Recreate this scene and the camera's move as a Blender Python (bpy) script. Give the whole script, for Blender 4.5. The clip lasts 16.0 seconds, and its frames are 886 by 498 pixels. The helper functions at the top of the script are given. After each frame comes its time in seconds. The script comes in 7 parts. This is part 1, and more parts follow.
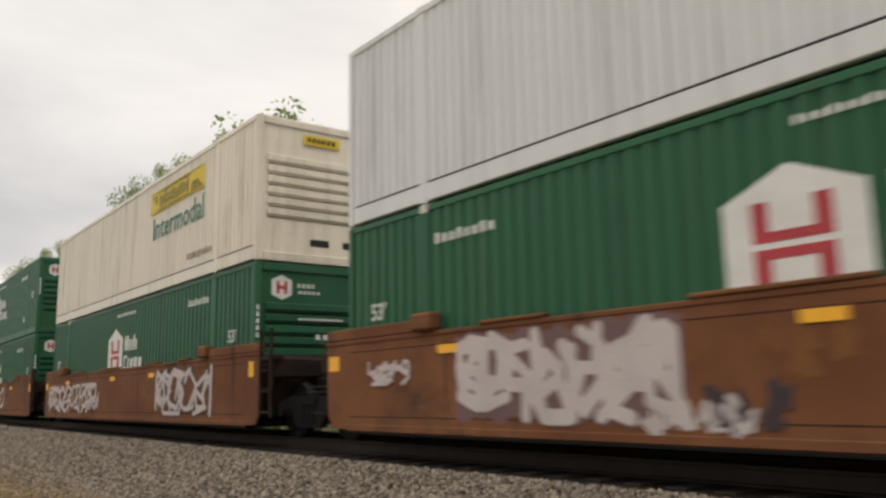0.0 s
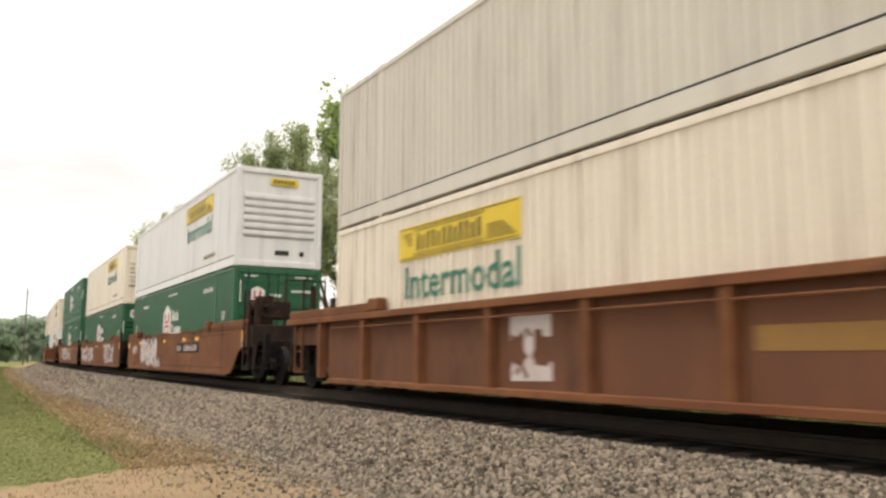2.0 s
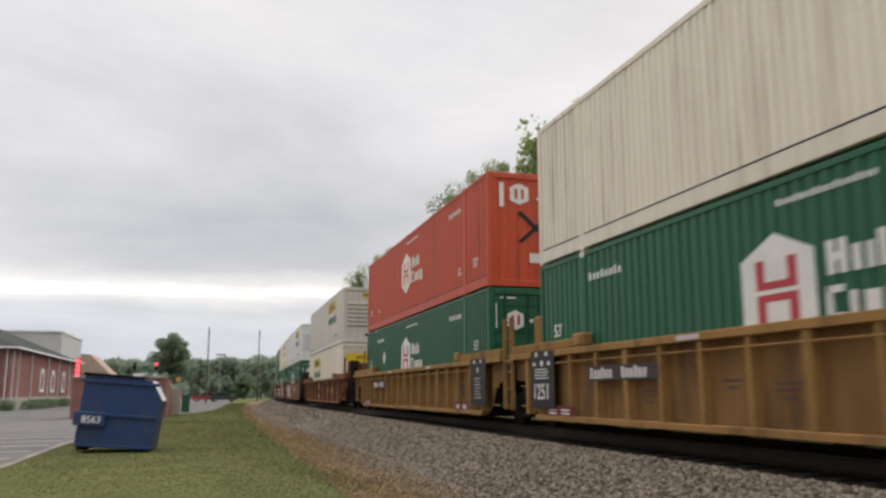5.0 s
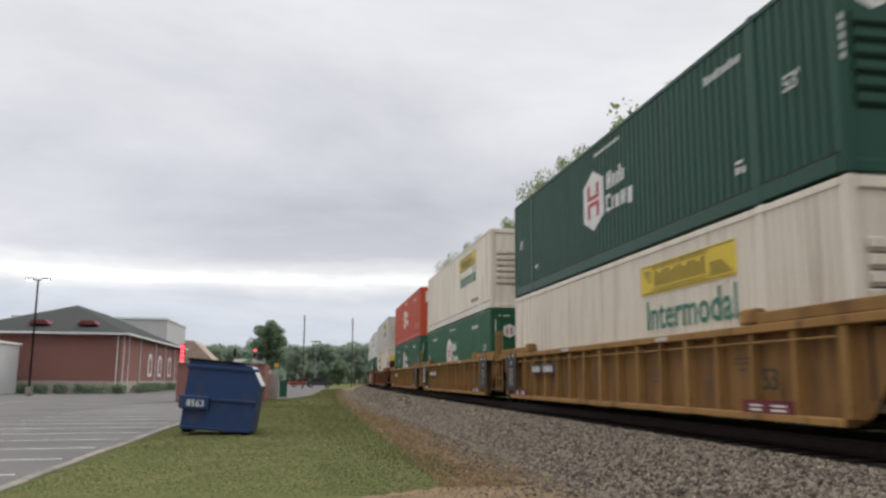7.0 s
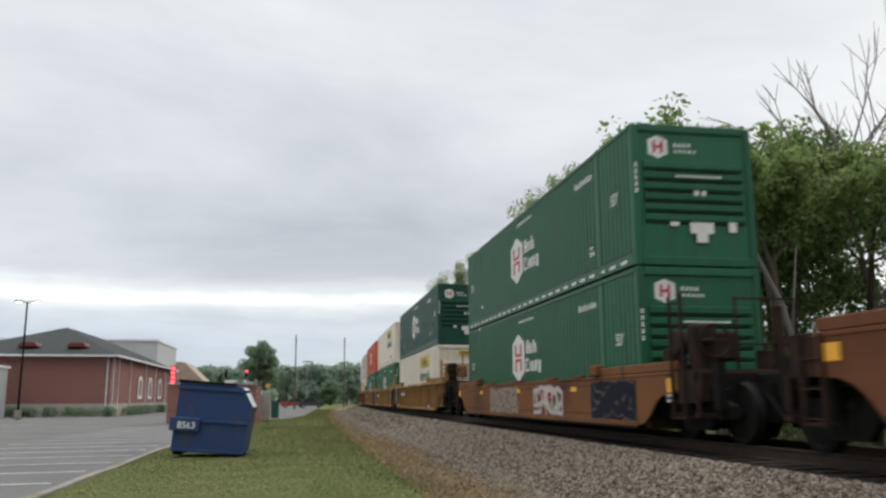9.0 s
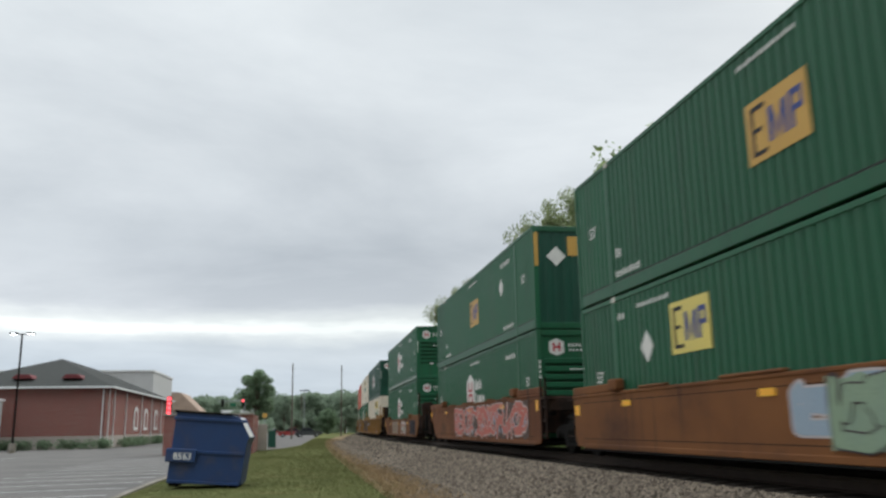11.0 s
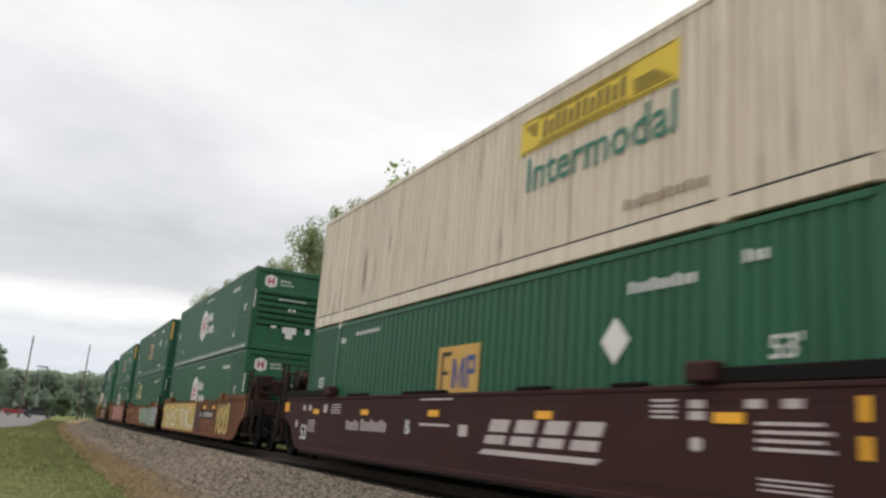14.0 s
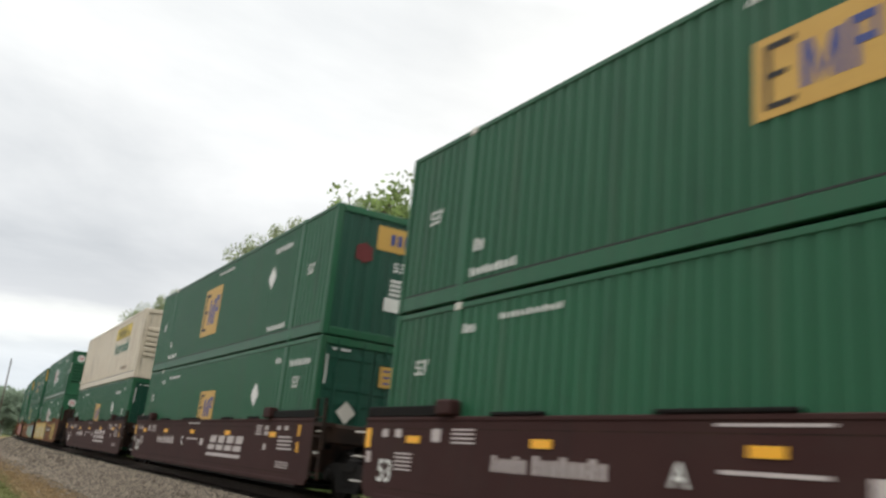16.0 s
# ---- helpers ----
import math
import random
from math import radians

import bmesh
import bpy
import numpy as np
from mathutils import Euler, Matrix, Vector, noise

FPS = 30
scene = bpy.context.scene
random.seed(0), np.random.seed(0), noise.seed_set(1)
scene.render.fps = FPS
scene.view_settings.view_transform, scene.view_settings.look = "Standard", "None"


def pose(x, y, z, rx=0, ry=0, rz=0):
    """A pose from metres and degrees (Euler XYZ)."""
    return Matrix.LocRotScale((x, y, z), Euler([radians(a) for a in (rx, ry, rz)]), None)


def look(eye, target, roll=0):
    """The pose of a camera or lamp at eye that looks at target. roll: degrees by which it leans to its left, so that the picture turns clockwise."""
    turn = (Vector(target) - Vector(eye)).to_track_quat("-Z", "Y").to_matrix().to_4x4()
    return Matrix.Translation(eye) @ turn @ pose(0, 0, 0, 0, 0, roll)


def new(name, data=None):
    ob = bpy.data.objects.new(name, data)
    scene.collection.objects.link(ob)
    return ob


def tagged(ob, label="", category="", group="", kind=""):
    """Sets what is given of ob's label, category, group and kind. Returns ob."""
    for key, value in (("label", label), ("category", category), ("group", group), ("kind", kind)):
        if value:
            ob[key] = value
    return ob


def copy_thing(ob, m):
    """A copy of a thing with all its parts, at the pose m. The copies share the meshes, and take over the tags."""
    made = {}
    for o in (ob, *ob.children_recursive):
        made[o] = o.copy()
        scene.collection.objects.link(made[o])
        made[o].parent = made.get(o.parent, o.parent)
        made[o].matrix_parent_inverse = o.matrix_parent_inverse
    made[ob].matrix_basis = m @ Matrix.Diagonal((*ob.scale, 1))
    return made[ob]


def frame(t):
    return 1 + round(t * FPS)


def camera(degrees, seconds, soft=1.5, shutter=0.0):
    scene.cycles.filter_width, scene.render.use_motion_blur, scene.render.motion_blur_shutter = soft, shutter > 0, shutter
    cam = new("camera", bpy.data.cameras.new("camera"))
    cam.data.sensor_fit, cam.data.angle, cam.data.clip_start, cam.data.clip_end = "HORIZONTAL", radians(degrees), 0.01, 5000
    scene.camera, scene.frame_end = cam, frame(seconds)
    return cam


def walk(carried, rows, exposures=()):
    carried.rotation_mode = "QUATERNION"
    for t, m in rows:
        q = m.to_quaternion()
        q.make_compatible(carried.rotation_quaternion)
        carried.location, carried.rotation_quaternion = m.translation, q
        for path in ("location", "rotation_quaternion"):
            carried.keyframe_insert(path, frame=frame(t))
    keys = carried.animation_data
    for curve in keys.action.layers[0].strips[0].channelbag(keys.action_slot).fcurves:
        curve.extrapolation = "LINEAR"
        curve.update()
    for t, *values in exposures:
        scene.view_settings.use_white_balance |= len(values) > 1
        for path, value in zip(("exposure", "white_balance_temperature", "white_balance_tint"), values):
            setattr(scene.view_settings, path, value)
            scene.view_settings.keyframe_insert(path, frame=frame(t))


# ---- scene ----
# the camera stands at one place beside the track and pans: seconds, yaw, pitch, roll
EYE = (0.0, 0.0, 1.6)
PATH = [
    (0.0, -37.38, 9.95, 1.17),
    (0.5, -35.64, 8.10, 0.96),
    (1.0, -33.71, 7.20, 0.06),
    (1.5, -31.01, 6.99, -0.49),
    (2.0, -30.32, 7.48, -0.11),
    (2.5, -31.95, 10.17, -1.33),
    (3.0, -29.86, 8.98, -0.16),
    (3.5, -26.77, 11.11, 1.37),
    (4.0, -25.97, 13.75, 1.93),
    (4.5, -21.39, 11.09, 2.63),
    (4.7, -18.86, 10.26, 1.42),
    (6.8, -9.78, 9.11, -0.98),
    (7.0, -9.73, 9.06, -0.41),
    (7.5, -9.67, 9.24, 0.15),
    (8.0, -9.84, 9.55, -0.13),
    (8.5, -10.11, 9.82, -0.03),
    (10.8, -10.31, 12.32, 0.79),
    (11.0, -10.36, 12.18, 0.94),
    (11.5, -11.55, 11.40, 1.20),
    (12.0, -14.61, 10.83, 1.38),
    (12.5, -21.58, 11.66, 0.76),
    (13.0, -24.21, 12.59, 1.07),
    (13.5, -24.92, 13.89, -1.22),
    (14.0, -27.06, 13.17, -4.54),
    (14.5, -25.59, 13.04, -6.22),
    (15.0, -28.61, 14.14, -5.57),
    (15.5, -30.89, 14.78, -5.30),
    (16.0, -31.62, 15.26, -5.52),
]
cam = camera(56.67, 16.0, soft=2.6, shutter=0.3)
walk(cam, [(t, pose(*EYE, 90 + p, r, y)) for t, y, p, r in PATH],
     exposures=[(0.0, 0.25, 7200, 10), (0.5, 0.59, 7200, 10), (1.0, 0.71, 7200, 10), (1.5, 0.14, 7400, 10), (2.0, 0.94, 7500, 10), (2.5, 0.09, 7400, 10), (3.0, 0.04, 7100, 8), (3.5, 0.24, 7000, 10), (4.0, 0.29, 6800, 10), (4.5, 0.2, 6800, 10), (7.0, 0.14, 6500, 10), (8.5, 0.17, 6400, 7), (11.0, 0.1, 6300, 4), (12.0, 0.3, 6400, 6), (12.5, 0.39, 6500, 6), (13.0, 0.14, 6500, 7), (13.5, 0.04, 6600, 8), (14.0, 0.37, 6700, 8), (14.5, 0.31, 6700, 8), (15.0, 0.47, 6800, 8), (15.5, 0.37, 6750, 7), (16.0, 0.46, 6700, 6)])

# ---- sky and sun: an overcast evening with a lighter break near the horizon ----
world = bpy.data.worlds.new("overcast_sky")
scene.world = world
world.use_nodes = True
wn, wl = world.node_tree.nodes, world.node_tree.links
wn.clear()


def wnode(kind, **values):
    n = wn.new(kind)
    for k, v in values.items():
        n.inputs[k].default_value = v
    return n


w_out = wn.new("ShaderNodeOutputWorld")
w_bg = wn.new("ShaderNodeBackground")
w_bg.inputs["Strength"].default_value = 1.0
nishita = wn.new("ShaderNodeTexSky")
nishita.sky_type = "NISHITA"
nishita.sun_disc = False
nishita.sun_elevation = radians(24)
nishita.sun_rotation = radians(45)
nishita_dim = wnode("ShaderNodeMixRGB", Fac=1.0, Color2=(0.05, 0.05, 0.05, 1))
nishita_dim.blend_type = "MULTIPLY"
wl.new(nishita.outputs[0], nishita_dim.inputs["Color1"])
tc = wn.new("ShaderNodeTexCoord")
sep = wn.new("ShaderNodeSeparateXYZ")
wl.new(tc.outputs["Generated"], sep.inputs[0])
up = wn.new("ShaderNodeMath")
up.operation = "MAXIMUM"
up.inputs[1].default_value = 0.0
wl.new(sep.outputs["Z"], up.inputs[0])
lift = wn.new("ShaderNodeMath")
lift.operation = "ADD"
lift.inputs[1].default_value = 0.20
wl.new(up.outputs[0], lift.inputs[0])
plane = wn.new("ShaderNodeVectorMath")
plane.operation = "DIVIDE"
wl.new(tc.outputs["Generated"], plane.inputs[0])
wl.new(lift.outputs[0], plane.inputs[1])
squash = wn.new("ShaderNodeMapping")
squash.inputs["Scale"].default_value = (0.95, 1.15, 0.0)
squash.inputs["Location"].default_value = (2.3, 0.4, 0.0)
wl.new(plane.outputs[0], squash.inputs[0])
clouds = wnode("ShaderNodeTexNoise", Scale=1.0, Detail=8.0, Roughness=0.58, Distortion=0.25)
wl.new(squash.outputs[0], clouds.inputs["Vector"])
cloud_ramp = wn.new("ShaderNodeValToRGB")
cloud_ramp.color_ramp.elements[0].position = 0.34
cloud_ramp.color_ramp.elements[0].color = (0.545, 0.555, 0.585, 1)
cloud_ramp.color_ramp.elements[1].position = 0.66
cloud_ramp.color_ramp.elements[1].color = (0.73, 0.73, 0.75, 1)
wl.new(clouds.outputs["Fac"], cloud_ramp.inputs[0])
# by height: blue-grey at the horizon, a pale break above it, a grey belly, lighter overhead
height_ramp = wn.new("ShaderNodeValToRGB")
els = height_ramp.color_ramp.elements
els[0].position, els[0].color = 0.0, (0.84, 0.90, 0.98, 1)
els[1].position, els[1].color = 1.0, (4.4, 4.4, 4.4, 1)
for pos, col in ((0.06, (0.83, 0.88, 0.96, 1)), (0.098, (0.92, 0.95, 1.0, 1)), (0.110, (1.18, 1.18, 1.17, 1)), (0.119, (1.66, 1.63, 1.54, 1)), (0.129, (1.22, 1.21, 1.18, 1)), (0.145, (0.93, 0.93, 0.96, 1)), (0.21, (0.80, 0.81, 0.84, 1)), (0.32, (0.98, 0.98, 0.99, 1)), (0.53, (1.05, 1.05, 1.05, 1)), (0.62, (2.0, 2.0, 2.0, 1)), (0.75, (3.0, 3.0, 3.0, 1))):
    e = els.new(pos)
    e.color = col
warp = wnode("ShaderNodeTexNoise", Scale=3.4, Detail=6.0, Roughness=0.62)
warp_map = wn.new("ShaderNodeMapping")
warp_map.inputs["Scale"].default_value = (1.0, 1.0, 5.0)
wl.new(tc.outputs["Generated"], warp_map.inputs[0])
wl.new(warp_map.outputs[0], warp.inputs["Vector"])
warp_off = wn.new("ShaderNodeMath")
warp_off.operation = "MULTIPLY_ADD"
warp_off.inputs[1].default_value = 0.05
wl.new(warp.outputs["Fac"], warp_off.inputs[0])
wl.new(sep.outputs["Z"], warp_off.inputs[2])
warp_sub = wn.new("ShaderNodeMath")
warp_sub.operation = "SUBTRACT"
warp_sub.inputs[1].default_value = 0.025
wl.new(warp_off.outputs[0], warp_sub.inputs[0])
wl.new(warp_sub.outputs[0], height_ramp.inputs[0])
sky_mul = wnode("ShaderNodeMixRGB", Fac=1.0)
sky_mul.blend_type = "MULTIPLY"
wl.new(cloud_ramp.outputs[0], sky_mul.inputs["Color1"])
wl.new(height_ramp.outputs[0], sky_mul.inputs["Color2"])
sky_add = wnode("ShaderNodeMixRGB", Fac=0.10)
wl.new(sky_mul.outputs[0], sky_add.inputs["Color1"])
wl.new(nishita_dim.outputs[0], sky_add.inputs["Color2"])
glow_dot = wn.new("ShaderNodeVectorMath")
glow_dot.operation = "DOT_PRODUCT"
glow_dot.inputs[1].default_value = Vector((64, 64, 38)).normalized()
wl.new(tc.outputs["Generated"], glow_dot.inputs[0])
glow = wn.new("ShaderNodeMapRange")
glow.interpolation_type = "SMOOTHSTEP"
glow.inputs["From Min"].default_value, glow.inputs["From Max"].default_value = 0.78, 1.0
glow.inputs["To Min"].default_value, glow.inputs["To Max"].default_value = 1.0, 1.18
wl.new(glow_dot.outputs["Value"], glow.inputs["Value"])
sky_glow = wn.new("ShaderNodeVectorMath")
sky_glow.operation = "SCALE"
wl.new(sky_add.outputs[0], sky_glow.inputs[0])
wl.new(glow.outputs[0], sky_glow.inputs["Scale"])
ahead_dot = wn.new("ShaderNodeVectorMath")
ahead_dot.operation = "DOT_PRODUCT"
ahead_dot.inputs[1].default_value = Vector((-0.30, 0.85, 0.40)).normalized()
wl.new(tc.outputs["Generated"], ahead_dot.inputs[0])
ahead = wn.new("ShaderNodeMapRange")
ahead.inputs["From Min"].default_value, ahead.inputs["From Max"].default_value = 0.72, 1.0
ahead.inputs["To Min"].default_value, ahead.inputs["To Max"].default_value = 1.0, 1.2
wl.new(ahead_dot.outputs["Value"], ahead.inputs["Value"])
sky_ahead = wn.new("ShaderNodeVectorMath")
sky_ahead.operation = "SCALE"
wl.new(sky_glow.outputs[0], sky_ahead.inputs[0])
wl.new(ahead.outputs[0], sky_ahead.inputs["Scale"])
wl.new(sky_ahead.outputs[0], w_bg.inputs["Color"])
wl.new(w_bg.outputs[0], w_out.inputs[0])

sun_data = bpy.data.lights.new("sun", "SUN")
sun_data.energy, sun_data.angle, sun_data.color = 0.9, radians(20), (1.0, 0.95, 0.88)
sun = new("sun", sun_data)
sun.matrix_world = look((64, 64, 40), (0, 0, 0))


# ---- materials ----
def material(name, base, rough=0.6, metal=0.0, second=None, scale=3.0, stretch=(1, 1, 1), amount=0.5, grain=40.0, grain_amount=0.25, bump=0.1,
             dirt=None, dirt_scale=1.2, dirt_amount=0.3, varied=0.0, emit=0.0, island=False, streak=None, streak_scale=5.0, streak_amount=0.5):
    m = bpy.data.materials.new(name)
    m.use_nodes = True
    n, l = m.node_tree.nodes, m.node_tree.links
    b = n["Principled BSDF"]
    b.inputs["Roughness"].default_value, b.inputs["Metallic"].default_value = rough, metal
    b.inputs["Specular IOR Level"].default_value = 0.5 if rough < 0.4 else 0.28 if rough < 0.72 else 0.15 if rough < 0.94 else 0.02
    t = n.new("ShaderNodeTexCoord")
    mp = n.new("ShaderNodeMapping")
    mp.inputs["Scale"].default_value = stretch
    l.new(t.outputs["Object"], mp.inputs[0])
    big = n.new("ShaderNodeTexNoise")
    big.inputs["Scale"].default_value, big.inputs["Detail"].default_value = scale, 5
    l.new(mp.outputs[0], big.inputs["Vector"])
    fine = n.new("ShaderNodeTexNoise")
    fine.inputs["Scale"].default_value, fine.inputs["Detail"].default_value = grain, 3
    l.new(t.outputs["Object"], fine.inputs["Vector"])
    sec = second or tuple(c * 0.7 for c in base)
    r = n.new("ShaderNodeMapRange")
    r.inputs["From Min"].default_value, r.inputs["From Max"].default_value = 0.38, 0.66
    r.inputs["To Max"].default_value = amount
    l.new(big.outputs["Fac"], r.inputs["Value"])
    mix = n.new("ShaderNodeMixRGB")
    mix.inputs["Color1"].default_value, mix.inputs["Color2"].default_value = (*base, 1), (*sec, 1)
    l.new(r.outputs[0], mix.inputs["Fac"])
    col = mix.outputs[0]
    if dirt:
        dn = n.new("ShaderNodeTexNoise")
        dn.inputs["Scale"].default_value, dn.inputs["Detail"].default_value, dn.inputs["Roughness"].default_value = dirt_scale, 7, 0.65
        l.new(mp.outputs[0], dn.inputs["Vector"])
        dr = n.new("ShaderNodeMapRange")
        dr.inputs["From Min"].default_value, dr.inputs["From Max"].default_value = 0.52, 0.72
        dr.inputs["To Max"].default_value = dirt_amount
        l.new(dn.outputs["Fac"], dr.inputs["Value"])
        dm = n.new("ShaderNodeMixRGB")
        dm.inputs["Color2"].default_value = (*dirt, 1)
        l.new(dr.outputs[0], dm.inputs["Fac"])
        l.new(col, dm.inputs["Color1"])
        col = dm.outputs[0]
    if streak:
        # narrow runs of rust and grime down the surface, in loose groups
        sm = n.new("ShaderNodeMapping")
        sm.inputs["Scale"].default_value = (1.0, 1.0, 0.05)
        l.new(t.outputs["Object"], sm.inputs[0])
        sn = n.new("ShaderNodeTexNoise")
        sn.inputs["Scale"].default_value, sn.inputs["Detail"].default_value, sn.inputs["Roughness"].default_value = streak_scale, 4, 0.6
        l.new(sm.outputs[0], sn.inputs["Vector"])
        sr = n.new("ShaderNodeMapRange")
        sr.inputs["From Min"].default_value, sr.inputs["From Max"].default_value = 0.54, 0.70
        l.new(sn.outputs["Fac"], sr.inputs["Value"])
        gn = n.new("ShaderNodeTexNoise")
        gn.inputs["Scale"].default_value, gn.inputs["Detail"].default_value = 0.55, 3
        l.new(t.outputs["Object"], gn.inputs["Vector"])
        gr = n.new("ShaderNodeMapRange")
        gr.inputs["From Min"].default_value, gr.inputs["From Max"].default_value = 0.42, 0.62
        gr.inputs["To Max"].default_value = streak_amount
        l.new(gn.outputs["Fac"], gr.inputs["Value"])
        sg = n.new("ShaderNodeMath")
        sg.operation = "MULTIPLY"
        l.new(sr.outputs[0], sg.inputs[0])
        l.new(gr.outputs[0], sg.inputs[1])
        ms = n.new("ShaderNodeMixRGB")
        ms.inputs["Color2"].default_value = (*streak, 1)
        l.new(sg.outputs[0], ms.inputs["Fac"])
        l.new(col, ms.inputs["Color1"])
        col = ms.outputs[0]
    hsv = n.new("ShaderNodeHueSaturation")
    vr = n.new("ShaderNodeMapRange")
    vr.inputs["To Min"].default_value, vr.inputs["To Max"].default_value = 1 - grain_amount, 1 + grain_amount
    l.new(fine.outputs["Fac"], vr.inputs["Value"])
    l.new(vr.outputs[0], hsv.inputs["Value"])
    l.new(col, hsv.inputs["Color"])
    col = hsv.outputs[0]
    if varied:
        src = n.new("ShaderNodeNewGeometry").outputs["Random Per Island"] if island else n.new("ShaderNodeObjectInfo").outputs["Random"]
        h2 = n.new("ShaderNodeHueSaturation")
        v2 = n.new("ShaderNodeMapRange")
        v2.inputs["To Min"].default_value, v2.inputs["To Max"].default_value = 1 - varied, 1 + varied
        l.new(src, v2.inputs["Value"])
        l.new(v2.outputs[0], h2.inputs["Value"])
        l.new(col, h2.inputs["Color"])
        col = h2.outputs[0]
    l.new(col, b.inputs["Base Color"])
    if bump:
        bp = n.new("ShaderNodeBump")
        bp.inputs["Strength"].default_value, bp.inputs["Distance"].default_value = bump, 0.02
        l.new(fine.outputs["Fac"], bp.inputs["Height"])
        l.new(bp.outputs[0], b.inputs["Normal"])
    if emit:
        b.inputs["Emission Color"].default_value, b.inputs["Emission Strength"].default_value = (*base, 1), emit
    return m


STREAK = (2.2, 2.2, 0.18)
GREEN = material("green_container_paint", (0.018, 0.098, 0.046), 0.45, second=(0.014, 0.080, 0.037), stretch=STREAK, scale=1.4, dirt=(0.075, 0.085, 0.06), dirt_amount=0.3, varied=0.14, grain=25, grain_amount=0.12, bump=0.03, streak=(0.011, 0.036, 0.022), streak_amount=0.55)
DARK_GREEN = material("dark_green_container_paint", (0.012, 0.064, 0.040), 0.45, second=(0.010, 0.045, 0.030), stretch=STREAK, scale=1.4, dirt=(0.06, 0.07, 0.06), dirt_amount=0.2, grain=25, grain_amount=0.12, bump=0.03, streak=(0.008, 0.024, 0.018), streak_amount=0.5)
CREAM = material("cream_container_paint", (0.70, 0.63, 0.52), 0.38, second=(0.61, 0.54, 0.44), stretch=STREAK, scale=1.2, dirt=(0.30, 0.22, 0.15), dirt_scale=1.6, dirt_amount=0.42, varied=0.08, grain=20, grain_amount=0.08, bump=0.03, streak=(0.24, 0.16, 0.10), streak_amount=0.5)
STREAKED_CREAM = material("rust_streaked_cream_paint", (0.66, 0.58, 0.46), 0.42, second=(0.54, 0.45, 0.35), stretch=(2.6, 2.6, 0.16), scale=1.5, amount=0.7, dirt=(0.24, 0.15, 0.09), dirt_scale=2.1, dirt_amount=0.5, grain=20, grain_amount=0.1, bump=0.03, streak=(0.05, 0.034, 0.025), streak_scale=11.0, streak_amount=0.9)
WHITE = material("white_container_paint", (0.64, 0.635, 0.625), 0.36, second=(0.57, 0.565, 0.555), stretch=STREAK, scale=1.2, dirt=(0.33, 0.32, 0.30), dirt_amount=0.3, grain=20, grain_amount=0.06, bump=0.03, streak=(0.30, 0.29, 0.27), streak_amount=0.4)
GREY_WHITE = material("weathered_white_container_paint", (0.56, 0.525, 0.465), 0.42, second=(0.49, 0.455, 0.40), stretch=STREAK, scale=1.2, dirt=(0.28, 0.23, 0.18), dirt_scale=1.6, dirt_amount=0.35, grain=20, grain_amount=0.08, bump=0.03, streak=(0.26, 0.21, 0.16), streak_amount=0.55)
RED = material("red_container_paint", (0.50, 0.076, 0.033), 0.5, second=(0.41, 0.060, 0.028), stretch=STREAK, scale=1.4, dirt=(0.15, 0.06, 0.045), dirt_amount=0.45, grain=25, grain_amount=0.12, bump=0.03, streak=(0.12, 0.03, 0.022), streak_amount=0.65)
BROWN = material("rusty_brown_car_paint", (0.130, 0.050, 0.024), 0.76, second=(0.225, 0.098, 0.043), stretch=(1, 0.5, 0.9), scale=0.9, amount=0.8, dirt=(0.036, 0.020, 0.016), dirt_scale=0.85, dirt_amount=0.85, varied=0.1, grain=60, grain_amount=0.3, bump=0.12, streak=(0.035, 0.02, 0.016), streak_scale=4.0, streak_amount=0.85)
OCHRE = material("faded_ochre_car_paint", (0.185, 0.078, 0.029), 0.76, second=(0.115, 0.048, 0.022), stretch=(1, 0.5, 0.9), scale=0.9, amount=0.85, dirt=(0.045, 0.024, 0.018), dirt_scale=0.85, dirt_amount=0.75, grain=60, grain_amount=0.3, bump=0.12, streak=(0.045, 0.024, 0.017), streak_scale=4.0, streak_amount=0.8)
YELLOW_CAR = material("dirty_yellow_car_paint", (0.285, 0.160, 0.056), 0.74, second=(0.20, 0.106, 0.039), stretch=(1, 0.8, 0.5), scale=1.4, dirt=(0.07, 0.037, 0.022), dirt_scale=1.3, dirt_amount=0.85, varied=0.1, grain=60, grain_amount=0.26, bump=0.1, streak=(0.055, 0.03, 0.019), streak_scale=4.5, streak_amount=0.8)
# walls behind ribs: grime, plus recess shade put into a darker paint
YELLOW_WALL = material("shaded_grimy_yellow_paint", (0.215, 0.115, 0.042), 0.78, second=(0.13, 0.068, 0.030), stretch=(1, 0.9, 0.35), scale=1.6, amount=0.85, dirt=(0.05, 0.028, 0.018), dirt_scale=1.2, dirt_amount=0.9, grain=60, grain_amount=0.28, bump=0.1, streak=(0.045, 0.025, 0.017), streak_scale=5.0, streak_amount=0.9)
BROWN_WALL = material("shaded_grimy_brown_paint", (0.125, 0.056, 0.034), 0.8, second=(0.17, 0.078, 0.042), stretch=(1, 0.9, 0.35), scale=2.0, dirt=(0.05, 0.028, 0.02), dirt_amount=0.7, grain=60, grain_amount=0.25, bump=0.1)
END_DARK = material("dark_brown_end_steel", (0.018, 0.0125, 0.010), 0.85, second=(0.044, 0.023, 0.015), scale=3, amount=0.8, grain=50, bump=0.12)
MAROON = material("maroon_car_paint", (0.039, 0.016, 0.0145), 0.75, second=(0.051, 0.023, 0.020), stretch=(1, 0.6, 0.8), scale=1.6, dirt=(0.042, 0.026, 0.022), dirt_amount=0.6, grain=60, grain_amount=0.2, bump=0.08, streak=(0.030, 0.017, 0.015), streak_scale=4.0, streak_amount=0.7)
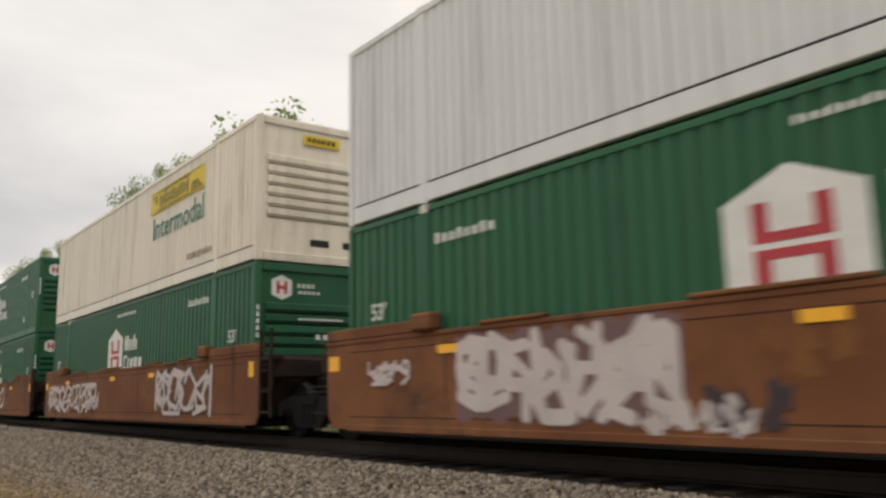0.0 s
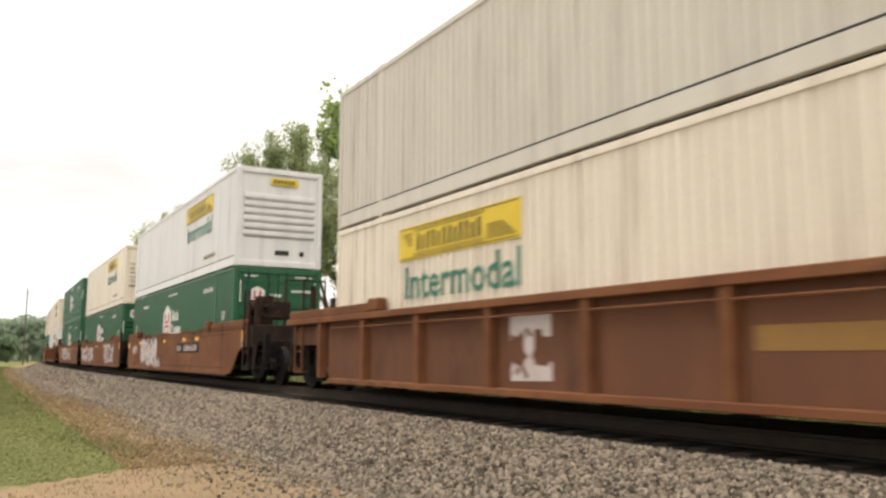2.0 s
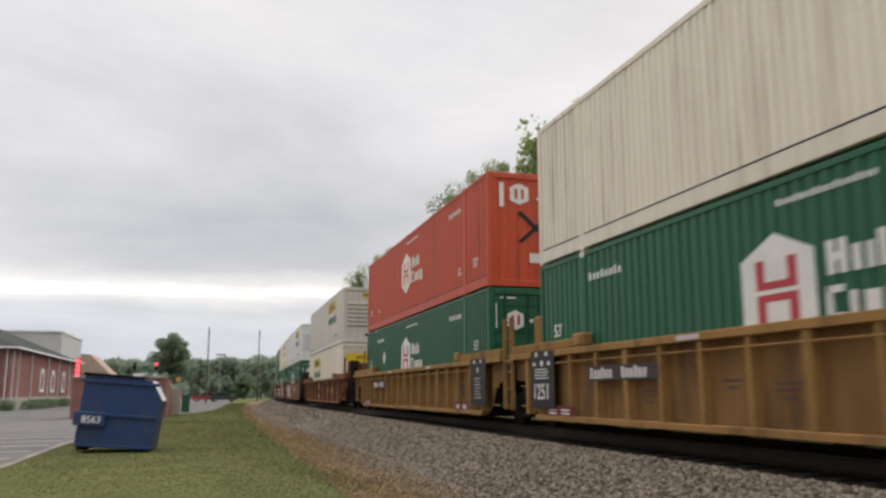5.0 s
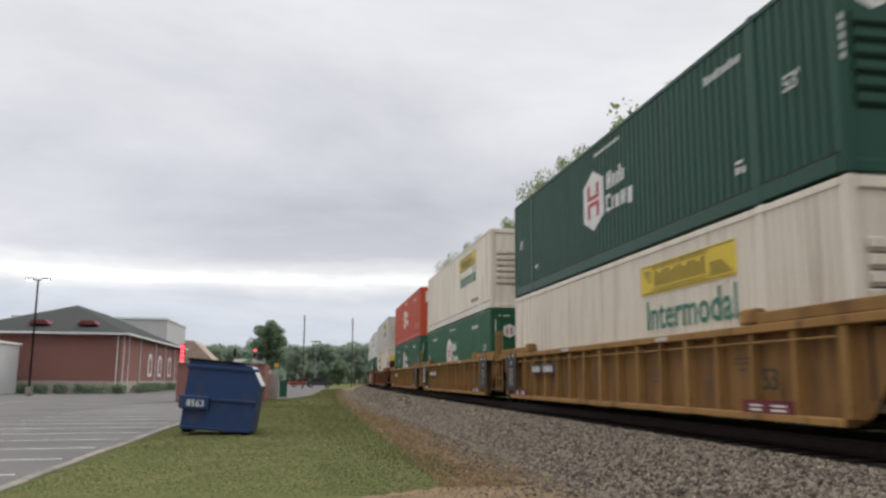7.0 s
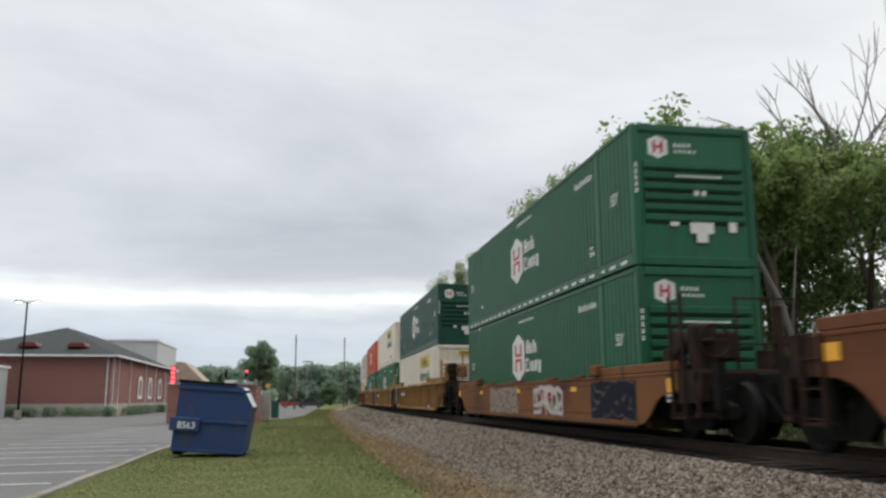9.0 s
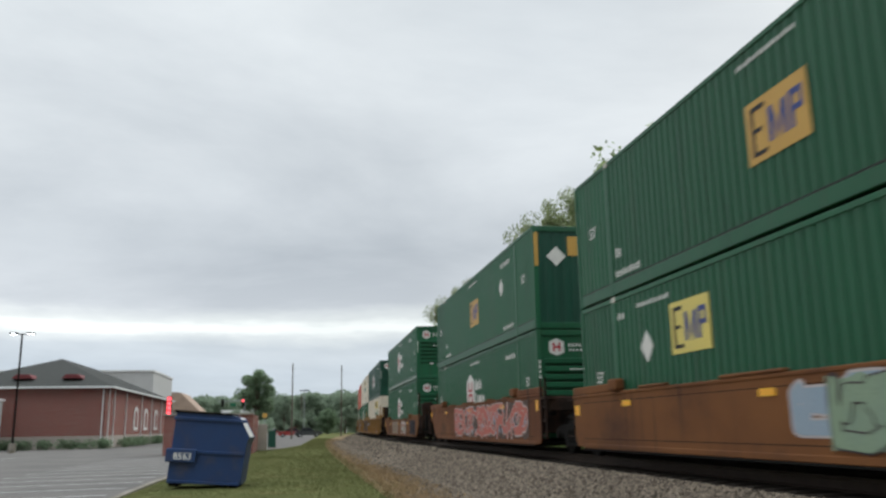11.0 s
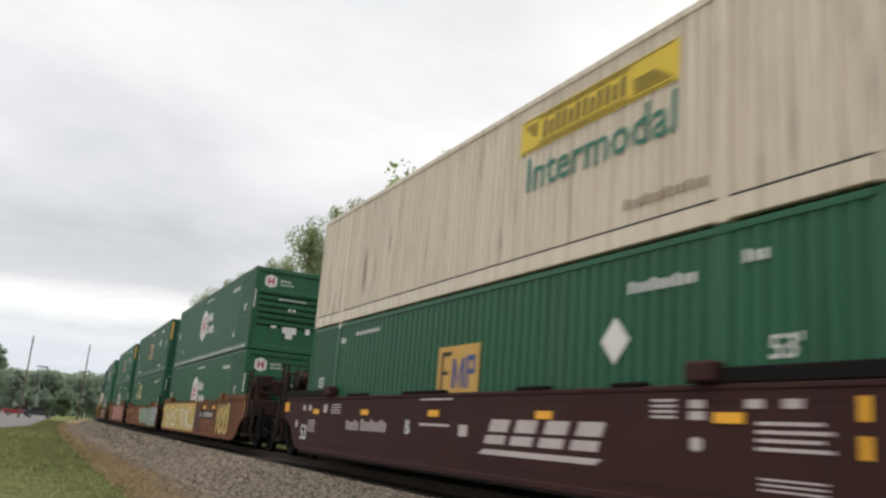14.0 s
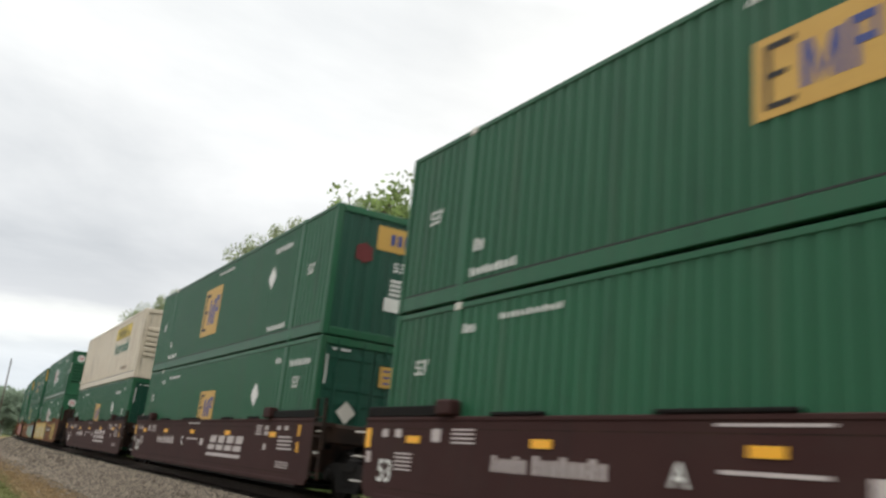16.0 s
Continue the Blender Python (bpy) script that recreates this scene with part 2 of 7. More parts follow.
BLACK = material("grimy_black_steel", (0.007, 0.0065, 0.006), 0.9, second=(0.014, 0.011, 0.009), scale=4, grain=50, bump=0.1)
WHEEL_STEEL = material("wheel_steel", (0.012, 0.0105, 0.0095), 0.8, 0.2, second=(0.009, 0.008, 0.007), scale=5, bump=0.05)
RAIL_STEEL = material("rusty_rail_steel", (0.05, 0.034, 0.025), 0.65, 0.4, second=(0.03, 0.02, 0.015), scale=5, bump=0.08)
TIE_WOOD = material("weathered_tie_wood", (0.026, 0.021, 0.017), 0.9, second=(0.018, 0.014, 0.011), scale=3, stretch=(1, 6, 1), varied=0.25, grain=30, bump=0.3)
SIGN_YELLOW = material("yellow_decal", (0.66, 0.47, 0.03), 0.45, second=(0.56, 0.40, 0.04), scale=2, grain=20, grain_amount=0.06, bump=0.0, streak=(0.3, 0.2, 0.05), streak_amount=0.4)
GOLD = material("gold_decal", (0.52, 0.31, 0.075), 0.5, second=(0.46, 0.26, 0.06), scale=2, grain=20, grain_amount=0.08, bump=0.0)
PALE_YELLOW = material("pale_yellow_decal", (0.68, 0.55, 0.14), 0.5, second=(0.6, 0.5, 0.16), scale=2, grain=20, grain_amount=0.08, bump=0.0)
DECAL_WHITE = material("white_decal", (0.66, 0.645, 0.61), 0.5, second=(0.54, 0.53, 0.50), scale=3, grain=20, grain_amount=0.08, bump=0.0)
DECAL_RED = material("red_decal", (0.42, 0.05, 0.06), 0.5, scale=3, grain=20, grain_amount=0.08, bump=0.0)
DECAL_GREEN = material("green_lettering", (0.03, 0.16, 0.11), 0.5, scale=3, grain=20, grain_amount=0.08, bump=0.0)
DECAL_BLUE = material("dark_blue_decal", (0.05, 0.07, 0.22), 0.5, scale=3, grain=20, grain_amount=0.08, bump=0.0)
DECAL_BLACK = material("black_decal", (0.02, 0.018, 0.016), 0.55, scale=3, grain=20, bump=0.0)
REFLECTOR = material("yellow_reflector", (0.85, 0.42, 0.02), 0.35, second=(0.8, 0.36, 0.02), scale=3, grain=20, grain_amount=0.05, bump=0.0)
MAROON_PANEL = material("dark_red_panel", (0.13, 0.022, 0.022), 0.6, scale=3, bump=0.05)
PAINT_PALE = material("pale_spray_paint", (0.50, 0.44, 0.42), 0.6, second=(0.38, 0.32, 0.31), scale=2, bump=0.0)
PAINT_YELLOW = material("yellow_spray_paint", (0.50, 0.37, 0.105), 0.6, second=(0.42, 0.28, 0.11), scale=2, bump=0.0)
PAINT_OLD_GOLD = material("old_gold_spray_paint", (0.44, 0.33, 0.07), 0.6, second=(0.5, 0.4, 0.1), scale=2, bump=0.0)
PAINT_MINT = material("mint_spray_paint", (0.235, 0.315, 0.215), 0.6, second=(0.19, 0.26, 0.21), scale=2, bump=0.0)
PAINT_BLUE = material("sky_blue_spray_paint", (0.27, 0.345, 0.42), 0.6, second=(0.34, 0.38, 0.43), scale=2, bump=0.0)
PAINT_PINK = material("salmon_spray_paint", (0.46, 0.125, 0.095), 0.6, second=(0.38, 0.17, 0.14), scale=2, bump=0.0)
DECAL_BLUE_DARK = material("navy_spray_paint", (0.010, 0.011, 0.022), 0.75, scale=2, bump=0.0)
PAINT_MAUVE = material("mauve_spray_paint", (0.165, 0.095, 0.095), 0.6, second=(0.12, 0.07, 0.07), scale=2, bump=0.0)
PAINT_TAUPE = material("taupe_spray_paint", (0.26, 0.20, 0.15), 0.6, second=(0.21, 0.14, 0.09), scale=2, bump=0.0)
PAINT_UMBER = material("umber_spray_paint", (0.085, 0.052, 0.042), 0.6, scale=2, bump=0.0)
PAINT_DARK = material("dark_spray_paint", (0.05, 0.035, 0.04), 0.6, scale=2, bump=0.0)

BALLAST_BED = material("grey_ballast_bed", (0.10, 0.083, 0.064), 0.95, second=(0.05, 0.042, 0.033), scale=14, amount=0.9, grain=60, grain_amount=0.5, bump=0.9)
STONE = material("grey_ballast_stone", (0.172, 0.141, 0.109), 0.9, second=(0.098, 0.080, 0.062), scale=6, grain=50, grain_amount=0.2, bump=0.1, varied=0.72, island=True)
DIRT = material("dry_grass_and_dirt", (0.232, 0.166, 0.106), 0.95, second=(0.185, 0.138, 0.085), scale=0.9, amount=0.9, dirt=(0.12, 0.11, 0.055), dirt_scale=1.9, dirt_amount=0.4, grain=45, grain_amount=0.5, bump=0.6)
GRASS = material("mown_grass", (0.128, 0.134, 0.054), 0.95, second=(0.098, 0.114, 0.043), scale=0.5, amount=0.9, dirt=(0.21, 0.178, 0.088), dirt_scale=0.7, dirt_amount=0.6, grain=30, grain_amount=0.3, bump=0.3)
BLADE = material("grass_blade", (0.152, 0.158, 0.062), 0.8, second=(0.114, 0.132, 0.048), scale=0.6, dirt=(0.225, 0.188, 0.09), dirt_scale=0.7, dirt_amount=0.75, varied=0.12, island=True, grain=8, bump=0)
STRAW = material("dry_straw", (0.30, 0.215, 0.12), 0.9, second=(0.22, 0.165, 0.09), scale=0.8, varied=0.35, island=True, grain=8, bump=0)
ASPHALT = material("worn_asphalt", (0.138, 0.130, 0.122), 0.9, second=(0.105, 0.100, 0.095), scale=0.3, amount=0.9, dirt=(0.085, 0.082, 0.08), dirt_scale=0.5, dirt_amount=0.6, grain=60, grain_amount=0.25, bump=0.3)
CONCRETE = material("curb_concrete", (0.27, 0.245, 0.21), 0.9, second=(0.17, 0.15, 0.12), scale=1.5, amount=0.8, dirt=(0.10, 0.10, 0.05), dirt_scale=1.8, dirt_amount=0.8, varied=0.1, grain=50, bump=0.2)
LINE_PAINT = material("white_line_paint", (0.55, 0.55, 0.54), 0.8, second=(0.35, 0.35, 0.35), scale=5, amount=0.8, bump=0.1)
BARK = material("grey_bark", (0.14, 0.115, 0.09), 0.95, second=(0.08, 0.066, 0.052), scale=4, stretch=(3, 3, 0.6), grain=40, bump=0.5)
DEAD_WOOD = material("bare_grey_wood", (0.19, 0.165, 0.14), 0.9, second=(0.12, 0.10, 0.085), scale=4, grain=40, bump=0.3)


def leaf_material(name, base, second, varied=0.4):
    m = material(name, base, 0.6, second=second, scale=0.5, varied=varied, island=True, grain=6, grain_amount=0.1, bump=0)
    n, l = m.node_tree.nodes, m.node_tree.links
    b = n["Principled BSDF"]
    tr = n.new("ShaderNodeBsdfTranslucent")
    mx = n.new("ShaderNodeMixShader")
    mx.inputs[0].default_value = 0.58
    for link in b.inputs["Base Color"].links:
        l.new(link.from_socket, tr.inputs["Color"])
    l.new(b.outputs[0], mx.inputs[1])
    l.new(tr.outputs[0], mx.inputs[2])
    l.new(mx.outputs[0], n["Material Output"].inputs[0])
    return m


LEAF = leaf_material("green_leaf", (0.215, 0.285, 0.095), (0.150, 0.215, 0.070))
LEAF_LIGHT = leaf_material("light_green_leaf", (0.27, 0.315, 0.160), (0.22, 0.26, 0.13))
LEAF_DARK = leaf_material("dark_green_leaf", (0.145, 0.200, 0.074), (0.105, 0.155, 0.058))
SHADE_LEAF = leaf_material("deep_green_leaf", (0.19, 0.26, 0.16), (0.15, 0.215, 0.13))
# distance haze is mixed into this paler, greyer leaf colour
HAZED_LEAF = leaf_material("haze_tinted_leaf", (0.225, 0.285, 0.205), (0.19, 0.245, 0.175), 0.15)


# ---- mesh helpers ----
def box(bm, x0, x1, y0, y1, z0, z1, bevel=0.0):
    vs = [bm.verts.new((x, y, z)) for z in (z0, z1) for x, y in ((x0, y0), (x1, y0), (x1, y1), (x0, y1))]
    fs = [bm.faces.new([vs[i] for i in f]) for f in ((3, 2, 1, 0), (4, 5, 6, 7), (0, 1, 5, 4), (1, 2, 6, 5), (2, 3, 7, 6), (3, 0, 4, 7))]
    if bevel:
        es = list({e for f in fs for e in f.edges})
        bmesh.ops.bevel(bm, geom=es, offset=bevel, segments=1, affect="EDGES")
    return bm


def slab(x0, x1, y0, y1, z0, z1, bevel=0.0):
    return box(bmesh.new(), x0, x1, y0, y1, z0, z1, bevel)


def prism(bm, outline, axis, a, b):
    """Closes an outline (pairs) into a solid along axis x, y or z from a to b."""
    def put(p, v):
        return {"x": (v, p[0], p[1]), "y": (p[0], v, p[1]), "z": (p[0], p[1], v)}[axis]
    lo = [bm.verts.new(put(p, a)) for p in outline]
    hi = [bm.verts.new(put(p, b)) for p in outline]
    n = len(outline)
    bm.faces.new(lo[::-1])
    bm.faces.new(hi)
    for i in range(n):
        bm.faces.new((lo[i], lo[(i + 1) % n], hi[(i + 1) % n], hi[i]))
    bmesh.ops.recalc_face_normals(bm, faces=bm.faces)
    return bm


def tube(bm, a, b, r0, r1=None, n=8):
    """A tapered round bar from a to b."""
    r1 = r0 if r1 is None else r1
    a, b = Vector(a), Vector(b)
    q = (b - a).to_track_quat("Z", "Y")
    rings = []
    for c, r in ((a, r0), (b, r1)):
        rings.append([bm.verts.new(c + q @ Vector((r * math.cos(k * math.tau / n), r * math.sin(k * math.tau / n), 0))) for k in range(n)])
    for k in range(n):
        bm.faces.new((rings[0][k], rings[0][(k + 1) % n], rings[1][(k + 1) % n], rings[1][k]))
    bm.faces.new(rings[0][::-1])
    bm.faces.new(rings[1])
    return bm


def mesh_of(name, bm, mat):
    me = bpy.data.meshes.new(name)
    bm.to_mesh(me)
    bm.free()
    me.materials.append(mat)
    return me


def part(name, bm, mat, parent=None, label=""):
    ob = new(name, mesh_of(name, bm, mat))
    if parent:
        ob.parent = parent
    return tagged(ob, label)


def raw(name, verts, faces, mat, parent=None, label=""):
    me = bpy.data.meshes.new(name)
    me.from_pydata([tuple(v) for v in verts], [], [tuple(f) for f in faces])
    me.materials.append(mat)
    ob = new(name, me)
    if parent:
        ob.parent = parent
    return tagged(ob, label)


def thing(name, label, category, group="", kind=""):
    return tagged(new(name), label, category, group, kind)


# ---- the track's line ----
RAIL_Z = 0.88
TRACK_X = 7.77
_S = np.arange(-160.0, 420.0, 1.0)
_H = np.where(_S > 0, 0.000225 * _S + 0.00000276 * _S ** 2, 0.000225 * _S)
_E = 150.0
_H = np.where(_S > _E, 0.000225 * _E + 0.00000276 * _E ** 2 + (0.000225 + 0.00000552 * _E) * 0.6 * (_S - _E), _H)
_X, _Y = np.cumsum(np.sin(_H)), np.cumsum(np.cos(_H))
_X, _Y = _X - _X[160] + TRACK_X, _Y - _Y[160]


def on_track(s, side=0.0):
    """x, y and heading (to the right, radians) at s metres along the track, side metres to its right."""
    x, y, h = (float(np.interp(s, _S, a)) for a in (_X, _Y, _H))
    return x + side * math.cos(h), y - side * math.sin(h), h


def along(outline, s_list, close=True):
    """Vertices and faces of a cross-section (side, z) drawn along the track."""
    verts, faces, n = [], [], len(outline)
    for s in s_list:
        for a, z in outline:
            x, y, _ = on_track(s, a)
            verts.append((x, y, z))
    for i in range(len(s_list) - 1):
        for k in range(n if close else n - 1):
            a, b = i * n + k, i * n + (k + 1) % n
            faces.append((a, b, b + n, a + n))
    if close:
        faces += [tuple(range(n))[::-1], tuple(range((len(s_list) - 1) * n, len(s_list) * n))]
    return verts, faces


# ---- ground, lawn, parking lot, ballast and track ----
def sheet(name, x0, x1, y0, y1, z, mat, label, nx=1, ny=1, rough=0.0):
    verts = [(x0 + (x1 - x0) * i / nx, y0 + (y1 - y0) * j / ny, z + rough * noise.noise(Vector((i * 3.1, j * 2.7, 0.5)))) for j in range(ny + 1) for i in range(nx + 1)]
    faces = [(j * (nx + 1) + i, j * (nx + 1) + i + 1, (j + 1) * (nx + 1) + i + 1, (j + 1) * (nx + 1) + i) for j in range(ny) for i in range(nx)]
    return tagged(raw(name, verts, faces, mat), label, "ground", kind="structure")


sheet("ground", -3000, 3000, -3000, 3000, -0.03, GRASS, "flat grassy ground reaching the horizon", 40, 40)
def field(name, left, right, ys, z, mat, label, nx=8, rough=0.02):
    """A lawn between two edges given as (y, x) pairs."""
    verts, faces = [], []
    for j, y in enumerate(ys):
        a = float(np.interp(y, [p[0] for p in left], [p[1] for p in left]))
        b = float(np.interp(y, [p[0] for p in right], [p[1] for p in right]))
        verts += [(a + (b - a) * i / nx, y, z + rough * noise.noise(Vector((i * 3.1, j * 2.7, 0.5)))) for i in range(nx + 1)]
    n = nx + 1
    faces = [(j * n + i, j * n + i + 1, (j + 1) * n + i + 1, (j + 1) * n + i) for j in range(len(ys) - 1) for i in range(nx)]
    return tagged(raw(name, verts, faces, mat), label, "ground", kind="structure")


LAWN_LEFT = [(-14, -4.08), (60, -4.08), (66, -3.2), (71, -0.8), (84, 1.06), (150, 4.4), (229, 8.2), (300, 12.0)]
LAWN_RIGHT = [(-14, 2.3), (19, 2.45), (31, 2.8), (72, 3.9), (100, 5.2), (153, 9.6), (200, 17.0), (300, 45.0)]
field("lawn", LAWN_LEFT, LAWN_RIGHT, [-14 + 2.0 * j for j in range(158)], 0.0, GRASS, "mown green lawn with dry patches beside the parking lot", 10, 0.002)
sheet("parking_lot", -75, -4.24, -14, 330, 0.0, ASPHALT, "pale worn asphalt parking lot with painted stalls")
sheet("far_parking_lot", -4.24, 26, 66, 330, -0.02, ASPHALT, "pale asphalt parking lot behind the lawn")
sheet("cross_street", -300, 300, 335, 345, 0.02, ASPHALT, "asphalt street crossing the railway")

S_LONG = [float(s) for s in range(-60, 361, 5)]
VERGE = DIRT
v, f = [], []
for i in range(560):
    s = -60 + 0.75 * i
    wob = 0.55 * noise.noise(Vector((s * 0.35, 0.2, 0.1))) + 0.22 * noise.noise(Vector((s * 1.3, 4.2, 0.1)))
    for a, z in ((-5.35 + wob, 0.018), (-4.4, 0.024), (-3.35, 0.03)):
        x, y, _ = on_track(s, a)
        v.append((x, y, z))
    if i:
        f += [(3 * i - 3, 3 * i - 2, 3 * i + 1, 3 * i), (3 * i - 2, 3 * i - 1, 3 * i + 2, 3 * i + 1)]
tagged(raw("dirt_verge", v, f, VERGE), "strip of dry grass and dirt along the ballast", "dirt verge", kind="structure")
v, f = along([(-3.6, -0.05), (-3.55, 0.02), (-2.35, 0.50), (-1.75, 0.66), (1.75, 0.66), (2.35, 0.50), (3.85, 0.02), (3.9, -0.05)], S_LONG, False)
ballast_bed = tagged(raw("ballast_bed", v, f, BALLAST_BED), "grey crushed-stone ballast bed under the track", "ballast", kind="structure")
# the shadow below the train is painted as a strip of near-black ballast
SHADED_BED = material("train_shaded_ballast", (0.030, 0.025, 0.021), 0.95, second=(0.018, 0.015, 0.013), scale=10, grain=60, grain_amount=0.5, bump=0.8)
v, f = along([(-1.72, 0.60), (-1.55, 0.672), (1.55, 0.672), (1.72, 0.60)], S_LONG, False)
tagged(raw("track_bed", v, f, SHADED_BED), "ballast between the rails, darkened as the train's shadow", "ballast", kind="structure")
v, f = along([(3.8, -0.01), (9.0, 0.01), (60.0, 0.0)], S_LONG, False)
tagged(raw("far_verge", v, f, material("weedy_soil", (0.09, 0.085, 0.04), 0.95, second=(0.06, 0.07, 0.028), scale=0.8, grain=30, grain_amount=0.5, bump=0.5)), "weedy soil between the track and the trees", "ground", kind="structure")

for side in (-0.7175, 0.7175):
    prof = [(-0.07, 0.69), (0.07, 0.69), (0.07, 0.705), (0.012, 0.72), (0.012, 0.84), (0.036, 0.85), (0.036, 0.88), (-0.036, 0.88), (-0.036, 0.85), (-0.012, 0.84), (-0.012, 0.72), (-0.07, 0.705)]
    v, f = along([(side + a, z) for a, z in prof], [float(s) for s in range(-60, 361, 4)])
    tagged(raw("rail", v, f, RAIL_STEEL), "rusty steel rail with a worn head on wooden ties", "rail", "rails of the track", "structure")

bm = bmesh.new()
edge = [(3.2, -12), (3.2, 14.5), (2.55, 13.6)] + [(2.5 - 0.13 * k, 12.7 - 0.09 * k + 0.12 * math.sin(k * 2.3)) for k in range(16)]
edge += [(0.45 - 0.02 * k + 0.14 * math.sin(k * 1.9), 11.0 - 0.5 * k) for k in range(40)] + [(0.2, -12)]
prism(bm, edge, "z", -0.02, 0.021)
tagged(part("dirt_patch", bm, DIRT), "bare patch of dirt and dry grass beside the lawn", "dirt verge", kind="structure")
rng = np.random.default_rng(4)


def scatter_stones(count, s0, s1, a0, a1, size, name, label, stray=False):
    """Loose angular stones on the ballast's slope, all in one mesh."""
    cube = np.array([[-1, -1, -1], [1, -1, -1], [1, 1, -1], [-1, 1, -1], [-1, -1, 1], [1, -1, 1], [1, 1, 1], [-1, 1, 1]], float) * 0.5
    quads = np.array([[3, 2, 1, 0], [4, 5, 6, 7], [0, 1, 5, 4], [1, 2, 6, 5], [2, 3, 7, 6], [3, 0, 4, 7]])
    s = s0 + (s1 - s0) * rng.random(count) ** 1.5
    a = rng.uniform(a0, a1, count)
    if stray:
        # thin out away from the bed
        s = rng.uniform(s0, s1, count)
        a = a1 - (a1 - a0) * np.abs(rng.normal(0, 0.45, count))
    z = np.interp(a, [-5.2, -3.55, -2.35, -1.75, 0], [0.02, 0.02, 0.50, 0.66, 0.66])
    x, y, h = np.interp(s, _S, _X), np.interp(s, _S, _Y), np.interp(s, _S, _H)
    centre = np.stack([x + a * np.cos(h), y - a * np.sin(h), z + 0.012], -1)
    sz = size * rng.uniform(0.45, 1.35, (count, 1, 1)) * rng.uniform(0.6, 1.0, (count, 1, 3))
    v = cube[None] * sz + rng.normal(0, 0.11, (count, 8, 3)) * sz
    q = rng.normal(size=(count, 4))
    q /= np.linalg.norm(q, axis=1, keepdims=True)
    w, i, j, k = q.T
    R = np.stack([1 - 2 * (j * j + k * k), 2 * (i * j - k * w), 2 * (i * k + j * w), 2 * (i * j + k * w), 1 - 2 * (i * i + k * k), 2 * (j * k - i * w),
                  2 * (i * k - j * w), 2 * (j * k + i * w), 1 - 2 * (i * i + j * j)], -1).reshape(-1, 3, 3)
    v = np.einsum("nij,nkj->nki", R, v) + centre[:, None]
    f = (quads[None] + 8 * np.arange(count)[:, None, None]).reshape(-1, 4)
    me = bpy.data.meshes.new(name)
    me.vertices.add(count * 8)
    me.vertices.foreach_set("co", v.ravel())
    me.loops.add(f.size)
    me.loops.foreach_set("vertex_index", f.ravel())
    me.polygons.add(len(f))
    me.polygons.foreach_set("loop_start", np.arange(0, f.size, 4))
    me.update(calc_edges=True)
    me.materials.append(STONE)
    return tagged(new(name, me), label, "ballast", kind="stuff")


scatter_stones(64000, 1.5, 40, -3.72, -1.6, 0.045, "ballast_stones", "loose grey angular ballast stones on the slope beside the rails")
scatter_stones(9000, 36, 110, -3.8, -1.7, 0.085, "ballast_stones", "loose grey ballast stones further along the track")
scatter_stones(9000, 1.6, -16, -3.72, -1.6, 0.06, "ballast_stones", "loose grey ballast stones behind the viewpoint")
scatter_stones(3600, -15, 40, -4.5, -3.6, 0.05, "ballast_stones", "stray ballast stones strewn over the dirt verge", True)
scatter_stones(4500, -15, 22, -5.2, -3.6, 0.034, "ballast_stones", "small stones trodden into the bare dirt", True)
scatter_stones(3500, 36, 110, -4.9, -3.6, 0.07, "ballast_stones", "stray stones along the far verge", True)


def scatter_blades(name, label, mat, count, place, tall):
    """Upright thin blades, three corners each, in one mesh."""
    p = place(count)
    ang = rng.uniform(0, math.tau, count)
    hgt = tall * rng.uniform(0.4, 1.2, count)
    wid = 0.006 + 0.006 * rng.random(count)
    wid *= np.clip(np.hypot(p[:, 0], p[:, 1]) / 8.0, 1.0, 4.0)
    lean = rng.normal(0, 0.45, (count, 2)) * hgt[:, None]
    d = np.stack([np.cos(ang), np.sin(ang)], -1) * wid[:, None]
    v = np.zeros((count, 3, 3))
    v[:, 0, :2], v[:, 1, :2], v[:, 2, :2] = p[:, :2] - d, p[:, :2] + d, p[:, :2] + lean
    v[:, :2, 2] = p[:, None, 2]
    v[:, 2, 2] = p[:, 2] + hgt
    f = np.arange(count * 3)
    me = bpy.data.meshes.new(name)
    me.vertices.add(count * 3)
    me.vertices.foreach_set("co", v.ravel())
    me.loops.add(count * 3)
    me.loops.foreach_set("vertex_index", f)
    me.polygons.add(count)
    me.polygons.foreach_set("loop_start", np.arange(0, count * 3, 3))
    me.update(calc_edges=True)
    me.materials.append(mat)
    return tagged(new(name, me), label, "grass", kind="stuff")


def lawn_place(n):
    y = 7 + 45 * rng.random(n) ** 1.6
    edge = np.interp(y, [0, 12, 19, 31, 55], [1.75, 1.95, 2.35, 2.7, 3.3]) + 0.12 * np.sin(y * 1.7) + rng.normal(0, 0.22, n)
    x = -4.12 + (edge + 4.12) * rng.random(n)
    y = np.where((x > 0.4) & (y < 11.8), 11.8 + 40 * rng.random(n) ** 1.6, y)
    return np.stack([x, y, np.full(n, 0.0)], -1)


def dirt_place(n):
    y = 5 + 40 * rng.random(n) ** 1.5
    x = np.interp(y, [0, 11, 12.2, 19, 31, 55], [0.4, 0.6, 2.1, 2.4, 2.75, 3.2])
    x = x + rng.random(n) ** 1.3 * (4.1 - x)
    return np.stack([x, y, np.full(n, 0.015)], -1)


scatter_blades("grass_blades", "short mown green grass with dry tips", BLADE, 160000, lawn_place, 0.010)


def far_lawn_place(n):
    y = 48 + 92 * rng.random(n) ** 1.3
    a = np.interp(y, [p[0] for p in LAWN_LEFT], [p[1] for p in LAWN_LEFT]) + 0.1
    b = np.interp(y, _Y, _X) - 4.9
    return np.stack([a + (b - a) * rng.random(n), y, np.full(n, 0.005)], -1)


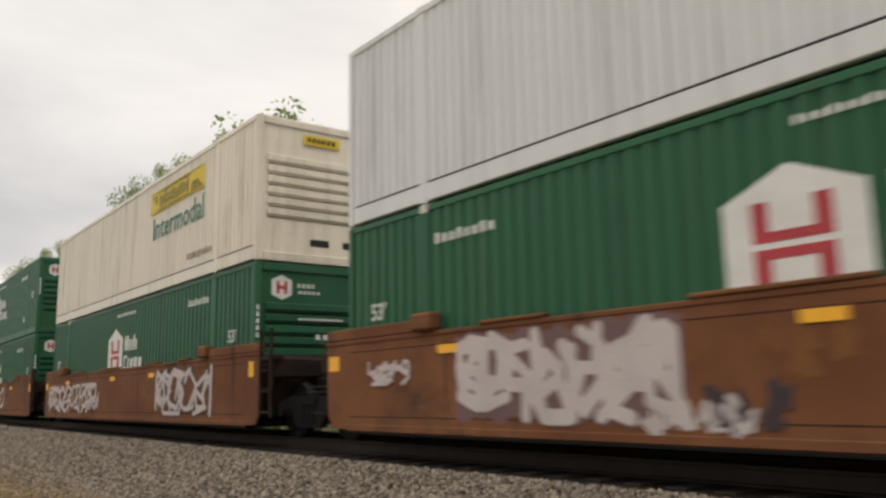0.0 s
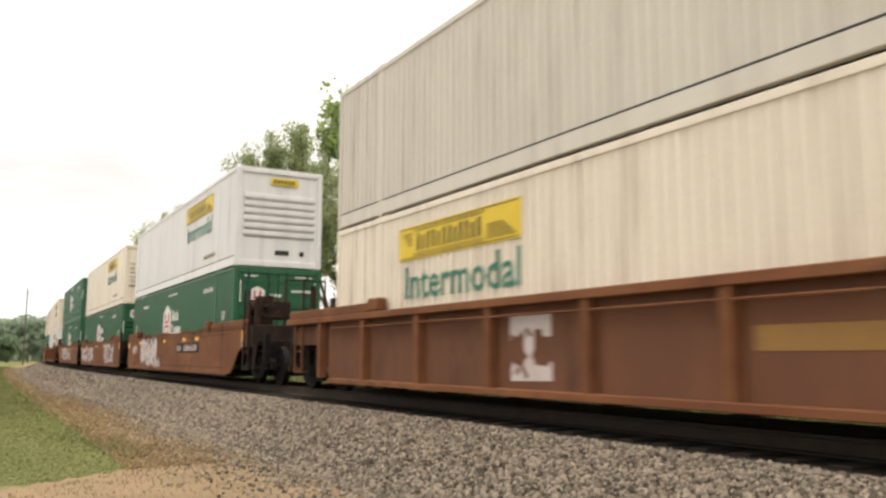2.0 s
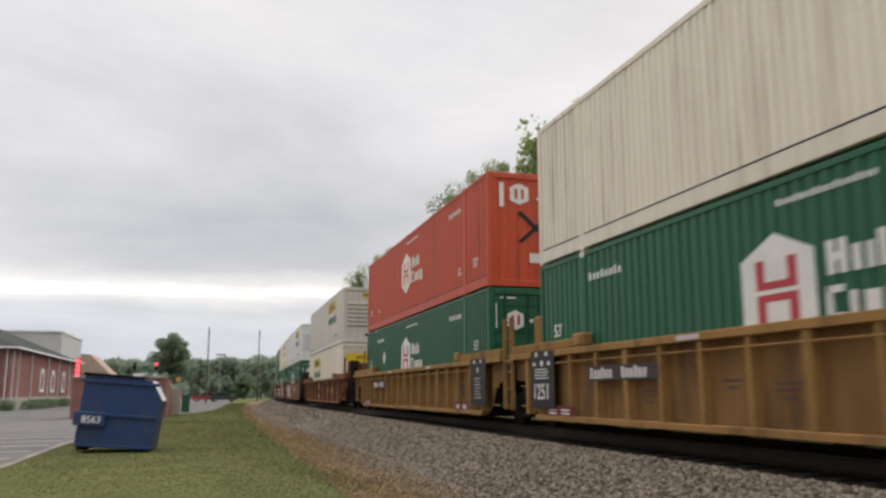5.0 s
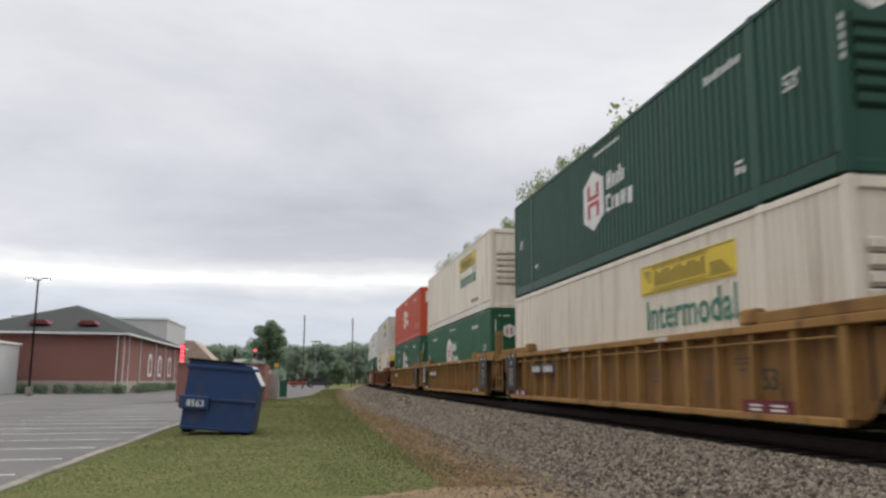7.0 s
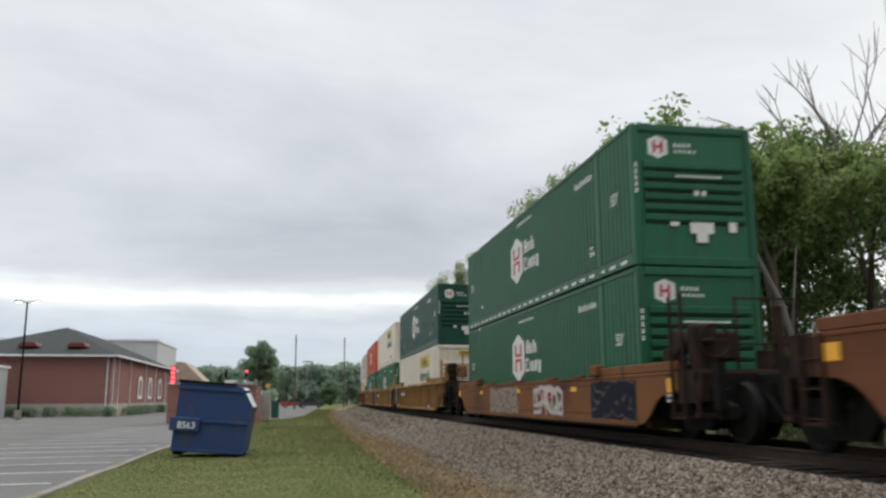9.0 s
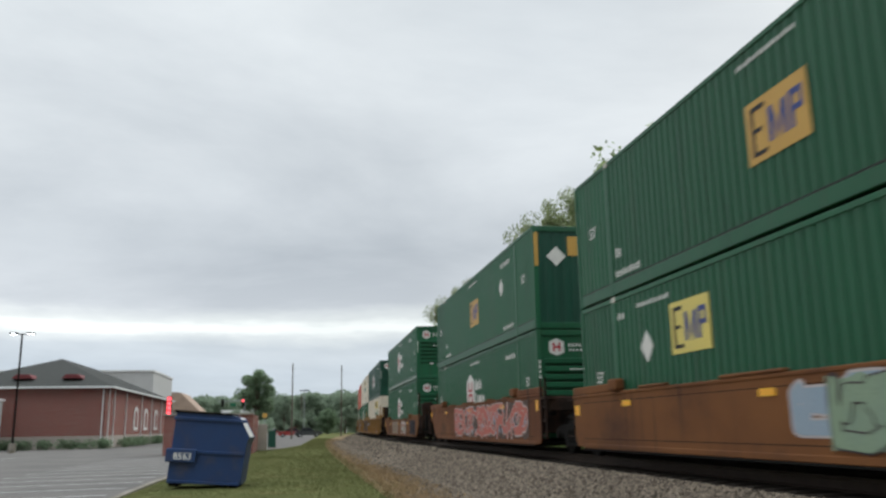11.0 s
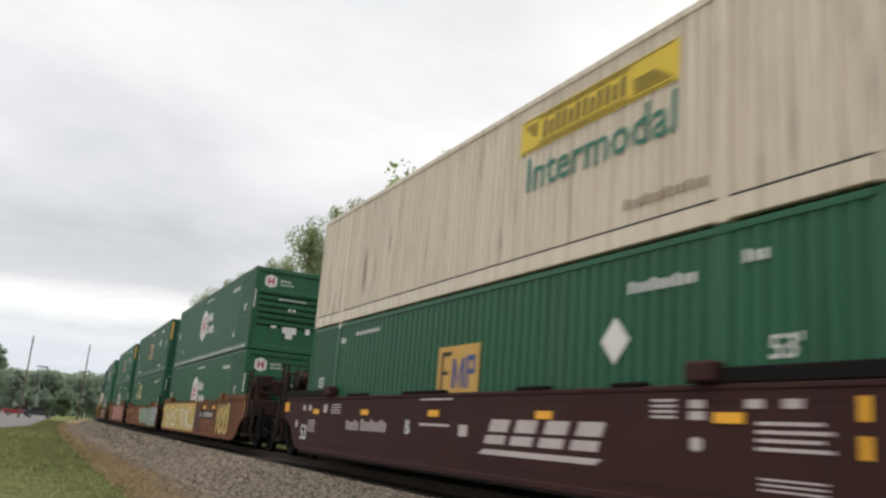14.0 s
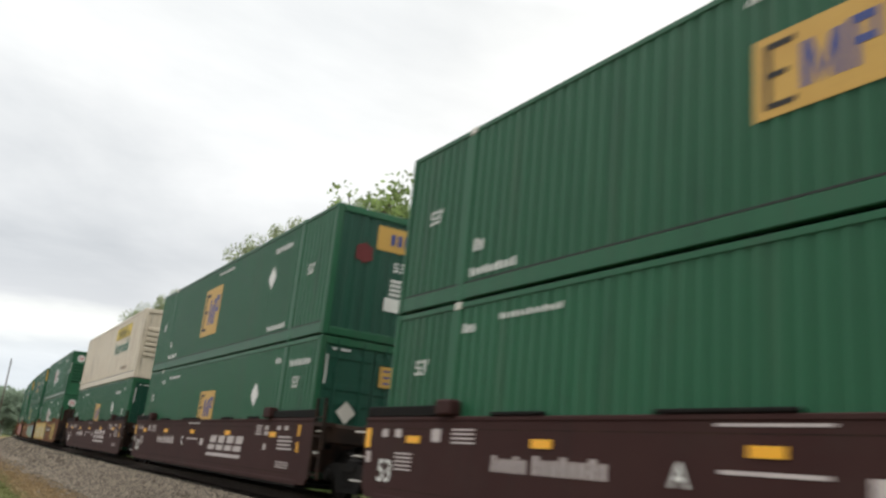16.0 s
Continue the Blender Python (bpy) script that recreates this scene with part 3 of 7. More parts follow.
def edge_place(n):
    """Tufts that thin out from the lawn over the dirt."""
    y = 9 + 100 * rng.random(n) ** 1.7
    b = np.interp(y, _Y, _X) - 5.5
    x = b + rng.normal(0, 0.28, n) + 0.35 * np.sin(y * 0.9) * rng.random(n)
    return np.stack([x, np.where(y < 12.4, y + 6, y), np.full(n, 0.02)], -1)


scatter_blades("grass_blades", "short mown grass further along the lawn", BLADE, 45000, far_lawn_place, 0.022)
scatter_blades("grass_tufts", "thin grass tufts at the edge of the dirt", BLADE, 6000, edge_place, 0.03)


def verge_place(n):
    y = 12.5 + 110 * rng.random(n) ** 1.8
    x = np.interp(y, _Y, _X) - 5.6 + 2.0 * rng.random(n)
    return np.stack([x, y, np.full(n, 0.028)], -1)


scatter_blades("straw_blades", "dry straw strewn along the ballast", STRAW, 26000, verge_place, 0.03)
scatter_blades("straw_blades", "dry straw and dead grass on the verge", STRAW, 22000, dirt_place, 0.035)

# curb between the lot and the lawn, cast in lengths
for i in range(27):
    y0 = -13.0 + i * 3.0
    tagged(part("curb", slab(-4.24, -4.07, y0, y0 + 2.985, -0.02, 0.055 + 0.012 * math.sin(i * 2.1), 0.02), CONCRETE), "worn pale concrete curb along the parking lot", "curb", "curb lengths of the lot", "structure")
for i in range(16):
    y0 = 12.2 + 2.75 * i
    bm = bmesh.new()
    prism(bm, [(-4.6, y0), (-4.6, y0 + 0.11), (-10.2, y0 + 0.11 - 0.9), (-10.2, y0 - 0.9)], "z", 0.002, 0.006)
    tagged(part("stall_line", bm, LINE_PAINT), "worn white painted stall line on the asphalt", "line", "painted stall lines", "structure")
for i in range(14):
    y0 = 24 + 2.75 * i
    bm = bmesh.new()
    prism(bm, [(-17.5, y0), (-17.5, y0 + 0.11), (-28.5, y0 + 0.11), (-28.5, y0)], "z", 0.002, 0.006)
    tagged(part("stall_line", bm, LINE_PAINT), "worn white painted stall line on the asphalt", "line", "painted stall lines", "structure")


# ---- the train ----
# local space of a car: y ahead, x away from the lot, z up from the rail's top
MESHES = {}


def shared(name, key, make, mat, parent, label="", at=None):
    """A part whose mesh is made once for each key and material."""
    k = (key, mat.name)
    if k not in MESHES:
        MESHES[k] = mesh_of(name, make(), mat)
    ob = new(name, MESHES[k])
    ob.parent = parent
    if at is not None:
        ob.matrix_basis = at
    return tagged(ob, label)


C_LEN, C_H, C_W = 8.077, 2.896, 1.295


def corrugated(y0, y1, z0, z1, x_out, x_in, pitch):
    """A wall in the y-z plane, pressed into upright flutes."""
    pts, y = [], y0
    n = max(1, round((y1 - y0) / pitch))
    p = (y1 - y0) / n
    for i in range(n):
        b = y0 + i * p
        pts += [(b, x_out), (b + 0.5 * p, x_out), (b + 0.6 * p, x_in), (b + 0.9 * p, x_in)]
    pts.append((y1, x_out))
    bm = bmesh.new()
    lo = [bm.verts.new((x, y, z0)) for y, x in pts]
    hi = [bm.verts.new((x, y, z1)) for y, x in pts]
    for i in range(len(pts) - 1):
        q = (lo[i], lo[i + 1], hi[i + 1], hi[i])
        bm.faces.new(q if x_out > 0 else q[::-1])
    return bm


def corrugated_end(y, depth, z0, z1, pitch=0.26, half=1.16):
    pts = []
    n = round(2 * half / pitch)
    p = 2 * half / n
    for i in range(n):
        b = -half + i * p
        pts += [(b, y), (b + 0.5 * p, y), (b + 0.6 * p, y + depth), (b + 0.9 * p, y + depth)]
    pts.append((half, y))
    bm = bmesh.new()
    lo = [bm.verts.new((x, yy, z0)) for x, yy in pts]
    hi = [bm.verts.new((x, yy, z1)) for x, yy in pts]
    for i in range(len(pts) - 1):
        bm.faces.new((lo[i], lo[i + 1], hi[i + 1], hi[i]))
    return bm


TEXTS = {}
SIDE = Matrix(((0, 0, -1, 0), (-1, 0, 0, 0), (0, 1, 0, 0), (0, 0, 0, 1)))
REAR = Matrix(((1, 0, 0, 0), (0, 0, -1, 0), (0, 1, 0, 0), (0, 0, 0, 1)))


def lettering(body, size, mat, parent, where, face, name="lettering", label=""):
    """Raised lettering whose lower left corner is at where, on the side or the rear face."""
    if (body, size, mat.name) not in TEXTS:
        cu = bpy.data.curves.new("lettering", "FONT")
        cu.body, cu.size, cu.extrude, cu.offset = body, size, 0.002, size * 0.012
        cu.resolution_u = 2
        ob = bpy.data.objects.new("lettering", cu)
        me = bpy.data.meshes.new_from_object(ob)
        bpy.data.objects.remove(ob)
        me.materials.clear()
        me.materials.append(mat)
        TEXTS[(body, size, mat.name)] = me
    ob = new(name, TEXTS[(body, size, mat.name)])
    ob.parent = parent
    ob.matrix_basis = Matrix.Translation(where) @ face
    return tagged(ob, label)


SMALL = ("writing", "sign_writing", "stencil", "car_number", "wordmark", "panel_writing", "reflective_dash")


def decals(name, outlines, mat, parent, axis, at, label, thick):
    """Thin plates; fine writing stays in one mesh, larger pieces are parts of their own."""
    if name in SMALL:
        bm = bmesh.new()
        for o in outlines:
            prism(bm, o, axis, at - thick, at)
        return tagged(part(name, bm, mat, parent, label), kind="stuff")
    for o in outlines:
        ob = part(name, prism(bmesh.new(), o, axis, at - thick, at), mat, parent, label)
    return ob


def decal_side(name, outlines, mat, parent, x, label="", thick=0.004):
    """Thin plates on a side face; each outline is pairs of (y, z)."""
    return decals(name, outlines, mat, parent, "x", x, label, thick)


def decal_rear(name, outlines, mat, parent, y, label="", thick=0.004):
    return decals(name, outlines, mat, parent, "y", y, label, thick)


def rect(a0, a1, b0, b1):
    return [(a0, b0), (a1, b0), (a1, b1), (a0, b1)]


def hexagon(c, d, w, h):
    return [(c, d - h / 2), (c + w / 2, d - h * 0.3), (c + w / 2, d + h * 0.3), (c, d + h / 2), (c - w / 2, d + h * 0.3), (c - w / 2, d - h * 0.3)]


def bars(a, b, length, height, n, gap=0.45):
    """A row of n short bars that stands for writing too small to read, running to lower y from a."""
    step = length / n
    return [rect(a - i * step - step * (1 - gap), a - i * step, b, b + height * (0.8 + 0.2 * ((i * 7) % 3 == 0))) for i in range(n)]


def container(color, style, end, label, dashes=False, mark_y=None, plain_end=False, number=True, door_shift=0.0, num_z=1.83):
    """One 53-foot container; its base is the origin."""
    c = thing("shipping_container", label, "shipping container", "containers on the train")
    fine = style == "white"
    pitch, dep = (0.19, 0.032) if fine else (0.235, 0.032)
    zb, zt = (0.30, C_H - 0.12) if fine else (0.29, C_H - 0.10)
    py = 6.096
    for sx in (-1, 1):
        for k, (a, b) in enumerate(((-C_LEN + 0.10, -py - 0.09), (-py + 0.09, py - 0.09), (py + 0.09, C_LEN - 0.10))):
            shared("side_panel", ("side", fine, sx, k), lambda a=a, b=b: corrugated(a, b, zb, zt, sx * 1.280, sx * (1.280 - dep), pitch), color, c)
        shared("top_rail", ("toprail", fine, sx), lambda: slab(*sorted((sx * 1.20, sx * 1.292)), -C_LEN + 0.15, C_LEN - 0.15, zt, C_H - 0.012, 0.01), color, c)
        shared("bottom_rail", ("botrail", fine, sx), lambda: slab(*sorted((sx * 1.18, sx * 1.288)), -C_LEN + 0.15, C_LEN - 0.15, 0.03, zb - 0.02, 0.012), color, c)
        # thin black strip painting the shadow under the side panel's lower edge
        shared("rail_groove", ("groove", fine, sx), lambda: slab(*sorted((sx * 1.20, sx * 1.283)), -C_LEN + 0.2, C_LEN - 0.2, zb - 0.019, zb + 0.006), DECAL_BLACK, c)
        for yy in (-py, py):
            shared("side_post", ("post", sx), lambda: slab(*sorted((sx * 1.20, sx * 1.294)), -0.09, 0.09, 0.03, C_H - 0.012, 0.012), color, c, at=pose(0, yy, 0))
            shared("corner_casting", ("cast", sx), lambda: slab(*sorted((sx * 1.15, sx * 1.302)), -0.09, 0.09, C_H - 0.12, C_H + 0.004, 0.012), GREY_WHITE if yy > 0 and color is GREEN else color, c, at=pose(0, yy, 0))
            shared("corner_casting", ("cast0", sx), lambda: slab(*sorted((sx * 1.15, sx * 1.302)), -0.09, 0.09, 0, 0.12, 0.012), color, c, at=pose(0, yy, 0))
        for sy in (-1, 1):
            shared("corner_post", ("cpost", sx, sy), lambda: slab(*sorted((sx * 1.14, sx * C_W)), *sorted((sy * (C_LEN - 0.12), sy * C_LEN)), 0.0, C_H - 0.005, 0.02), color, c)
    shared("roof", ("roof", fine), lambda: slab(-1.20, 1.20, -C_LEN + 0.06, C_LEN - 0.06, C_H - 0.06, C_H - 0.02), color, c)
    shared("floor", ("cfloor",), lambda: slab(-1.18, 1.18, -C_LEN + 0.06, C_LEN - 0.06, 0.04, 0.16), BLACK, c)
    shared("end_panel", ("front",), lambda: slab(-1.16, 1.16, C_LEN - 0.07, C_LEN - 0.03, 0.1, C_H - 0.06), color, c)
    ye = -C_LEN
    shared("end_header", ("head",), lambda: slab(-1.14, 1.14, ye + 0.002, ye + 0.12, C_H - 0.17, C_H - 0.01, 0.012), color, c)
    shared("end_sill", ("sill",), lambda: slab(-1.14, 1.14, ye + 0.002, ye + 0.12, 0.01, 0.18, 0.012), color, c)
    if end == "nose":
        shared("end_panel", ("nose",), lambda: slab(-1.14, 1.14, ye + 0.045, ye + 0.09, 0.18, C_H - 0.17), color, c)
        for i in range(6):
            def make():
                bm = bmesh.new()
                return prism(bm, [(ye + 0.045, -0.10), (ye + 0.005, -0.06), (ye + 0.005, 0.05), (ye + 0.045, 0.07)], "x", -1.06, 1.06)
            shared("end_rib", ("rib",), make, color, c, at=pose(0, 0, 0.98 + 0.215 * i))
            # flat dark strip standing for the shade between two ribs
            shared("rib_groove", ("groove", fine), lambda: slab(-1.04, 1.04, ye + 0.038, ye + 0.044, *((-0.012, 0.006) if fine else (-0.022, 0.012))), (END_DARK if color is not WHITE else PAINT_UMBER) if fine else BLACK, c, at=pose(0, 0, 0.98 + 0.215 * i - 0.12))
        if fine:
            decal_rear("placard", [rect(-0.12, 0.30, 0.36, 0.50), rect(0.62, 0.76, 0.36, 0.5)], DECAL_BLACK, c, ye + 0.043)
        else:
            decal_rear("placard", [[(-0.13, 0.88), (0.37, 0.88), (0.37, 0.66), (0.24, 0.66), (0.24, 0.48), (0.0, 0.48), (0.0, 0.66), (-0.13, 0.66)]], DECAL_WHITE, c, ye + 0.003, "stepped white placard")
            decal_rear("writing", [rect(-0.38 + 0.09 * i, -0.31 + 0.09 * i, 1.80, 1.84) for i in range(11)] + [rect(0.0, 0.09, 1.43, 1.53), rect(0.16, 0.25, 1.43, 1.53)]
                       + [rect(-0.55, -0.36, 0.80, 0.88), rect(0.70, 0.86, 0.70, 0.90)], DECAL_WHITE, c, ye + 0.003)
            decal_rear("writing", [rect(-1.25, -1.20, 1.45 + 0.13 * i, 1.54 + 0.13 * i) for i in range(5)], DECAL_WHITE, c, ye - 0.002)
        if fine:
            decal_rear("yellow_sign", [rect(-0.3, 0.52, 2.42, 2.62)], SIGN_YELLOW, c, ye + 0.0, "yellow sign with a dark bar")
            decal_rear("sign_mark", [rect(-0.22 + 0.11 * i, -0.15 + 0.11 * i, 2.47, 2.57) for i in range(6)], DECAL_BLACK, c, ye - 0.005)
        else:
            decal_rear("logo_plate", [hexagon(-0.72, 2.42, 0.42, 0.48)], DECAL_WHITE, c, ye + 0.042, "white hexagon with red bars")
            decal_rear("logo_mark", [rect(-0.83, -0.77, 2.30, 2.54), rect(-0.67, -0.61, 2.30, 2.54), rect(-0.77, -0.67, 2.39, 2.45)], DECAL_RED, c, ye + 0.036)
            decal_rear("writing", [rect(-0.38 + 0.10 * i, -0.33 + 0.10 * i, 2.43, 2.51) for i in range(4)] + [rect(-0.36 + 0.10 * i, -0.31 + 0.10 * i, 2.31, 2.37) for i in range(5)]
                       + [rect(-0.2 + 0.11 * i, -0.12 + 0.11 * i, 2.05, 2.1) for i in range(7)], DECAL_WHITE, c, ye + 0.04)
    elif end == "door":
        for sx, a, b in ((-1, -1.135, -0.012), (1, 0.012, 1.135)):
            # gold-plate doors: shade on the rear face is given by a darker green
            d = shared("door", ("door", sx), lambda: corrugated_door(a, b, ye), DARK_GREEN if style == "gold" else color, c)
            for z in (0.45, 1.0, 1.5, 1.8, 2.45):
                shared("door_rib", ("doorrib", sx), lambda: slab(a + 0.05, b - 0.05, ye + 0.012, ye + 0.029, 0, 0.12, 0.004), d.data.materials[0], d, at=pose(0, 0, z))
            for xr in (a + 0.26, b - 0.26):
                def rod():
                    bm = tube(bmesh.new(), (xr, ye + 0.0, 0.06), (xr, ye + 0.0, C_H - 0.06), 0.019, n=6)
                    for z in (0.25, 0.8, 1.5, 2.2, 2.65):
                        box(bm, xr - 0.05, xr + 0.05, ye - 0.015, ye + 0.05, z - 0.035, z + 0.035)
                    return bm
                shared("lock_rod", ("rod", xr), rod, GREY_WHITE if fine else DARK_GREEN, d, "door lock rod with brackets")
        if fine:
            decal_rear("yellow_sign", [rect(-1.1, 1.1, 1.95, 2.38)], SIGN_YELLOW, c, ye - 0.024, "wide yellow sign with dark bars")
            decal_rear("sign_mark", [rect(-0.55 + 0.17 * i, -0.46 + 0.17 * i, 2.10, 2.24) for i in range(7)], DECAL_BLACK, c, ye - 0.029)
        elif style == "gold":
            q = door_shift
            decal_rear("logo_plate", [rect(-0.72 + q, 0.02 + q, 1.98, 2.42)], GOLD, c, ye - 0.024, "gold plate with dark bars")
            decal_rear("logo_mark", [rect(-0.64 + q, -0.48 + q, 2.05 + 0.13 * i, 2.09 + 0.13 * i) for i in range(3)] + [rect(-0.42 + q + 0.13 * i, -0.36 + q + 0.13 * i, 2.08, 2.32) for i in range(3)], DECAL_BLUE, c, ye - 0.029)
            decal_rear("placard", [[(-0.55, 1.12), (-0.33, 1.36), (-0.55, 1.60), (-0.77, 1.36)] if q else rect(-0.62, -0.44, 1.28, 1.46), rect(0.35, 0.7, 0.6, 0.78)], GREY_WHITE, c, ye - 0.024, "small pale placard")
        else:
            decal_rear("logo_plate", [hexagon(-0.62, 2.1, 0.42, 0.48)], DECAL_WHITE, c, ye - 0.024, "white hexagon with red bars")
            decal_rear("logo_mark", [rect(-0.73, -0.67, 1.98, 2.22), rect(-0.57, -0.51, 1.98, 2.22)], DECAL_RED, c, ye - 0.029)
            decal_rear("writing", [rect(-0.25 + 0.12 * i, -0.16 + 0.12 * i, 2.05, 2.13) for i in range(3)] + [rect(0.4 + 0.1 * i, 0.47 + 0.1 * i, 2.2, 2.27) for i in range(6)], DECAL_WHITE, c, ye - 0.024)
        decal_rear("corner_stripe", [rect(-1.12, -1.09, 1.9, 2.5), rect(1.09, 1.12, 1.9, 2.5), rect(-1.0, -0.6, 2.62, 2.66), rect(0.5, 1.0, 2.62, 2.66)], DECAL_WHITE, c, ye - 0.003)
    else:
        # same darker green here, painting the shade of the rear face
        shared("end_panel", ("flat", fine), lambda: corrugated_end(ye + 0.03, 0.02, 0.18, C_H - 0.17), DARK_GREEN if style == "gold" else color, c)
        if style == "gold":
            decal_rear("logo_plate", [rect(-0.28, 0.72, 2.05, 2.60)], GOLD, c, ye + 0.026, "gold plate with dark bars")
            decal_rear("logo_mark", [rect(0.05 + 0.17 * i, 0.16 + 0.17 * i, 2.2, 2.46) for i in range(3)], DECAL_BLUE, c, ye + 0.02)
            if plain_end:
                decal_rear("badge", [hexagon(-0.55, 1.9, 0.4, 0.46)], MAROON_PANEL, c, ye + 0.026, "faded brown badge")
            else:
                decal_rear("side_stripe", [rect(-1.26, -1.15, 1.75, 2.7)], GOLD, c, ye - 0.002)
                decal_rear("placard", [[(-0.62, 1.75), (-0.34, 2.03), (-0.62, 2.31), (-0.90, 2.03)]], DECAL_WHITE, c, ye + 0.026, "white diamond placard")
            lettering("53'", 0.3, DECAL_WHITE, c, (0.18, ye + 0.024, 1.62), REAR)
            decal_rear("placard", [rect(0.05, 0.5, 0.72, 1.02)] + [rect(0.15, 0.42, 1.08 + 0.1 * i, 1.14 + 0.1 * i) for i in range(4)], DECAL_WHITE, c, ye + 0.026)
        else:
            decal_rear("logo_plate", [hexagon(-0.45, 2.35, 0.5, 0.55)], DECAL_WHITE, c, ye + 0.026, "white hexagon")
            decal_rear("logo_mark", [rect(-0.57, -0.50, 2.22, 2.48), rect(-0.40, -0.33, 2.22, 2.48)], color, c, ye + 0.02)
            decal_rear("black_cross", [[(-0.5, 1.15), (-0.4, 1.1), (0.45, 1.85), (0.36, 1.92)], [(-0.42, 1.93), (-0.52, 1.86), (0.38, 1.08), (0.48, 1.15)]], DECAL_BLACK, c, ye + 0.027, "black painted cross")
            decal_rear("placard", [rect(-0.2, 0.3, 0.62, 0.86)], DECAL_WHITE, c, ye + 0.026)
            decal_rear("writing", [rect(-0.98, -0.86, 2.0, 2.62), rect(0.0, 0.5, 2.22, 2.28)], DECAL_WHITE, c, ye + 0.026)
    # near side markings
    x = -1.284
    if style == "hub":
        decal_side("logo_plate", [hexagon(0.85, 1.55, 1.32, 1.40)], CREAM if color is RED else DECAL_WHITE, c, x, "white hexagon with red bars")
        m = DECAL_RED if color is not RED else RED
        decal_side("logo_mark", [rect(1.06, 1.22, 1.58, 1.94), rect(1.06, 1.22, 1.16, 1.52), rect(0.48, 0.64, 1.58, 1.94), rect(0.48, 0.64, 1.16, 1.52), rect(0.643, 1.057, 1.58, 1.67), rect(0.643, 1.057, 1.43, 1.52)], m, c, x - 0.005)
        word = [rect(-0.12, 0.0, 1.62, 2.0), rect(-0.30, -0.18, 1.62, 2.0), rect(-0.2, -0.1, 1.77, 1.85), rect(-0.50, -0.38, 1.62, 1.9), rect(-0.68, -0.58, 1.62, 1.9), rect(-0.85, -0.74, 1.62, 2.0), rect(-1.02, -0.90, 1.62, 1.88)]
        word += [rect(-0.22, 0.05, 1.12, 1.2), rect(-0.04, 0.05, 1.12, 1.5), rect(-0.22, 0.05, 1.42, 1.5), rect(-0.40, -0.30, 1.12, 1.42), rect(-0.72, -0.50, 1.12, 1.40), rect(-0.95, -0.82, 1.12, 1.42), rect(-1.10, -1.0, 1.12, 1.42), rect(-1.42, -1.2, 1.06, 1.40)]
        decal_side("wordmark", word, CREAM if color is RED else DECAL_WHITE, c, x)
    elif style == "gold":
        y0, y1, z0, z1 = mark_y or (-0.85, 0.64, 1.04, 1.97)

        def within(a0, a1, b0, b1):
            return rect(y1 - a1 * (y1 - y0), y1 - a0 * (y1 - y0), z0 + b0 * (z1 - z0), z0 + b1 * (z1 - z0))
        decal_side("logo_plate", [rect(y0, y1, z0, z1)], GOLD if y0 < 2 else PALE_YELLOW, c, x, "gold plate with dark bars")
        decal_side("logo_mark", [within(0.09, 0.14, 0.10, 0.90), within(0.143, 0.33, 0.10, 0.17), within(0.143, 0.27, 0.47, 0.54), within(0.143, 0.33, 0.82, 0.90)], DECAL_BLACK, c, x - 0.005)
        decal_side("logo_mark", [within(0.38, 0.45, 0.22, 0.76), [(y1 - a * (y1 - y0), z0 + b * (z1 - z0)) for a, b in ((0.453, 0.76), (0.53, 0.36), (0.607, 0.76), (0.607, 0.56), (0.53, 0.20), (0.453, 0.56))],
                                 within(0.61, 0.68, 0.22, 0.76), within(0.72, 0.78, 0.22, 0.80), within(0.783, 0.92, 0.70, 0.80), within(0.783, 0.92, 0.46, 0.55), within(0.87, 0.92, 0.553, 0.697)], DECAL_BLUE, c, x - 0.005)
        decal_side("placard", [[(-4.3, 1.45), (-4.02, 1.75), (-4.3, 2.05), (-4.58, 1.75)] if y0 < 2 else [(4.6, 1.45), (4.88, 1.75), (4.6, 2.05), (4.32, 1.75)]], DECAL_WHITE, c, x, "white diamond placard")
    elif style == "white":
        y0 = mark_y if mark_y is not None else -5.38
        decal_side("yellow_sign", [rect(y0, y0 + 3.64, 1.98, 2.55)], SIGN_YELLOW, c, x, "wide yellow sign with dark bars")
        marks = [rect(y0 + 0.06, y0 + 3.58, z, z + 0.012) for z in (2.005, 2.515)] + [rect(y0 + 0.95, y0 + 3.1, z, z + 0.010) for z in (2.04, 2.075, 2.45, 2.485)]
        marks += [rect(y0 + 0.12 + 0.05 * k, y0 + 0.85, 2.06 + 0.034 * k, 2.072 + 0.034 * k) for k in range(7)] + [rect(y0 + 3.15, y0 + 3.28 + 0.035 * k, 2.22 + 0.034 * k, 2.232 + 0.034 * k) for k in range(7)]
        marks += [rect(y0 + 2.90 - 0.17 * k, y0 + 2.98 - 0.17 * k, 2.12, 2.41 - 0.05 * (k % 3 == 1)) for k in range(12)]
        tagged(decal_side("sign_writing", marks, DECAL_BLACK, c, x - 0.005), kind="stuff")
        lettering("Intermodal", 0.78, DECAL_GREEN, c, (x - 0.003, y0 + 3.45, 1.33), SIDE, label="green raised lettering")
        decal_side("writing", bars(-4.4 if y0 < 0 else 4.5, 0.50, 1.5, 0.15, 12), PAINT_TAUPE, c, x)
    if number and style == "hub":
        low = color is RED
        for yy in (7.45, -6.85):
            lettering("53'", 0.34, DECAL_WHITE, c, (x - 0.003, yy, 0.62 if low else 1.42), SIDE)
        if mark_y:
            decal_side("placard", [[(4.55, 1.42), (4.82, 1.70), (4.55, 1.98), (4.28, 1.70)]], DECAL_WHITE, c, x, "white diamond placard")
        if end == "door":
            decal_side("writing", bars(5.85, 2.32, 1.25, 0.14, 8), DECAL_WHITE, c, x)
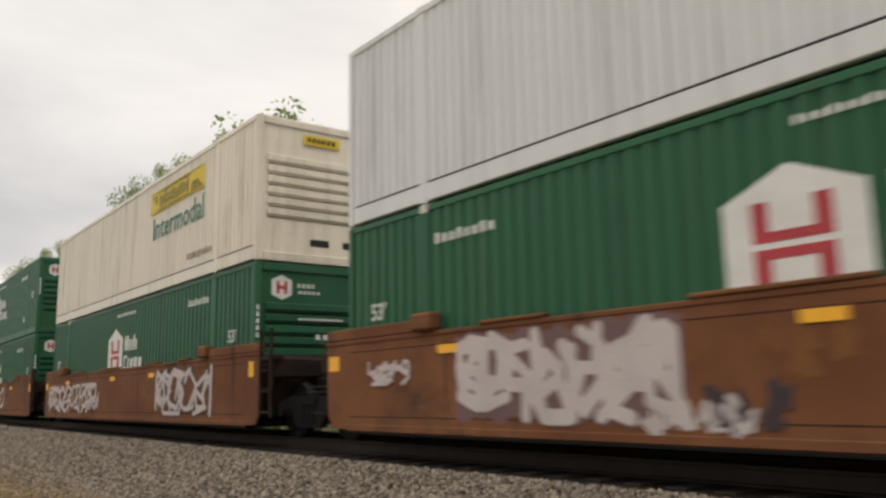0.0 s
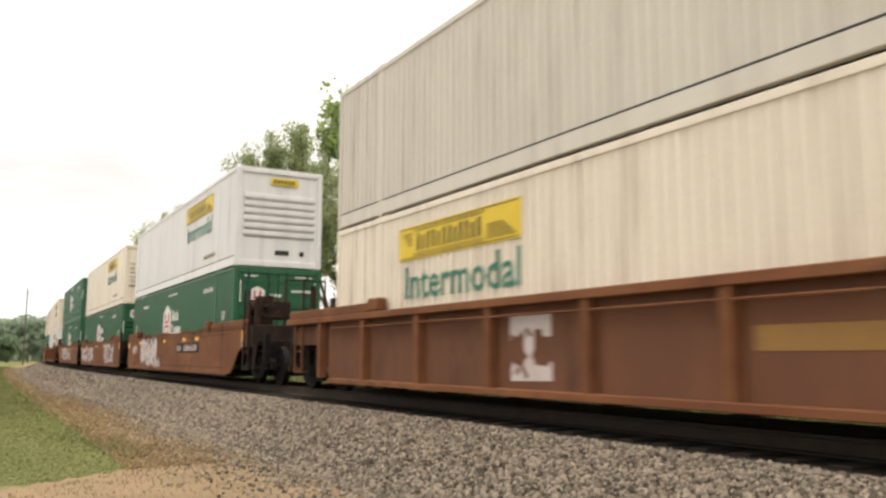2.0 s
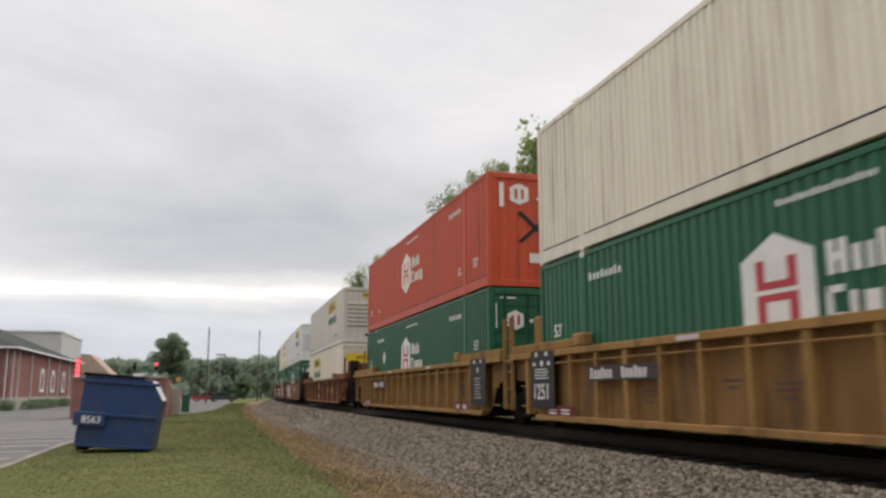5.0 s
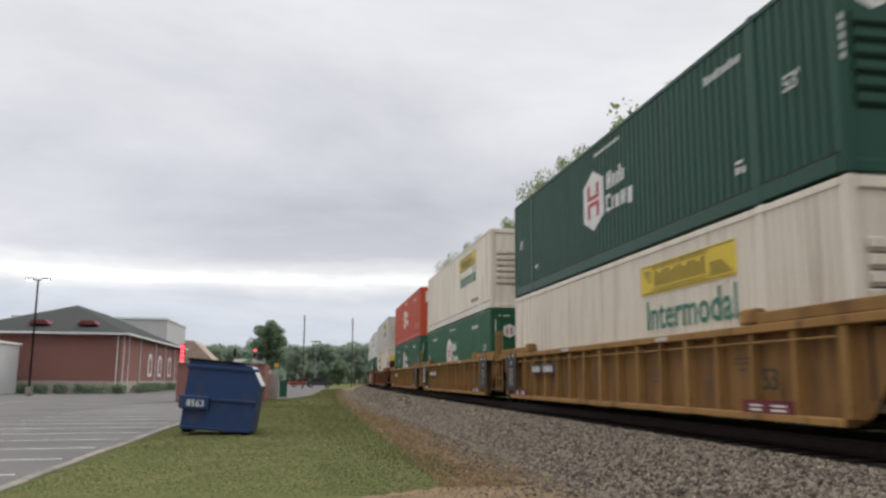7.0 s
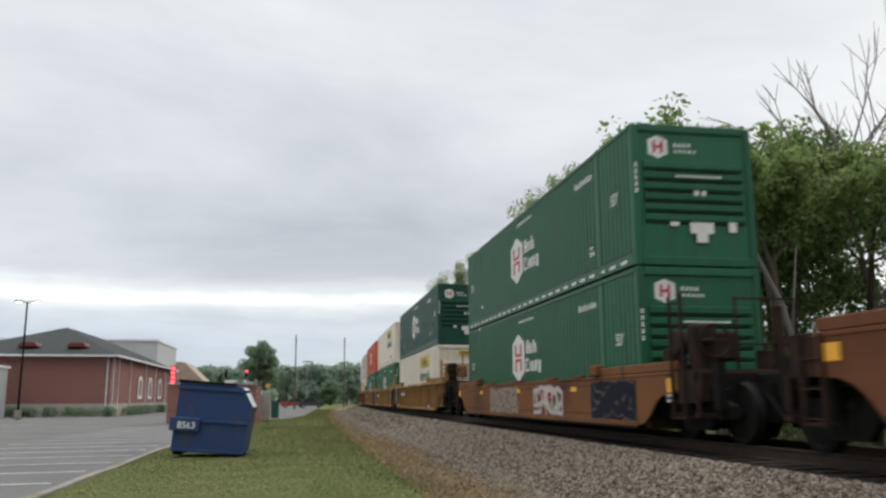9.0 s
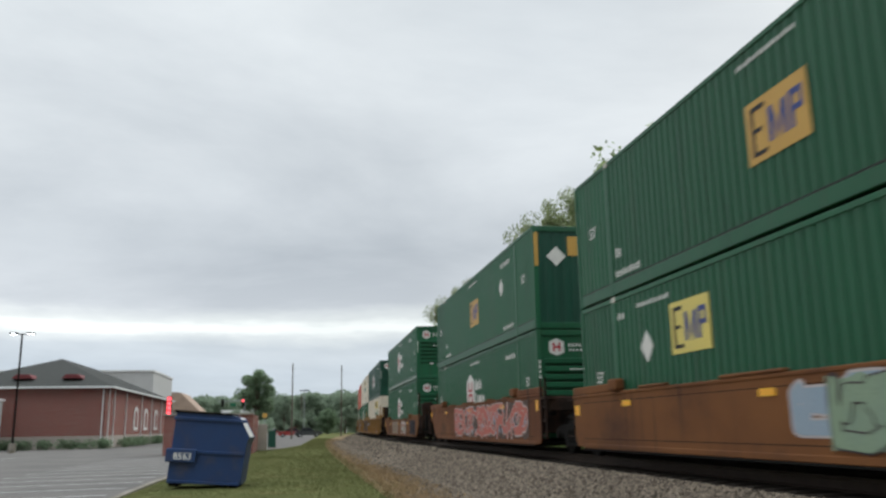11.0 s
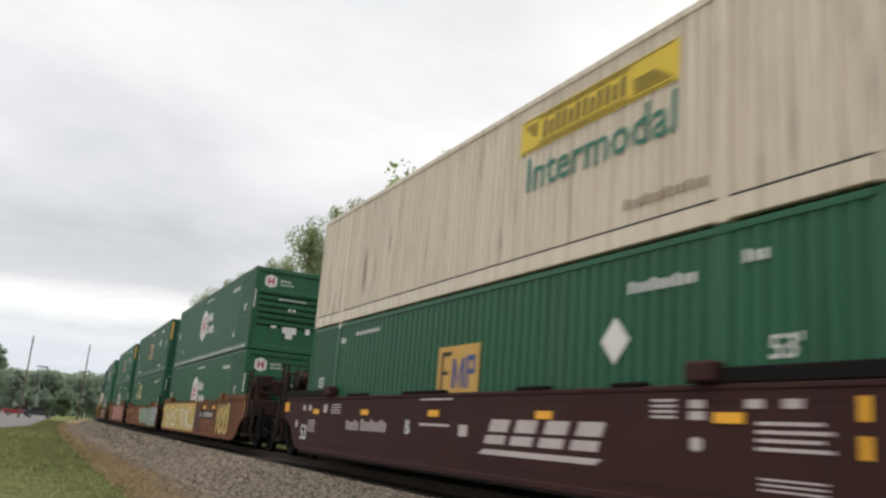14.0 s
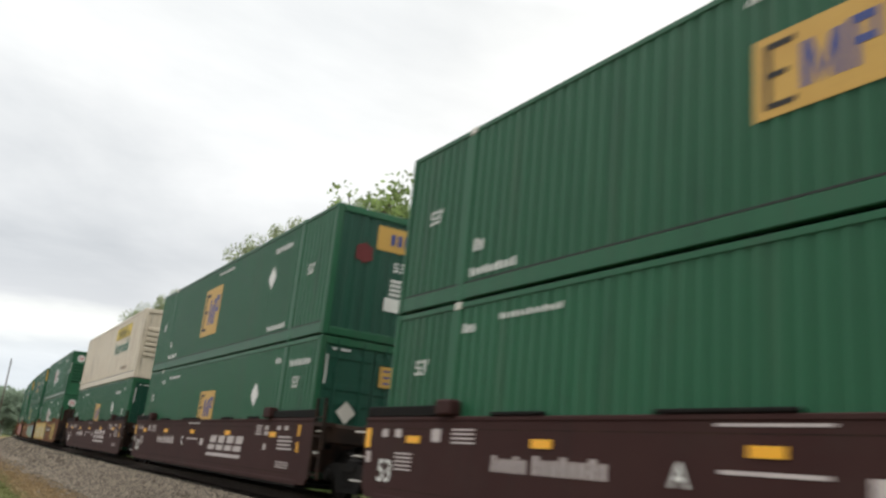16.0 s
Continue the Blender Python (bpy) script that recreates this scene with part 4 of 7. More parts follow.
        decal_side("writing", bars(-4.62, 2.33, 1.2, 0.15, 9) + bars(-5.5, 0.58, 0.34, 0.12, 2) + bars(-5.5, 0.74, 0.34, 0.05, 1) + bars(5.75, 0.62, 0.3, 0.12, 2), DECAL_WHITE, c, x)
        decal_side("writing", bars(0.75, 2.55, 1.6, 0.085, 15, gap=0.45), DECAL_WHITE, c, x)
    elif number and style == "gold":
        up_mark = end == "flat"
        for yy in (7.25, -6.72):
            lettering("53'", 0.34, DECAL_WHITE, c, (x - 0.003, yy, 1.45 if up_mark else num_z), SIDE)
        if up_mark:
            decal_side("writing", bars(-4.3, 2.36, 1.2, 0.15, 9) + bars(5.85, 0.36, 1.2, 0.13, 10, gap=0.4) + bars(-4.5, 0.36, 1.2, 0.13, 10, gap=0.4), DECAL_WHITE, c, x)
            decal_side("writing", bars(0.75, 2.57, 1.5, 0.08, 15, gap=0.45) + bars(5.8, 0.75, 0.3, 0.2, 2), DECAL_WHITE, c, x)
        else:
            decal_side("writing", bars(-6.45 if num_z > 1.5 else -4.55, 2.31, 1.2, 0.15, 9) + bars(-5.5 if num_z > 1.5 else -6.4, 2.42, 0.35, 0.14, 3) + bars(5.9, 2.40, 0.35, 0.14, 3), DECAL_WHITE, c, x)
            decal_side("writing", bars(4.95, 2.52, 1.4, 0.09, 13, gap=0.45), DECAL_WHITE, c, x)
    if dashes:
        decal_side("reflective_dash", [rect(-7.6 + 0.62 * i, -7.28 + 0.62 * i, 0.10, 0.17) for i in range(25)], DECAL_WHITE, c, -1.2885, "row of white reflective dashes")
    return c


def corrugated_door(a, b, ye):
    return slab(a, b, ye + 0.03, ye + 0.07, 0.18, C_H - 0.17, 0.008)


# ---- well cars ----
WHEEL_R = 0.4826
FRONT_SETS, REAR_SETS = [], []


def wheelset_mesh():
    bm = tube(bmesh.new(), (-0.95, 0, 0), (0.95, 0, 0), 0.085, n=8)
    for sx in (-1, 1):
        x0 = sx * 0.7175
        prof = [(-0.07, 0.12), (-0.06, 0.30), (-0.045, 0.40), (-0.07, 0.415), (-0.07, WHEEL_R), (0.03, WHEEL_R), (0.045, WHEEL_R + 0.025), (0.065, WHEEL_R + 0.025), (0.065, 0.41), (0.03, 0.39), (0.01, 0.28), (0.05, 0.12)]
        n = 20
        rings = []
        for k in range(n):
            a = k * math.tau / n
            rings.append([bm.verts.new((x0 - sx * px, r * math.cos(a), r * math.sin(a))) for px, r in prof])
        m = len(prof)
        for k in range(n):
            for j in range(m):
                q = (rings[k][j], rings[k][(j + 1) % m], rings[(k + 1) % n][(j + 1) % m], rings[(k + 1) % n][j])
                bm.faces.new(q)
    bmesh.ops.recalc_face_normals(bm, faces=bm.faces)
    return bm


def side_frame_mesh(sx):
    bm = bmesh.new()
    o = [(-1.15, 0.60), (-1.15, 0.40), (-0.72, 0.40), (-0.70, 0.56), (-0.42, 0.20), (0.42, 0.20), (0.70, 0.56), (0.72, 0.40), (1.15, 0.40), (1.15, 0.60), (0.75, 0.72), (-0.75, 0.72)]
    prism(bm, o, "x", *sorted((sx * 0.93, sx * 1.06)))
    for yy in (-0.89, 0.89):
        tube(bm, (sx * 1.04, yy, WHEEL_R), (sx * 1.13, yy, WHEEL_R), 0.13, 0.11, n=10)
    for yy in (-0.17, 0.0, 0.17):
        tube(bm, (sx * 1.02, yy, 0.28), (sx * 1.02, yy, 0.58), 0.075, n=8)
    box(bm, *sorted((sx * 1.0, sx * 1.1)), -0.30, 0.30, 0.58, 0.68)
    return bm


def truck(parent, y):
    t = shared("truck", ("bolster",), lambda: box(slab(-1.0, 1.0, -0.22, 0.22, 0.50, 0.80, 0.03), -0.35, 0.35, -0.4, 0.4, 0.62, 0.90), BLACK, parent, "grimy black two-axle truck", pose(0, y, 0))
    for sx in (-1, 1):
        shared("side_frame", ("sf", sx), lambda: side_frame_mesh(sx), BLACK, t)
    for yy, lst in ((0.89, FRONT_SETS), (-0.89, REAR_SETS)):
        lst.append(shared("wheelset", ("ws",), wheelset_mesh, WHEEL_STEEL, t, "worn steel wheelset", pose(0, yy, WHEEL_R)))
    return t


def side_outline(front_coupler, rear_coupler, ribbed=False):
    """The deep side of a well, (y, z), with its ends cut up over the trucks."""
    halves = []
    for coupled in (front_coupler, rear_coupler):
        if coupled or ribbed:
            end = 10.35 if coupled else 9.35
            if not ribbed:
                halves.append([(8.0, 0.23), (8.32, 0.28), (8.60, 0.44), (8.84, 0.68), (9.08, 0.86), (9.36, 0.95), (9.75, 0.98), (9.75, 1.48)])
                continue
            halves.append([(8.05, 0.23), (8.30, 0.34), (8.52, 0.62), (8.72, 0.86), (8.95, 0.96), (end, 0.98), (end, 1.48)])
        else:
            halves.append([(8.38, 0.23), (8.52, 0.40), (8.56, 1.0), (8.56, 1.48)])
    o = halves[0] + [(-y, z) for y, z in halves[1][::-1]]
    return o


UPPER = ("end_side", "top_chord", "chord_cap", "end_coaming", "coaming_guide", "end_bulkhead", "end_platform", "hand_brake_wheel", "stanchion", "brake_box", "rail_post", "hand_rail", "brake_drum")


def well_car(paint, ribbed, front_coupler, rear_coupler, label, low=0.0):
    c = thing("well_car", label, "railroad car", "well cars of the train")
    outl = [(y, z - low * max(0.0, z - 0.6) / 0.88) for y, z in side_outline(front_coupler, rear_coupler, ribbed)]
    arm = 9.4 if ribbed else 8.6
    # ribbed cars get the wall paint that carries the recess shade
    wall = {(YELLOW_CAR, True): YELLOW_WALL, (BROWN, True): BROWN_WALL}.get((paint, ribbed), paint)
    # bulkheads, platforms and brake gear take a dark brown, whatever the side paint
    dark = END_DARK
    rungs = paint if ribbed else END_DARK
    for sx in (-1, 1):
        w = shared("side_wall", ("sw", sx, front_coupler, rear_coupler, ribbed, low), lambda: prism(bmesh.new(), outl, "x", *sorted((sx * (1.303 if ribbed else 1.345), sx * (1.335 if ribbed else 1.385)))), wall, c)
        far = 10.4 if ribbed else 9.77
        ya, yb = (-far if rear_coupler else -arm), (far if front_coupler else arm)
        for sy, coup in ((1, front_coupler), (-1, rear_coupler)):
            if coup and not ribbed:
                shared("end_side", ("eside", sx, sy), lambda: box(slab(*sorted((sx * 1.345, sx * 1.383)), *sorted((sy * 9.754, sy * 10.35)), 0.98, 1.48), *sorted((sx * 1.315, sx * 1.39)), *sorted((sy * 9.774, sy * 10.38)), 1.455, 1.52), END_DARK, c, "dark brown end of the side")
        shared("top_chord", ("tc", sx, ya, yb, ribbed), lambda: slab(*sorted((sx * 1.315, sx * (1.50 if ribbed else 1.40))), ya, yb, 1.40 if ribbed else 1.455, 1.52, 0.012), paint, c)
        shared("bottom_sill", ("bs", sx, ribbed), lambda: slab(*sorted((sx * 1.31, sx * (1.49 if ribbed else 1.395))), -8.0, 8.0, 0.20, 0.30, 0.012), paint, c)
        if not ribbed:
            for yy, ll in ((4.3, 1.1), (1.0, 1.7), (-2.6, 0.8), (-4.7, 0.6)):
                shared("chord_cap", ("cap", sx, ll), lambda: slab(*sorted((sx * 1.30, sx * 1.415)), -ll / 2, ll / 2, 1.523, 1.575, 0.015), BLACK if paint is MAROON else OCHRE, c, at=pose(0, yy, 0))
            for zs in (0.40, 1.33 - low):
                shared("side_seam", ("seam", sx), lambda: slab(*sorted((sx * 1.38, sx * 1.3865)), -7.9, 7.9, 0, 0.014), END_DARK, c, at=pose(0, 0, zs))
            shared("bottom_edge_plate", ("be", sx), lambda: slab(*sorted((sx * 1.30, sx * 1.41)), -8.0, 8.0, 0.17, 0.197), BLACK, c)
        for sy in (-1, 1):
            end = (10.3 if ribbed else 9.7) if (front_coupler if sy > 0 else rear_coupler) else arm - 0.05
            shared("end_coaming", ("co", sx, sy, end, ribbed), lambda: slab(*sorted((sx * 1.30, sx * (1.46 if ribbed else 1.40))), *sorted((sy * 5.85, sy * end)), 1.524, 1.69, 0.015), paint if ribbed else BLACK if paint is MAROON else paint, c)
            shared("coaming_guide", ("cg", sx), lambda: slab(*sorted((sx * 1.30, sx * 1.50)), -0.22, 0.22, 1.53, 1.76, 0.03), paint, c, at=pose(0, sy * 5.95, 0))
    if ribbed:
        step = 1.03 if paint is YELLOW_CAR else 2.08
        n = round(7.9 / step)
        for i in range(-n, n + 1):
            wide = i % 4 == 0 and paint is YELLOW_CAR or paint is not YELLOW_CAR
            for sx in (-1, 1):
                def rib(wide=wide):
                    h = 0.10 if wide else 0.055
                    bm = bmesh.new()
                    return prism(bm, [(sx * 1.333, -h), (sx * 1.475, -h * 0.7), (sx * 1.475, h * 0.7), (sx * 1.333, h)], "z", 0.30, 1.40)
                shared("side_rib", ("rib", sx, wide), rib, paint, c, at=pose(0, i * step + 0.2, 0))
        for sx in (-1, 1):
            shared("side_pipe", ("pipe", sx), lambda: tube(bmesh.new(), (sx * 1.46, -7.9, 1.27), (sx * 1.46, 7.9, 1.27), 0.018, n=6), paint, c)
    shared("well_floor", ("wf",), well_floor_mesh, BLACK, c)
    for sy, coup in ((1, front_coupler), (-1, rear_coupler)):
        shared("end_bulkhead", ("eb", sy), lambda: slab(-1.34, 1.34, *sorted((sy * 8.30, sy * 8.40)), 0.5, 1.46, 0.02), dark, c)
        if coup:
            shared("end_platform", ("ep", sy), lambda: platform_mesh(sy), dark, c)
            shared("draft_sill", ("ds", sy), lambda: slab(-0.32, 0.32, *sorted((sy * 8.4, sy * 11.1)), 0.72, 1.12, 0.03), BLACK, c)
            shared("coupler", ("cp", sy), lambda: coupler_mesh(sy), BLACK, c)
            tall = sy < 0 or paint is MAROON
            if tall:
                shared("hand_brake_wheel", ("hbw", sy), lambda: brake_wheel_mesh(sy), END_DARK, c, "rusty round hand brake wheel")
            for xp, zp in ((-1.23, 2.25), (0.27, 2.6)) if tall else ():
                shared("stanchion", ("stn", sy, xp), lambda: slab(xp - 0.07, xp + 0.07, *sorted((sy * 10.12, sy * 10.27)), 1.47, zp, 0.02), rungs, c, "rusty steel stanchion")
            shared("ladder", ("lad", sy, tall), lambda: ladder_mesh(sy, 2.45 if tall else 1.5), rungs, c)
            if tall and not ribbed:
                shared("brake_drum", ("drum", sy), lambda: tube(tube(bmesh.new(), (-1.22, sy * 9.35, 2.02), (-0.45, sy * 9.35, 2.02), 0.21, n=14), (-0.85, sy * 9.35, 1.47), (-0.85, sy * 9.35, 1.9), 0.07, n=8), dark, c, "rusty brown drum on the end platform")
            if tall:
                shared("brake_box", ("bb", sy), lambda: slab(*((-0.75, -0.2) if sy < 0 else (0.3, 1.15)), *sorted((sy * 9.3, sy * 9.8)), 1.70, 2.2, 0.04), paint if ribbed else dark, c)
            if tall:
                for xr in (-0.5, 0.0, 0.6):
                    shared("rail_post", ("rpost", sy), lambda: tube(bmesh.new(), (0, sy * 10.2, 1.47), (0, sy * 10.2, 2.75), 0.03, n=6), rungs, c, at=pose(xr, 0, 0))
                for zr in (1.95, 2.72):
                    shared("hand_rail", ("hrail", sy), lambda: tube(bmesh.new(), (-0.5, sy * 10.2, 0), (0.6, sy * 10.2, 0), 0.02, n=6), rungs, c, at=pose(0, 0, zr))
            shared("air_reservoir", ("res", sy), lambda: tube(bmesh.new(), (-1.0, sy * 8.55, 1.12), (-1.0, sy * 9.35, 1.12), 0.17, n=12), BLACK, c, "grimy black air reservoir")
            shared("uncoupling_lever", ("lever", sy), lambda: tube(tube(bmesh.new(), (-1.3, sy * 10.46, 1.12), (0.1, sy * 10.5, 1.12), 0.02, n=6), (-1.3, sy * 10.46, 1.12), (-1.36, sy * 10.5, 0.72), 0.02, n=6), END_DARK, c)
            shared("air_hose", ("hose", sy), lambda: tube(tube(bmesh.new(), (-0.5, sy * 10.9, 0.85), (-0.42, sy * 11.3, 0.42), 0.035, n=6), (-0.42, sy * 11.3, 0.42), (-0.3, sy * 11.7, 0.5), 0.035, n=6), BLACK, c)
            shared("brake_rigging", ("rig", sy), lambda: rigging_mesh(sy), BLACK, c)
            shared("end_step", ("step", sy), lambda: box(slab(-1.4, -0.7, *sorted((sy * 10.36, sy * 10.5)), 0.42, 0.48), -1.38, -1.33, *sorted((sy * 10.4, sy * 10.46)), 0.48, 1.0), END_DARK, c)
            truck(c, sy * 9.78)
        else:
            shared("articulation_arm", ("aa", sy), lambda: arm_mesh(sy), BLACK, c)
            shared("end_sheet", ("es", sy), lambda: slab(-1.25, 1.25, *sorted((sy * 8.56, sy * 9.0)), 1.05, 1.40, 0.03), dark, c)
            for zg in (0.45, 0.86, 1.27):
                shared("grab_iron", ("grab", sy), lambda: tube(bmesh.new(), (-1.37, sy * 8.60, 0), (-1.37, sy * 9.02, 0), 0.014, n=6), GREY_WHITE if paint is MAROON else rungs, c, at=pose(0, 0, zg))
            if sy < 0 or ribbed:
                shared("ladder", ("alad", sy, ribbed), lambda: side_ladder(sy, arm + 0.02, 2.35 if ribbed else 1.9), rungs, c)
            if ribbed and sy > 0:
                shared("end_box", ("ebox", sy), lambda: slab(-0.95, -0.25, 8.75, 9.3, 1.70, 2.35, 0.04), paint, c)
                shared("end_block", ("eblock", sy), lambda: slab(-1.2, 1.2, 8.6, 9.38, 1.40, 1.70, 0.03), paint, c)
            elif sy > 0:
                shared("brake_stand", ("stand",), lambda: box(slab(-0.75, -0.35, 8.62, 8.9, 1.40, 2.65, 0.03), -0.95, -0.2, 8.66, 8.86, 1.42, 1.62), dark, c)
                if paint is MAROON:
                    decal_rear("stand_reflector", [rect(-0.72, -0.6, 2.55, 2.64), rect(-0.5, -0.38, 2.55, 2.64)], REFLECTOR, c, 8.618, "yellow reflector")
                    decal_rear("stand_placard", [rect(-0.66, -0.45, 2.2, 2.42), rect(-0.66, -0.45, 1.72, 1.86)], DECAL_WHITE, c, 8.618)
            if sy > 0:
                truck(c, 9.78)
    for ob in c.children if low else ():
        if ob.name.split(".")[0] in UPPER:
            ob.location.z -= low
    return c


def well_floor_mesh():
    bm = slab(-1.3, 1.3, -8.2, 8.2, 0.22, 0.27)
    for i in range(9):
        y = -7.6 + 1.9 * i
        box(bm, -1.32, 1.32, y - 0.12, y + 0.12, 0.16, 0.36)
    return bm


def platform_mesh(sy):
    bm = slab(-1.34, 1.34, *sorted((sy * 8.4, sy * 10.35)), 1.34, 1.47, 0.02)
    box(bm, -1.34, 1.34, *sorted((sy * 10.3, sy * 10.42)), 1.0, 1.52, 0.015)
    box(bm, -1.1, -0.75, *sorted((sy * 8.6, sy * 8.9)), 1.47, 1.95, 0.03)
    box(bm, 0.75, 1.1, *sorted((sy * 8.6, sy * 8.9)), 1.47, 1.95, 0.03)
    return bm


def brake_wheel_mesh(sy):
    """A spoked rim on a short shaft, facing the end of the car."""
    bm = bmesh.new()
    cx, cz, y, n = -0.95, 2.0, sy * 10.3, 16
    ring = [(cx + 0.27 * math.cos(k * math.tau / n), y, cz + 0.27 * math.sin(k * math.tau / n)) for k in range(n)]
    for k in range(n):
        tube(bm, ring[k], ring[(k + 1) % n], 0.025, n=5)
    for k in range(0, n, 4):
        tube(bm, (cx, y, cz), ring[k], 0.018, n=5)
    tube(bm, (cx, sy * 9.9, cz), (cx, y, cz), 0.06, n=8)
    box(bm, cx - 0.22, cx + 0.22, *sorted((sy * 9.75, sy * 9.95)), 1.47, 2.3, 0.03)
    return bm


def rigging_mesh(sy):
    """Rods, beams and pipes that hang round the truck, with boxes that block the view through it."""
    bm = slab(-1.15, 1.15, *sorted((sy * 8.45, sy * 8.62)), 0.35, 1.0, 0.02)
    for x, z in ((-1.2, 0.9), (-0.6, 0.45), (0.7, 0.5)):
        tube(bm, (x, sy * 8.5, z), (x + 0.1, sy * 11.0, z - 0.05), 0.03, n=6)
    for yy in (8.8, 9.78, 10.75):
        box(bm, -1.22, -1.08, *sorted((sy * (yy - 0.09), sy * (yy + 0.09))), 0.55, 1.28)
    box(bm, -1.0, 1.0, *sorted((sy * 10.5, sy * 10.62)), 0.62, 1.0)
    # added black boxes that keep the bright ground behind from showing through
    box(bm, -0.5, 0.5, *sorted((sy * 8.65, sy * 11.0)), 0.34, 0.95)
    box(bm, 0.9, 1.2, *sorted((sy * 8.5, sy * 10.9)), 0.3, 1.3)
    return bm


def coupler_mesh(sy):
    bm = slab(-0.13, 0.13, *sorted((sy * 11.0, sy * 11.5)), 0.78, 1.0, 0.03)
    box(bm, -0.24, 0.20, *sorted((sy * 11.45, sy * 11.74)), 0.72, 1.04, 0.05)
    tube(bm, (0.45, sy * 10.9, 0.8), (0.25, sy * 11.7, 0.42), 0.03, n=6)
    return bm


def ladder_mesh(sy, top):
    bm = bmesh.new()
    for yy in (9.62, 10.05):
        box(bm, -1.43, -1.385, *sorted((sy * (yy - 0.025), sy * (yy + 0.025))), 0.36, top)
    for i in range(int((top - 0.45) / 0.37) + 1):
        tube(bm, (-1.41, sy * 9.62, 0.46 + 0.37 * i), (-1.41, sy * 10.05, 0.46 + 0.37 * i), 0.015, n=6)
    box(bm, -1.43, -1.28, *sorted((sy * 9.58, sy * 10.09)), 0.38, 0.42)
    return bm


def side_ladder(sy, y, top):
    """A ladder standing in the plane of the near side."""
    bm = bmesh.new()
    for yy in (y, y + 0.42):
        box(bm, -1.42, -1.37, *sorted((sy * (yy - 0.025), sy * (yy + 0.025))), 0.36, top)
    for i in range(int((top - 0.5) / 0.36) + 1):
        tube(bm, (-1.4, sy * y, 0.45 + 0.36 * i), (-1.4, sy * (y + 0.42), 0.45 + 0.36 * i), 0.015, n=6)
    box(bm, -1.42, -1.15, *sorted((sy * (y - 0.02), sy * (y + 0.44))), 1.36, 1.44)
    return bm


def arm_mesh(sy):
    bm = slab(-0.45, 0.45, *sorted((sy * 8.4, sy * 9.72)), 0.72, 1.05, 0.04)
    box(bm, -1.2, -1.05, *sorted((sy * 8.56, sy * 8.75)), 0.95, 1.35)
    box(bm, 1.05, 1.2, *sorted((sy * 8.56, sy * 8.75)), 0.95, 1.35)
    tube(bm, (-0.7, sy * 8.5, 0.8), (-0.55, sy * 9.75, 0.75), 0.035, n=6)
    return bm


# loose hooks, loops and wedges for sprayed tangles, in a unit box
FORMS = (
    [(0.9, 0.7), (0.6, 1), (0.2, 0.85), (0.1, 0.5), (0.4, 0.35), (0.8, 0.5)],
    [(0.5, 0.9), (0.1, 0.65), (0.2, 0.2), (0.6, 0.0), (0.95, 0.3), (0.8, 0.75), (0.5, 0.65)],
    [(0.0, 1.0), (0.3, 0.55), (0.15, 0.3), (0.6, 0.0)],
    [(0.1, 0.0), (0.05, 0.6), (0.45, 1.0), (0.8, 0.8), (0.65, 0.4)],
    [(0.0, 0.3), (0.4, 0.6), (0.7, 0.35), (1.0, 0.8)],
    [(0.2, 1.0), (0.55, 0.45), (0.5, 0.0)],
)


